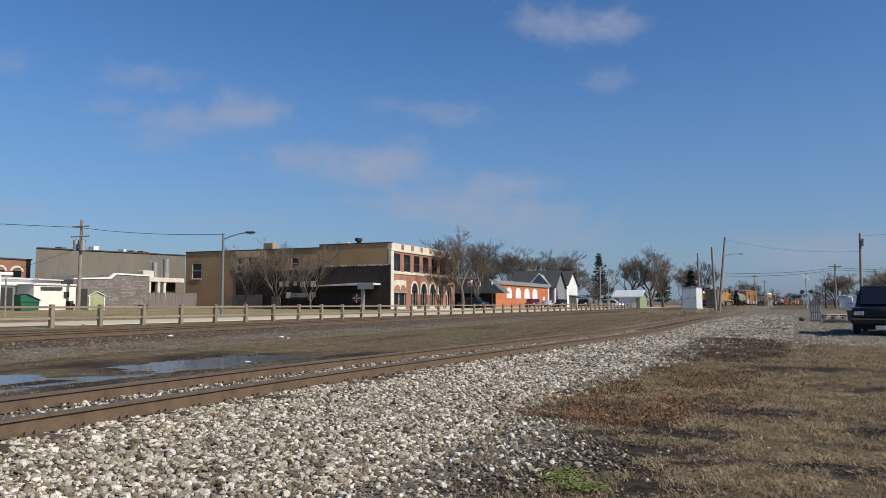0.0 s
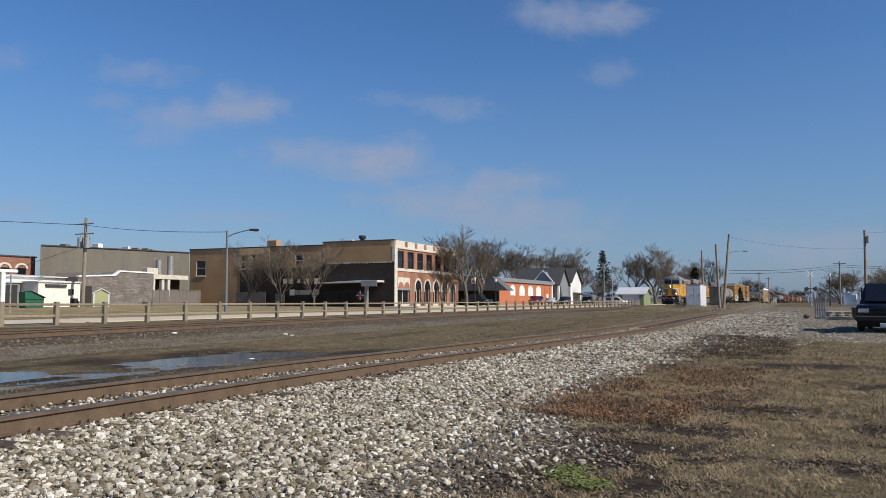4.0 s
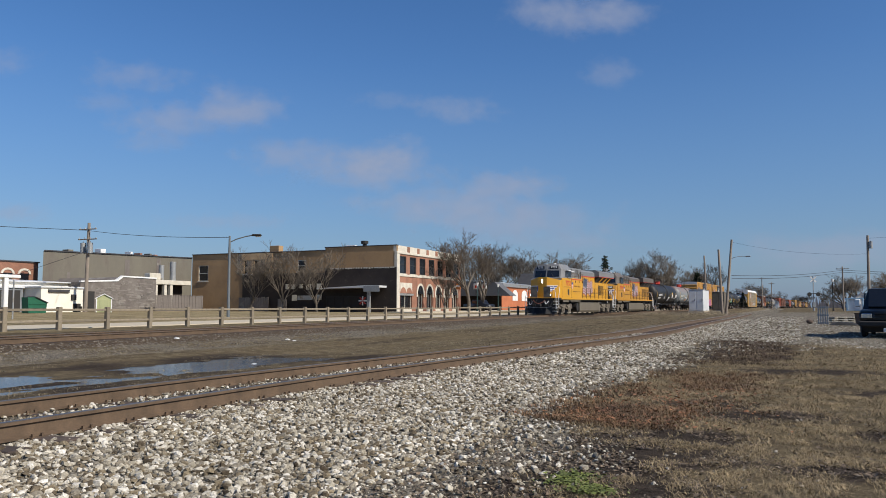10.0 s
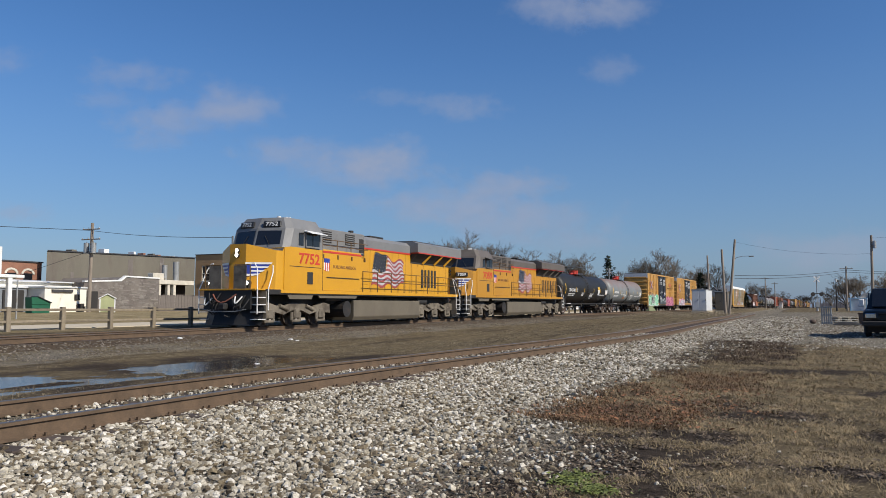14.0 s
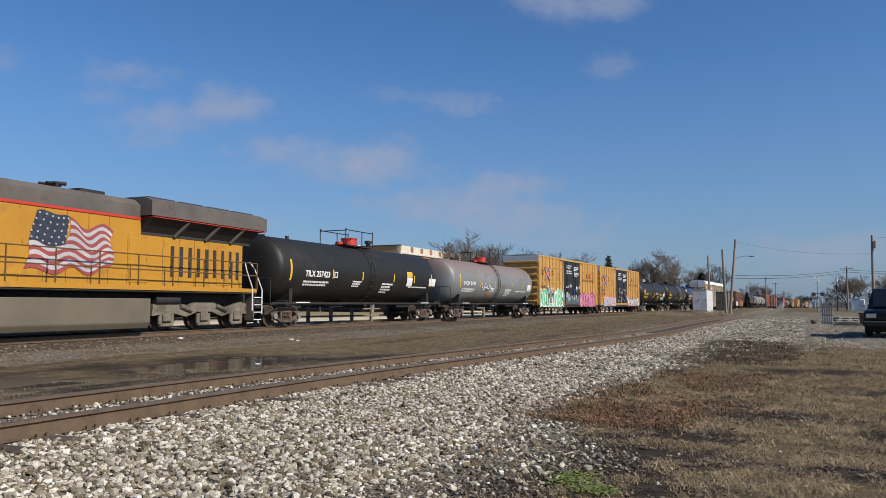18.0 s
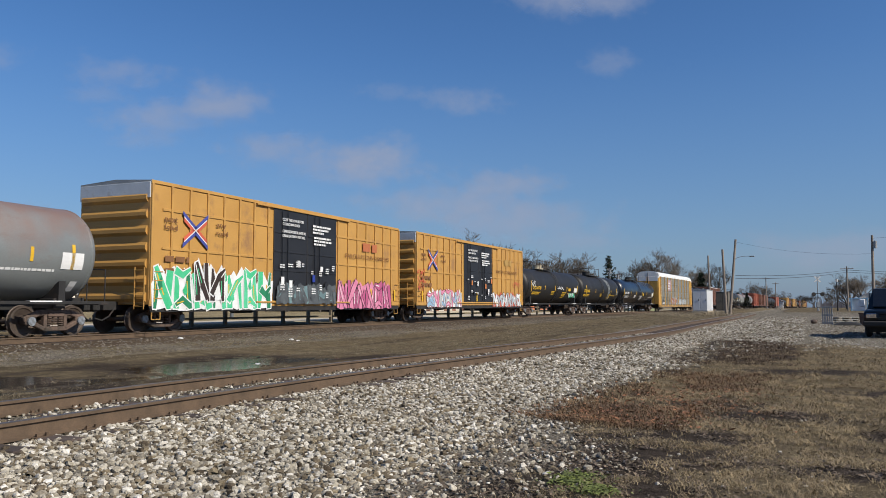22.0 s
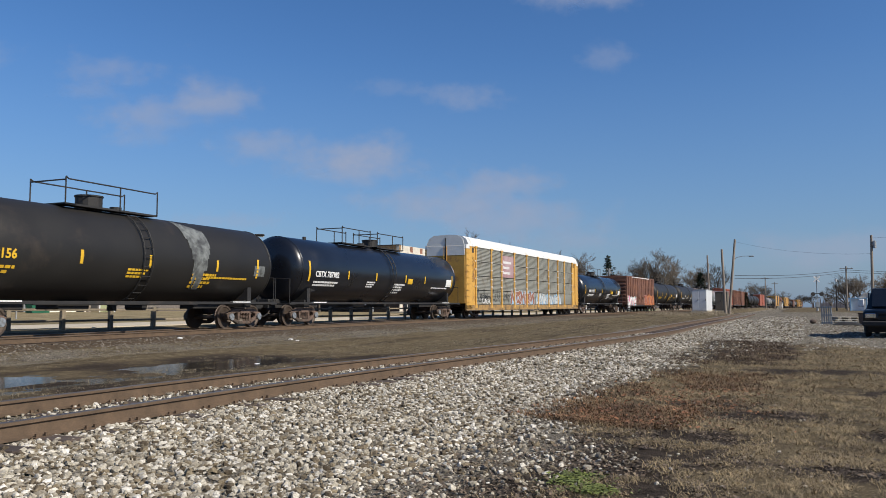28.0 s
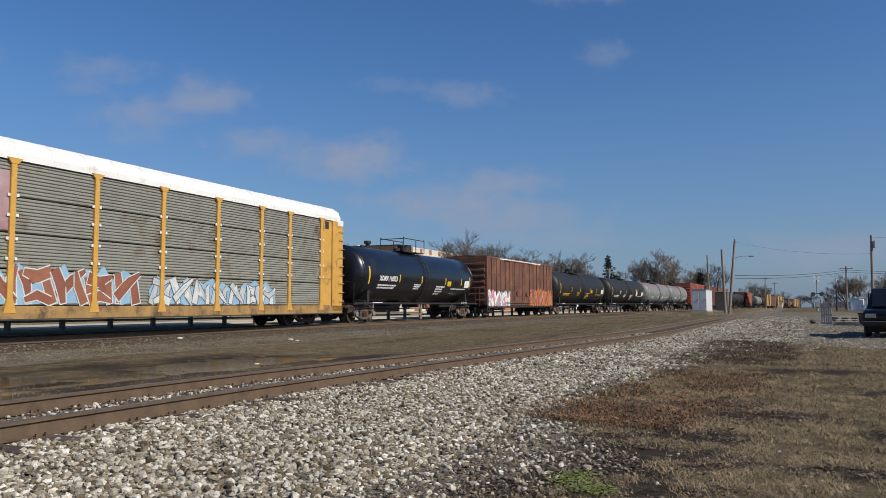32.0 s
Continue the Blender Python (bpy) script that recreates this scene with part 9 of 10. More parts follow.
wires("overhead_wire", "thin overhead wire between pole and street lamp", (-118, 20, 12.5), (-70.2, 61.5, 9.9), 0.4, 0.03)
wires("overhead_wire", "thin overhead wire between pole and street lamp", (-70.2, 61.5, 9.9), (-39.6, 48.0, 6.9), 0.25, 0.022)
wires("overhead_wire", "sagging overhead wires over the crossing road", (-6.3, 96.7, 5.2), (7.9, 146.0, 7.7), 0.35, 0.025, 2, 0.35)
wires("overhead_wire", "sagging overhead wires over the crossing road", (7.9, 146.0, 7.7), (40, 150, 7.2), 0.5, 0.025, 2, 0.35)
wires("overhead_wire", "overhead wire from the tall pole to the lot", (-6.2, 96.7, 9.1), (7.35, 91, 7.0), 0.5, 0.008)
wires("overhead_wire", "overhead wire from the lot pole", (7.35, 91, 8.6), (30, 80, 9.6), 0.3, 0.009)
wires("overhead_wire", "guy wire of the utility pole", (-70.1, 61.5, 7.6), (-80, 53, 2.5), 0.0, 0.02)

lamp = thing("street_lamp", "grey metal street lamp with curved arm in the grass", "street lamp")
bm = bmesh.new()
tube(bm, (-39.5, 48.0, 0.5), (-39.5, 48.0, 7.0), 0.13, 0.08, 12)
part("pole", bm, M_LAMPPOST, lamp)
bm = bmesh.new()
box(bm, -39.75, -39.25, 47.75, 48.25, 0.55, 0.72, 0.03)
part("base_plate", bm, M_LAMPPOST, lamp)
bm = bmesh.new()
bent(bm, [(-39.5, 48.0, 6.5), (-39.0, 48.2, 6.75), (-38.4, 48.5, 6.95), (-37.9, 48.7, 7.05)], 0.045, 8)
part("arm", bm, M_LAMPPOST, lamp)
bm = bmesh.new()
box(bm, -0.16, 0.16, -0.36, 0.36, -0.08, 0.08, 0.05, Matrix.Translation((-37.6, 48.85, 7.06)) @ pose(0, 0, 0, 0, 0, -65))
hd = part("lamp_head", bm, M_DARK, lamp)
bm = bmesh.new()
box(bm, -0.11, 0.11, -0.2, 0.2, -0.13, -0.08, 0.02, Matrix.Translation((-37.5, 48.9, 7.06)) @ pose(0, 0, 0, 0, 0, -65))
part("lens", bm, M_TRIM, hd)


def post_lamp(x, y, z, h, label, material):
    t = thing("post_lamp", label, "lamp post", group="small lamp posts")
    bm = bmesh.new()
    tube(bm, (x, y, z), (x, y, z + h), 0.09, 0.06, 8)
    tube(bm, (x, y, z), (x, y, z + 0.5), 0.16, 0.12, 8)
    part("post", bm, material, t)
    bm = bmesh.new()
    tube(bm, (x, y, z + h), (x, y, z + h + 0.45), 0.13, 0.22, 10)
    part("globe", bm, M_WHITE, t)
    return t


M_GREENPOST = surf("dark_green_post_paint", (0.015, 0.05, 0.045), None, 1.0, 0.5, bump=0.0)
post_lamp(-42.6, 107.8, 0.7, 4.0, "dark green lamp post with white globe on the pavement", M_GREENPOST)
post_lamp(-42.6, 116.8, 0.7, 4.0, "dark green lamp post with white globe on the pavement", M_GREENPOST)
post_lamp(5.9, 136.0, 0.85, 4.6, "black lamp post with white globe by the lot", M_DARK)


def crossing_signal(x, y, z, h, label, turn):
    t = thing("crossing_signal", label, "railway signal", m=pose(x, y, z, 0, 0, turn), group="level crossing signals")
    bm = bmesh.new()
    tube(bm, (0, 0, 0), (0, 0, h), 0.07, seg=8)
    tube(bm, (0, 0, 0), (0, 0, 0.5), 0.2, 0.12, 8)
    part("mast", bm, M_GALV, t)
    bm = bmesh.new()
    for a in (45, -45):
        box(bm, -0.6, 0.6, -0.1, -0.07, -0.1, 0.1, 0, Matrix.Translation((0, 0, h - 0.5)) @ pose(0, 0, 0, 0, a, 0))
    part("crossbuck", bm, M_WHITE if turn < 90 else M_GALV, t)
    bm = bmesh.new()
    box(bm, -0.75, 0.75, -0.08, 0.0, h * 0.5 - 0.05, h * 0.5 + 0.05)
    ar = part("lamp_arm", bm, M_DARK, t)
    for s in (-1, 1):
        bm = bmesh.new()
        tube(bm, (s * 0.62, -0.22, h * 0.5 - 0.1), (s * 0.62, 0.0, h * 0.5 - 0.1), 0.3, 0.3, 14)
        l_ = part("lamp_hood", bm, M_DARK, ar)
    bm = bmesh.new()
    box(bm, -0.25, 0.25, -0.2, 0.2, 0.6, 1.4, 0.03)
    part("gate_motor", bm, M_GALV, t)
    return t


crossing_signal(3.1, 133.0, 0.9, 5.4, "level crossing signal with twin dark lamps and white crossbuck", 15)
crossing_signal(-29.9, 138.0, 0.8, 7.6, "level crossing signal mast by the street", 205)
crossing_signal(-28.6, 138.6, 0.8, 6.6, "level crossing signal mast with twin lamps", 205)

# ---------------------------------------------------------------- vehicles
def wheel_part(parent, x, y, z, r, w=0.24):
    bm = bmesh.new()
    lathe(bm, [(0.0, -w / 2), (r * 0.7, -w / 2), (r, -w / 2 + 0.05), (r, w / 2 - 0.05), (r * 0.7, w / 2), (0.0, w / 2)], 18, pose(0, 0, 0, 0, 0, 90))
    wh_ = part("wheel", bm, M_TYRE, parent, m=pose(x, y, z))
    bm = bmesh.new()
    lathe(bm, [(0.0, -w / 2 - 0.012), (r * 0.62, -w / 2 - 0.012), (r * 0.62, w / 2 + 0.012), (0.0, w / 2 + 0.012)], 14, pose(0, 0, 0, 0, 0, 90))
    part("rim", bm, M_CHROME, wh_)


def car(label, profile, width, paint, m, glass, wheels, r=0.34, category="car", name="parked_car", group=""):
    """A parked vehicle: profile of (y, z) from nose to tail, the glass band and four wheels."""
    t = thing(name, label, category, m, group)
    bm = bmesh.new()
    prism(bm, profile, -width / 2, width / 2, "x")
    bmesh.ops.bevel(bm, geom=[e for e in bm.edges], offset=0.06, segments=2, affect="EDGES")
    part("body", bm, paint, t, flat=False)
    for g in glass:
        for s in (-1, 1):
            bm = bmesh.new()
            prism(bm, g, s * width / 2 - 0.02, s * width / 2 + 0.012, "x")
            part("side_window", bm, M_WINDOW, t)
    ys = sorted(p[0] for p in profile)
    top = max(p[1] for p in profile)
    for y, z, sg, ma, nm in ((profile[0][0], 0.72, -1, M_CHROME, "headlight"), (ys[-1], 0.85, 1, M_RED, "tail_light")):
        for s in (-1, 1):
            bm = bmesh.new()
            box(bm, s * width * 0.38 - 0.16, s * width * 0.38 + 0.16, y + sg * 0.0 - 0.03, y + 0.03, z - 0.09, z + 0.09, 0.02)
            part(nm, bm, ma, t)
    bm = bmesh.new()
    box(bm, -width / 2 + 0.05, width / 2 - 0.05, profile[0][0] - 0.08, profile[0][0] + 0.1, 0.38, 0.6, 0.04)
    part("front_bumper", bm, M_DARK, t)
    bm = bmesh.new()
    box(bm, -width / 2 + 0.05, width / 2 - 0.05, ys[-1] - 0.1, ys[-1] + 0.08, 0.38, 0.6, 0.04)
    part("rear_bumper", bm, M_DARK, t)
    for y in wheels:
        for s in (-1, 1):
            wheel_part(t, s * (width / 2 - 0.1), y, r, r)
    return t


SUV = [(-2.3, 0.4), (-2.35, 0.95), (-1.15, 1.08), (-0.5, 1.72), (2.0, 1.72), (2.3, 1.1), (2.3, 0.4)]
SEDAN = [(-2.3, 0.35), (-2.35, 0.8), (-1.1, 0.95), (-0.3, 1.42), (1.0, 1.42), (1.7, 1.0), (2.3, 0.95), (2.3, 0.35)]
PICK = [(-2.8, 0.5), (-2.85, 1.05), (-1.4, 1.15), (-0.8, 1.8), (0.6, 1.8), (0.75, 1.15), (2.8, 1.12), (2.8, 0.5)]
suv_g = [[(-0.85, 1.12), (-0.35, 1.6), (0.6, 1.6), (0.6, 1.12)], [(0.7, 1.12), (0.7, 1.6), (1.9, 1.58), (2.05, 1.12)]]
sed_g = [[(-0.8, 0.98), (-0.25, 1.34), (0.9, 1.34), (1.3, 1.0)]]
pick_g = [[(-1.15, 1.2), (-0.7, 1.68), (0.5, 1.68), (0.5, 1.2)]]
car("silver sport utility vehicle parked by the crossing", SUV, 1.85, M_CARS, pose(-29.7, 147.6, 0.75, 0, 0, 95), suv_g, (-1.45, 1.45), 0.36)
for x, y, a, pr, gl, ma, lab in ((-44.0, 112.0, 60, PICK, pick_g, M_CARK, "dark pickup truck parked by the pavement"), (-42.8, 139, 5, SUV, suv_g, M_DARKRED := surf("dark_red_car_paint", (0.10, 0.015, 0.015), None, 1, 0.25, bump=0, coat=0.5), "dark red vehicle parked by the brick building"),
                                 (-42.5, 148, 5, SEDAN, sed_g, M_CARS, "silver car parked by the brick building"), (-42.2, 157, 5, SUV, suv_g, M_CARK, "black vehicle parked by the brick building"), (-39.6, 166, 5, PICK, pick_g, M_CARK, "black pickup truck parked by the white house")):
    car(lab, pr, 1.85, ma, pose(x, y, ground_z(x, y) + 0.02, 0, 0, a), gl, (-1.5, 1.5), 0.35)

tr = thing("parked_truck", "black truck with steep windscreen parked on the gravel lot", "truck", pose(3.5, 34.6, ground_z(3.5, 34.6), 0, 0, -9))
bm = bmesh.new()
prism(bm, [(-1.75, 0.45), (-1.8, 0.95), (-1.35, 1.06), (4.2, 1.06), (4.2, 0.45)], -0.95, 0.95, "x")
bmesh.ops.bevel(bm, geom=bm.edges[:], offset=0.05, segments=2, affect="EDGES")
part("body", bm, M_CARK, tr, flat=False)
bm = bmesh.new()
prism(bm, [(-0.95, 1.06), (-0.35, 1.85), (1.6, 1.9), (1.75, 1.06)], -0.9, 0.9, "x")
for v in bm.verts:
    if v.co.z > 1.5:
        v.co.x *= 0.8
part("cab", bm, M_CARK, tr)
bm = bmesh.new()
prism(bm, [(-0.93, 1.14), (-0.42, 1.80), (-0.38, 1.78), (-0.88, 1.12)], -0.7, 0.7, "x", Matrix.Translation((0, -0.03, 0.02)))
part("windscreen", bm, M_WINDOW, tr)
for s in (-1, 1):
    bm = bmesh.new()
    prism(bm, [(-0.6, 1.15), (-0.2, 1.68), (0.6, 1.7), (0.6, 1.15)], s * 0.86 - 0.02, s * 0.86 + 0.015, "x")
    part("side_window", bm, M_WINDOW, tr)
    bm = bmesh.new()
    box(bm, s * 1.08 - 0.1, s * 1.08 + 0.1, -0.75, -0.68, 1.15, 1.45, 0.03)
    part("mirror", bm, M_WHITE, tr)
    bm = bmesh.new()
    box(bm, s * 0.7 - 0.17, s * 0.7 + 0.17, -1.84, -1.76, 0.72, 0.9, 0.02)
    part("headlight", bm, M_CHROME, tr)
bm = bmesh.new()
box(bm, -0.97, 0.97, -1.97, -1.78, 0.42, 0.62, 0.04)
part("bumper", bm, M_GRILLE, tr)
bm = bmesh.new()
box(bm, -0.16, 0.16, -1.99, -1.965, 0.22, 0.36, 0.01)
part("plate", bm, M_WHITE, tr)
bm = bmesh.new()
prism(bm, [(-1.74, 0.42), (1.6, 0.42), (1.6, 0.2), (-1.6, 0.2)], -0.8, 0.8, "x")
part("underbody", bm, M_DARK, tr)
bm = bmesh.new()
for k in range(5):
    box(bm, -0.45, 0.45, -1.83, -1.78, 0.66 + k * 0.055, 0.69 + k * 0.055)
part("grille", bm, M_DARK, tr)
for y in (-1.0, 2.9):
    for s in (-1, 1):
        wheel_part(tr, s * 0.85, y, 0.38, 0.38)

# lot clutter
bm = bmesh.new()
bmesh.ops.create_grid(bm, x_segments=12, y_segments=8, size=1.0)
for v in bm.verts:
    q = max(0.0, 1 - v.co.x ** 2) * max(0.0, 1 - v.co.y ** 2)
    v.co = Vector((v.co.x * 1.15, v.co.y * 0.7, 0.30 * q ** 0.6 + 0.05 * noise.noise((v.co.x * 3, v.co.y * 3, 0.5))))
solid("dark_tarp", bm, M_TYRE, "black tarpaulin thrown over a low heap on the lot", "tarpaulin", pose(2.6, 48.5, ground_z(2.6, 48.5) + 0.02) @ Matrix.Scale(0.62, 4), flat=False)
skip_ = thing("scrap_bin", "dark rusty steel bin on the gravel lot", "bin", pose(3.78, 50, 0.5, 0, 0, -10) @ Matrix.Scale(0.72, 4))
bm = bmesh.new()
prism(bm, [(-0.62, 0.0), (0.62, 0.0), (0.7, 0.92), (-0.7, 0.92)], -0.6, 0.6, "y")
part("body", bm, M_FTRUCK, skip_)
bm = bmesh.new()
box(bm, -0.75, 0.75, -0.66, 0.66, 0.88, 0.96, 0.02)
part("rim", bm, M_FTRUCK, skip_)
crate = thing("wire_crate", "grey upright wire pallet crate on the lot", "crate", pose(1.62, 50.0, 0.50, 0, 0, -14))
for k in range(5):
    bm = bmesh.new()
    box(bm, -0.27 + k * 0.12, -0.21 + k * 0.12, -0.03, 0.03, 0, 1.05)
    part("slat", bm, M_GALV, crate)
for z in (0.1, 0.55, 1.0):
    bm = bmesh.new()
    box(bm, -0.3, 0.32, -0.05, -0.01, z - 0.04, z + 0.04)
    part("cross_bar", bm, M_GALV, crate)
for i, x in enumerate((2.75, 2.72, 2.8)):
    pl = thing("wooden_pallet", "pale wooden pallet lying on the lot", "pallet", pose(x, 53 + i * 0.4, 0.52 + 0.13 * i, 0, 0, 8 * i), "pallets on the lot")
    for k in range(6):
        bm = bmesh.new()
        box(bm, -0.6, 0.6, -0.5 + k * 0.19, -0.37 + k * 0.19, 0.10, 0.125)
        part("deck_board", bm, M_TRIM, pl)
    for k in range(3):
        bm = bmesh.new()
        box(bm, -0.6 + k * 0.55, -0.5 + k * 0.55, -0.5, 0.58, 0, 0.1)
        part("stringer", bm, M_WOODGREY, pl)
bm = bmesh.new()
bmesh.ops.create_icosphere(bm, subdivisions=2, radius=0.18)
for v in bm.verts:
    v.co *= 1 + 0.15 * noise.noise(v.co * 4)
    v.co.z *= 0.75
solid("dark_boulder", bm, M_FTRUCK, "round dark clump of earth on the lot", "boulder", pose(0.9, 50, ground_z(0.9, 50) + 0.15))
for x, y, s in ((-19.3, 20.8, 0.10), (-17.2, 24.3, 0.09), (-16.7, 24.0, 0.08), (-11.4, 14.8, 0.08)):
    bm = bmesh.new()
    bmesh.ops.create_icosphere(bm, subdivisions=2, radius=s)
    for v in bm.verts:
        v.co *= 1 + 0.25 * noise.noise(v.co * 6 + Vector((x, y, 0)))
        v.co.z *= 0.35
    solid("litter", bm, M_WHITE, "crumpled white litter between the tracks", "litter", pose(x, y, ground_z(x, y) + s * 0.2), "litter between the tracks")


# ---------------------------------------------------------------- trees
def bare_tree_meshes(seed, height, spread, levels=6, trunk_r=0.2, fork=0.3, up=0.55):
    """Trunk with limbs, and a crown of fine twigs, as two meshes at the origin."""
    r = random.Random(seed)
    trunk, twig_v, twig_f = bmesh.new(), [], []

    def twig(p, q, ra, rb):
        d = (q - p).normalized()
        a = d.orthogonal().normalized()
        c = d.cross(a)
        b0 = len(twig_v)
        for pt, rad in ((p, ra), (q, rb)):
            for k in range(3):
                an = k * 2.0944
                twig_v.append(pt + (a * math.cos(an) + c * math.sin(an)) * rad)
        for k in range(3):
            j = (k + 1) % 3
            twig_f.append((b0 + k, b0 + j, b0 + 3 + j, b0 + 3 + k))

    def grow(p, d, ln, rad, level):
        bend = Vector((r.uniform(-1, 1), r.uniform(-1, 1), r.uniform(-0.2, 0.6))) * 0.14
        q1 = p + d * ln * 0.5
        d2 = (d + bend).normalized()
        q2 = q1 + d2 * ln * 0.5
        if level <= 2:
            tube(trunk, p, q1, rad, rad * 0.86, 7 if level < 2 else 5, False)
            tube(trunk, q1, q2, rad * 0.86, rad * 0.7, 7 if level < 2 else 5, False)
        else:
            twig(p, q1, rad, rad * 0.85)
            twig(q1, q2, rad * 0.85, rad * 0.65)
        if level >= levels:
            return
        n_ = r.choice((2, 3, 3)) if level else 5
        for i in range(n_):
            ax = Vector((r.uniform(-1, 1), r.uniform(-1, 1), r.uniform(-0.3, 0.5)))
            dd = (d2 * r.uniform(0.7, 1.1) + ax.normalized() * spread * r.uniform(0.55, 1.15) * (0.7 if i == 0 else 1.0) + Vector((0, 0, up * 0.22))).normalized()
            start = (p.lerp(q1, r.uniform(0.6, 1.0)) if r.random() < 0.4 else q1.lerp(q2, r.uniform(0.0, 1.0))) if i else q2
            grow(start, dd, ln * (r.uniform(0.74, 0.95) if level == 0 else r.uniform(0.6, 0.82)), max(0.010, rad * r.uniform(0.46, 0.62)), level + 1)

    grow(Vector((0, 0, -0.2)), Vector((r.uniform(-0.06, 0.06), r.uniform(-0.06, 0.06), 1)).normalized(), height * fork, trunk_r, 0)
    tm = as_mesh(trunk, "trunk", False)
    tm.materials.append(M_BARK)
    cm = bpy.data.meshes.new("crown")
    cm.from_pydata([tuple(v) for v in twig_v], [], twig_f)
    cm.materials.append(M_TWIG)
    return tm, cm


KINDS = [bare_tree_meshes(101, 13.0, 0.80, 8, 0.22, 0.22, 0.8), bare_tree_meshes(102, 12.0, 0.88, 8, 0.20, 0.20, 0.8), bare_tree_meshes(103, 7.0, 0.66, 7, 0.10, 0.27, 0.9), bare_tree_meshes(104, 14.0, 0.74, 8, 0.24, 0.22, 0.9)]
SIZES = [max(v.co.z for v in k[1].vertices) for k in KINDS]


def bare_tree(kind, x, y, z, height, turn, label, wide=1.0):
    t = thing("bare_tree", label, "tree", pose(x, y, z, 0, 0, turn), "bare winter trees")
    s = height / SIZES[kind]
    for me, nm in zip(KINDS[kind], ("trunk", "crown")):
        o = part(nm, me, None, t)
        o.scale = (s * wide, s * wide, s)
    return t


for k, x, y, h, w, turn in ((0, -43.0, 105.3, 12.4, 1.1, 130), (3, -43.2, 111.5, 11.0, 1.05, 60), (2, -44.0, 98.7, 7.0, 1.0, 40)):
    bare_tree(k, x, y, 0.75, h, turn, "bare street tree in front of the brick shops", w)
for k, x, y, h, w, turn in ((2, -67.0, 86.0, 9.4, 1.2, 20), (2, -61.6, 86.0, 9.6, 1.2, 140), (2, -56.0, 85.4, 9.2, 1.2, 250)):
    bare_tree(k, x, y, 0.75, h, turn, "small bare tree before the dark side wall", w)
for k, x, y, h, w, turn in ((3, -72, 125, 12.0, 1.4, 0), (0, -64, 130, 12.0, 1.4, 60), (1, -58, 128, 12.2, 1.4, 200)):
    bare_tree(k, x, y, 0.8, h, turn, "tall bare tree behind the brick shops", w)
for k, x, y, h, w, turn in ((3, -62, 170, 15.5, 1.5, 20), (0, -57, 176, 15.0, 1.5, 80), (1, -66, 172, 14.5, 1.5, 130), (0, -56, 195, 15.5, 1.4, 300),
                            (1, -51, 198, 15.0, 1.1, 250), (2, -38.5, 178, 8.0, 1.3, 40), (0, -37, 205, 13.5, 1.3, 15), (3, -32, 210, 16.2, 1.35, 190),
                            (1, -28.5, 206, 14.0, 1.0, 90), (0, -24, 225, 12.5, 1.15, 70), (3, -20.5, 230, 13.5, 1.1, 160), (1, -27, 240, 12.5, 1.2, 220),
                            (2, -34, 150, 6.0, 1.3, 10), (1, 12.5, 235, 9.6, 1.5, 30), (0, 17, 240, 9.8, 1.5, 100), (3, 15, 255, 10.0, 1.5, 200), (1, 22, 220, 9.5, 1.5, 70), (0, 17, 160, 7.6, 1.5, 70),
                            (3, 20, 158, 7.5, 1.5, 120), (0, -14, 300, 10, 1.6, 0), (1, -4, 430, 9, 1.8, 40), (0, 9, 460, 8, 1.8, 140), (3, 3, 560, 9, 1.8, 10), (1, 16, 420, 9, 1.8, 300), (0, -9, 390, 8, 1.8, 200)):
    bare_tree(k, x, y, 0.9, h, turn, "tall bare tree beyond the street", w)


def conifer_meshes(seed, height, width, sparse):
    r = random.Random(seed)
    bm = bmesh.new()
    tube(bm, (0, 0, -0.2), (0, 0, height * 0.96), 0.2, 0.04, 8)
    trunk = as_mesh(bm, "trunk")
    trunk.materials.append(M_BARK)
    vs, fs = [], []
    z = height * 0.14
    while z < height:
        k = 1 - (z / height) ** 1.3
        for _ in range(4 if sparse else 5):
            a = r.uniform(0, 6.28)
            ln = width * k * r.uniform(0.3, 1.15) + 0.25
            droop = r.uniform(-0.1, 0.35) * ln
            for j in range(int(5 + ln * 5)):
                f = r.uniform(0.25, 1.0)
                c = Vector((math.cos(a) * ln * f, math.sin(a) * ln * f, z + droop * f + r.uniform(-0.15, 0.15)))
                for _k in range(3):
                    d = Vector((r.uniform(-1, 1), r.uniform(-1, 1), r.uniform(-0.5, 0.9))).normalized() * r.uniform(0.18, 0.4)
                    e = d.orthogonal().normalized() * r.uniform(0.04, 0.09)
                    b0 = len(vs)
                    vs.extend((c - e, c + e, c + d + e * 0.3, c + d - e * 0.3))
                    fs.append((b0, b0 + 1, b0 + 2, b0 + 3))
        z += height * (0.030 if sparse else 0.024) * r.uniform(0.6, 1.4)
    me_ = bpy.data.meshes.new("crown")
    me_.from_pydata([tuple(v) for v in vs], [], fs)
    me_.materials.append(M_NEEDLE)
    return trunk, me_


PINE = conifer_meshes(5, 11.0, 2.6, True)
SPRUCE = conifer_meshes(6, 9.0, 2.0, False)
for me2, x, y, s, lab in ((PINE, -36.0, 165, 1.02, "dark sparse pine tree"), (SPRUCE, -21.0, 200, 1.0, "dark small spruce among bare trees"), 
                          (SPRUCE, -30.0, 215, 1.1, "dark small spruce among bare trees"), (SPRUCE, -12.0, 226, 0.5, "dark low evergreen by the main line")):
    t = thing("conifer_tree", lab, "tree", pose(x, y, 0.9, 0, 0, x * 7 % 360), "evergreen trees")
    for me3, nm in zip(me2, ("trunk", "crown")):
        o = part(nm, me3, None, t)
        o.scale = (s * 1.35, s * 1.35, s)

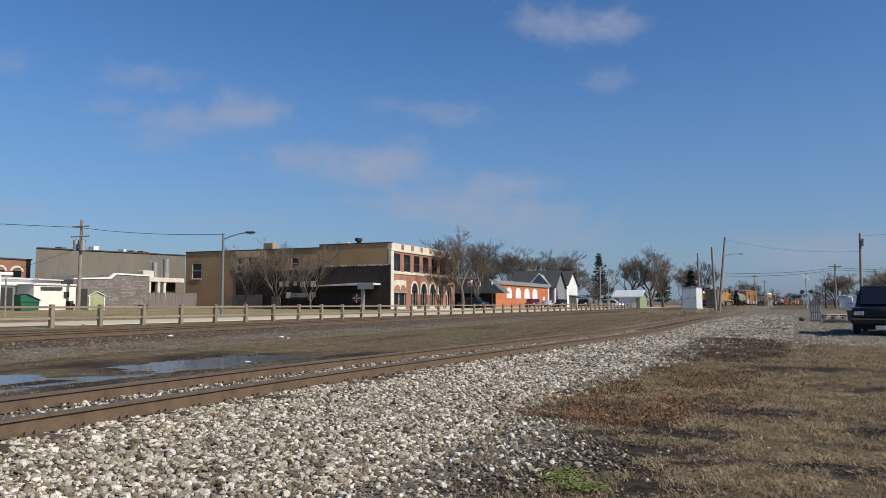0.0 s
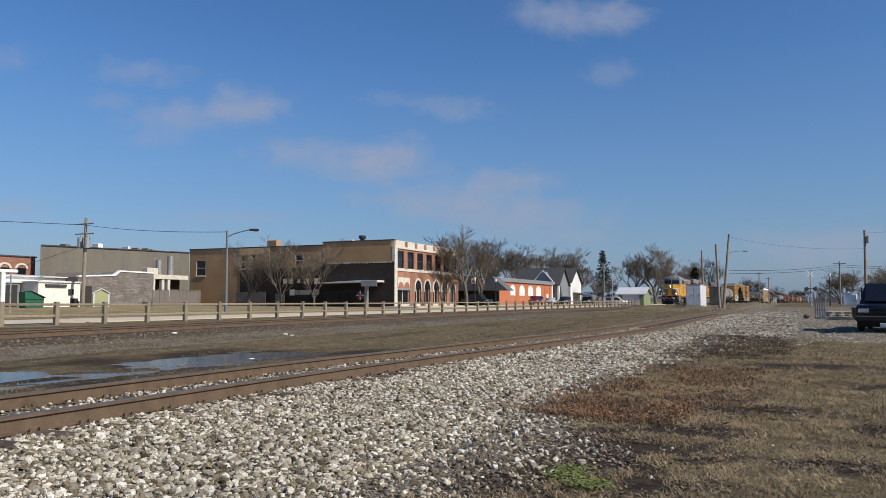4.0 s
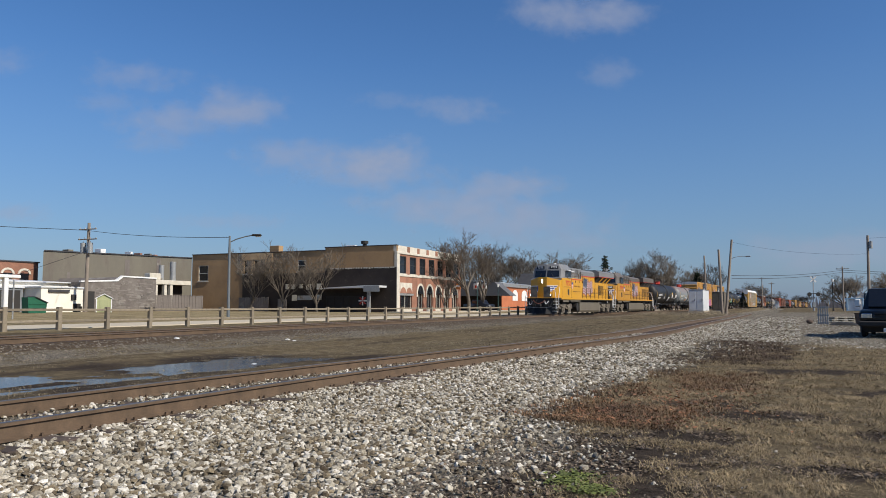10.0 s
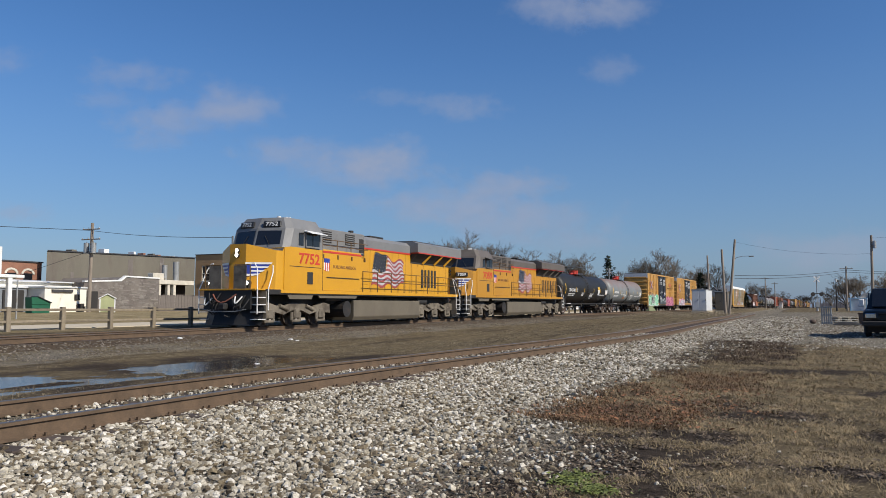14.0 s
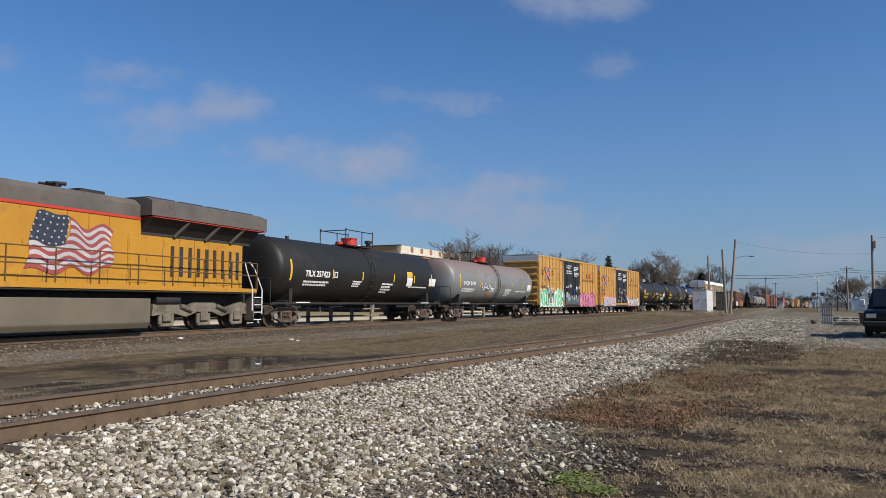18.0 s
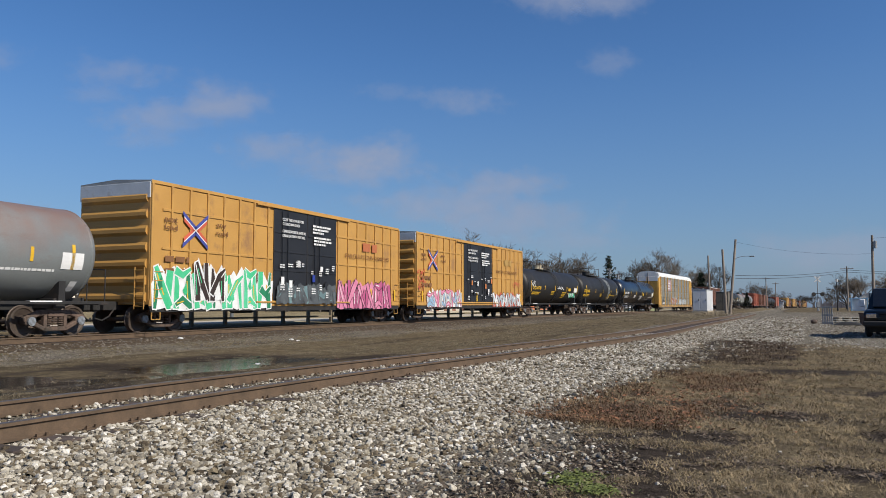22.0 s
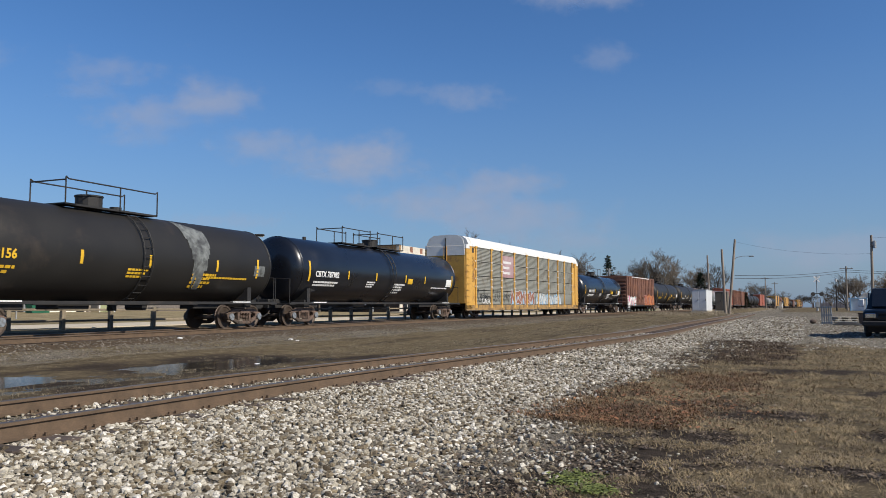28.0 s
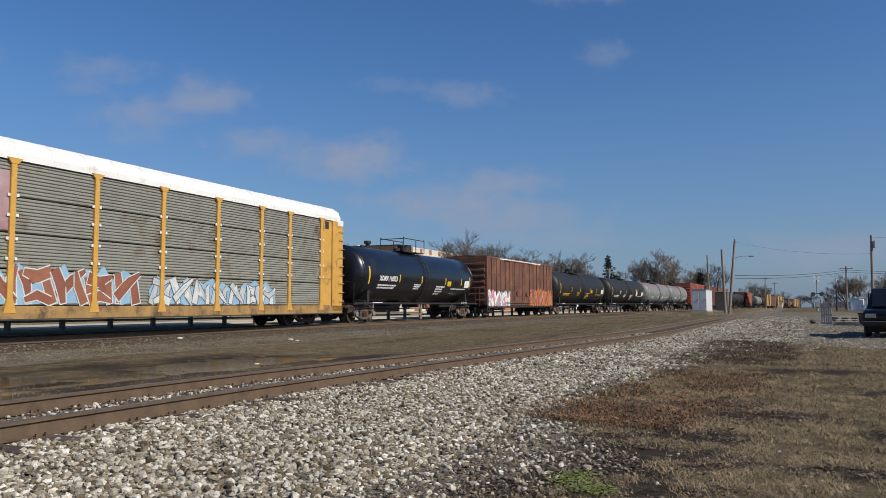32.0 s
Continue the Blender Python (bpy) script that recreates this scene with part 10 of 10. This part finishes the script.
# far belt of woods on the horizon
vs, fs = [], []
r = random.Random(77)
for i in range(26000):
    a = r.uniform(-1.25, 0.9)
    dist_ = r.uniform(420, 900)
    x, y = dist_ * math.sin(a), dist_ * math.cos(a)
    if abs(x - main_x(y)) < 12:
        continue
    h = r.uniform(1, 9) * (0.6 + 0.4 * noise.noise((x * 0.01, y * 0.01, 0)))
    w = r.uniform(0.08, 0.4)
    b0 = len(vs)
    tx, ty = math.cos(a) * w, -math.sin(a) * w
    vs.extend(((x - tx, y - ty, 0.6 + h * 0.2), (x + tx, y + ty, 0.6 + h * 0.25), (x + tx * 0.5, y + ty * 0.5, 0.9 + h), (x - tx * 0.3, y - ty * 0.3, 0.9 + h * 0.85)))
    fs.append((b0, b0 + 1, b0 + 2, b0 + 3))
me = bpy.data.meshes.new("far_woods")
me.from_pydata(vs, [], fs)
solid("far_woods", me, surf("hazy_far_twigs", (0.30, 0.265, 0.245), (0.24, 0.21, 0.195), 0.1, 0.95, bump=0.0, island=0.2), "brown leafless woods along the horizon", "woods", kind="stuff")

# ---------------------------------------------------------------- dry grass and weeds
def blades(name, spots, label, material, seed, category="grass", wide=1.0, flat=1.0):
    """Thin bent blades in tufts. spots: rows of x, y, z, height, lean."""
    rs_ = np.random.RandomState(seed)
    sp_ = np.array(spots, dtype=float)
    x, y, z, h = np.repeat(sp_[:, :4], sp_[:, 4].astype(int), axis=0).T
    k = len(x)
    a = rs_.uniform(0, 6.28, k)
    ln = h * rs_.uniform(0.4, 1.25, k)
    lean = rs_.uniform(0.3, 1.8, k) * flat
    w = rs_.uniform(0.0008, 0.0022, k) * (1 + y * 0.06) * wide
    bx, by = x + rs_.normal(0, 1, k) * h * 0.9, y + rs_.normal(0, 1, k) * h * 0.9
    dx, dy = np.cos(a), np.sin(a)
    p0 = np.stack([bx - dy * w, by + dx * w, z - 0.01], 1)
    p1 = np.stack([bx + dy * w, by - dx * w, z - 0.01], 1)
    mx, my, mz = bx + dx * ln * lean * 0.45, by + dy * ln * lean * 0.45, z + ln * 0.5 / flat ** 0.5
    p2 = np.stack([mx - dy * w * 0.7, my + dx * w * 0.7, mz], 1)
    p3 = np.stack([mx + dy * w * 0.7, my - dx * w * 0.7, mz], 1)
    p4 = np.stack([bx + dx * ln * lean, by + dy * ln * lean, z + np.maximum(ln * (1.0 - 0.5 * lean / flat), 0.004)], 1)
    mesh = bpy.data.meshes.new(name)
    b0 = np.arange(k) * 5
    tri = np.concatenate([np.stack([b0 + q for q in t], 1) for t in ((0, 1, 3), (0, 3, 2), (2, 3, 4))])
    mesh.from_pydata(np.stack([p0, p1, p2, p3, p4], 1).reshape(-1, 3).tolist(), [], tri.tolist())
    return solid(name, mesh, material, label, category, kind="stuff")


M_STRAW = surf("dry_straw_grass", (0.370, 0.284, 0.160), (0.182, 0.137, 0.076), 1.4, 0.9, bump=0.0, island=0.45, wear=0.25, c3=(0.096, 0.066, 0.036), wear_scale=0.9)
M_RUSTWEED = surf("dead_rust_brown_weeds", (0.200, 0.116, 0.056), (0.096, 0.060, 0.032), 1.2, 0.9, bump=0.0, island=0.45)
M_FRESH = surf("fresh_green_weed", (0.17, 0.20, 0.042), (0.08, 0.10, 0.026), 6.0, 0.8, bump=0.0, island=0.4)
rs = np.random.RandomState(21)
spots = []
for y0, y1, per, hh, cnt in ((-6, 2.5, 50, 0.05, 8), (2.5, 9, 330, 0.05, 13), (9, 16, 200, 0.06, 12), (16, 28, 90, 0.08, 9)):
    for _ in range(int(per * (y1 - y0) * 9)):
        y = rs.uniform(y0, y1)
        x = rs.uniform(-3.8, max(2.5, min(8.0, -1.5 + y * 0.42)))
        g, d = kinds_at(x, y)
        if rs.uniform() > g * 1.3 + max(0.0, d - 0.25) * 1.25 and noise.noise((x * 0.7, y * 0.5, 2.0)) > -0.5 and noise.noise((x * 3.4, y * 2.6, 6.0)) > -0.1:
            spots.append((x, y, ground_z(x, y), hh * rs.uniform(0.4, 1.3), cnt))
blades("dry_grass", spots, "short trampled dry straw-coloured grass", M_STRAW, 22, flat=1.5, wide=1.45)
spots = []
for _ in range(2300):
    y = 9.2 + 7.4 * rs.uniform() ** 1.5
    x = -2.1 + 0.13 * (y - 9.5) + rs.normal(0, 0.55)
    if noise.noise((x * 0.8, y * 0.6, 7.0)) > -0.12:
        spots.append((x, y, ground_z(x, y), rs.uniform(0.03, 0.10), 13))
blades("dead_weeds", spots, "rust-brown dead weeds along the gravel edge", M_RUSTWEED, 23, wide=2.4, flat=1.3)
spots = []
for _ in range(1500):
    y = rs.uniform(19, 29)
    x = rs.normal(-1.5, 0.9)
    if noise.noise((x * 0.5, y * 0.25, 11.0)) > -0.05:
        spots.append((x, y, ground_z(x, y), rs.uniform(0.04, 0.11), 9))
blades("lot_weeds", spots, "dark brown dead weeds at the edge of the lot", surf("dark_dead_weeds", (0.111, 0.072, 0.043), (0.060, 0.040, 0.025), 1.0, 0.9, bump=0.0, island=0.4), 29, "weeds", wide=2.0, flat=1.3)


def leaves(name, spots, label, material, seed):
    """Fallen leaves: small bent four-sided scraps. spots: rows of x, y, z, size."""
    rs_ = np.random.RandomState(seed)
    sp_ = np.array(spots)
    k = len(sp_)
    a = rs_.uniform(0, 6.28, k)
    ca, sa = np.cos(a), np.sin(a)
    pts = []
    for u, v in ((-1.0, 0.0), (0.05, -0.55), (1.0, 0.1), (-0.1, 0.6)):
        u_, v_ = u * rs_.uniform(0.7, 1.1, k) * sp_[:, 3], v * rs_.uniform(0.5, 1.1, k) * sp_[:, 3]
        pts.append(np.stack([sp_[:, 0] + u_ * ca - v_ * sa, sp_[:, 1] + u_ * sa + v_ * ca, sp_[:, 2] + rs_.uniform(0.0, 0.9, k) * sp_[:, 3]], 1))
    b0 = np.arange(k) * 4
    mesh = bpy.data.meshes.new(name)
    mesh.from_pydata(np.stack(pts, 1).reshape(-1, 3).tolist(), [], np.concatenate([np.stack([b0, b0 + 1, b0 + 3], 1), np.stack([b0 + 1, b0 + 2, b0 + 3], 1)]).tolist())
    return solid(name, mesh, material, label, "leaves", kind="stuff")


spots = []
while len(spots) < 9000:
    y = rs.uniform(4.6, 13.5)
    x = rs.uniform(-3.4, 1.8)
    g, d = kinds_at(x, y)
    if rs.uniform() < max(0.05, d * 0.9) * (1.2 - 0.09 * (y - 4.6)) and noise.noise((x * 1.6, y * 1.3, 3.3)) > -0.2:
        spots.append((x, y, ground_z(x, y) + 0.004, rs.uniform(0.010, 0.030)))
leaves("leaf_litter", spots, "brown and grey fallen leaves on damp soil", surf("dead_leaves", (0.170, 0.123, 0.081), (0.064, 0.047, 0.034), 3.0, 0.85, bump=0.0, island=0.6, wear=0.3, c3=(0.221, 0.187, 0.140), wear_scale=8.0), 51)
spots = []
while len(spots) < 1100:
    y = 9.3 + 4.5 * rs.uniform() ** 1.6
    x = -1.95 + 0.13 * (y - 9.5) + rs.normal(0, 0.6)
    spots.append((x, y, ground_z(x, y) + 0.02, rs.uniform(0.018, 0.04)))
leaves("rusty_leaves", spots, "rust-orange fallen oak leaves caught in the weeds", surf("rust_orange_leaves", (0.30, 0.135, 0.062), (0.17, 0.078, 0.040), 3.0, 0.85, bump=0.0, island=0.5), 52)
spots = [(-1.62 + rs.normal(0, 0.10), 6.15 + rs.normal(0, 0.15), ground_z(-1.68, 6.1) + 0.015, rs.uniform(0.012, 0.028)) for _ in range(900)]
spots += [(-1.38 + rs.normal(0, 0.09), 5.78 + rs.normal(0, 0.08), ground_z(-1.5, 5.7) + 0.02, rs.uniform(0.012, 0.026)) for _ in range(520)]
leaves("green_weed_patch", spots, "small leafy patch of fresh green weeds in the dry grass", M_FRESH, 24)
spots = []
for _ in range(22000):
    y = 6 + 100 * rs.uniform() ** 1.5
    x = main_x(y) + 3.0 + rs.uniform() * (spur_x(y) - main_x(y) - 4.4)
    wet = -14.2 < x < -10.4 and y < 17
    if noise.noise((x * 0.35, y * 0.12, 4.0)) > (0.0 if wet else -0.3):
        spots.append((x, y, ground_z(x, y), rs.uniform(0.025, 0.07), 7))
blades("verge_grass", spots, "tufts of dry grass between the tracks", surf("pale_verge_straw", (0.264, 0.220, 0.142), (0.148, 0.118, 0.075), 0.5, 0.9, bump=0.0, island=0.4), 25, flat=1.6, wide=1.1)
spots = []
for _ in range(3600):
    y = rs.uniform(84, 104)
    x = rs.uniform(-16, -6.4)
    if noise.noise((x * 0.4, y * 0.2, 8.0)) > -0.15:
        spots.append((x, y, ground_z(x, y), rs.uniform(0.2, 0.6), 5))
blades("tall_dry_weeds", spots, "tall dry weeds round the signal cabinets", surf("pale_tall_weeds", (0.36, 0.30, 0.20), (0.22, 0.175, 0.11), 0.6, 0.9, bump=0.0, island=0.4), 26, "weeds")


# ---------------------------------------------------------------- what moves
def motions():
    """The train rolls by on the main track, its wheels turning."""
    for car, front, length in train:
        walk(car, [(t, car_pose(front, length, s)) for t, s in SPEED_ROWS])
    for ob, a, b_ in clouds:
        turn = aim(0, 0).to_3x3().to_4x4()
        walk(ob, [(t, Matrix.Translation(sky_point(a[0] + (b_[0] - a[0]) * t / 32, a[1] + (b_[1] - a[1]) * t / 32)) @ turn) for t in (0, 16, 32)])
    dist = lambda t: 10.930 * (t - 20) - 0.00312 * (t - 20) ** 2 - 0.0000453 * (t - 20) ** 3
    for (kind, seat), wheels in spinning.items():
        r = 0.455 if kind == "freight" else 0.53
        lead = wheels[0]
        rows = []
        t = 0.0
        while t <= SECONDS + 1e-6:
            rows.append((t, pose(0, seat, r, math.degrees(dist(t) / r) % 360)))
            t += 1 / 30 if kind == "freight" else 1 / 15
        walk(lead, rows)
        for w in wheels[1:]:
            w.rotation_mode = "QUATERNION"
            ad_ = w.animation_data_create()
            ad_.action = lead.animation_data.action
            ad_.action_slot = lead.animation_data.action_slot


motions()
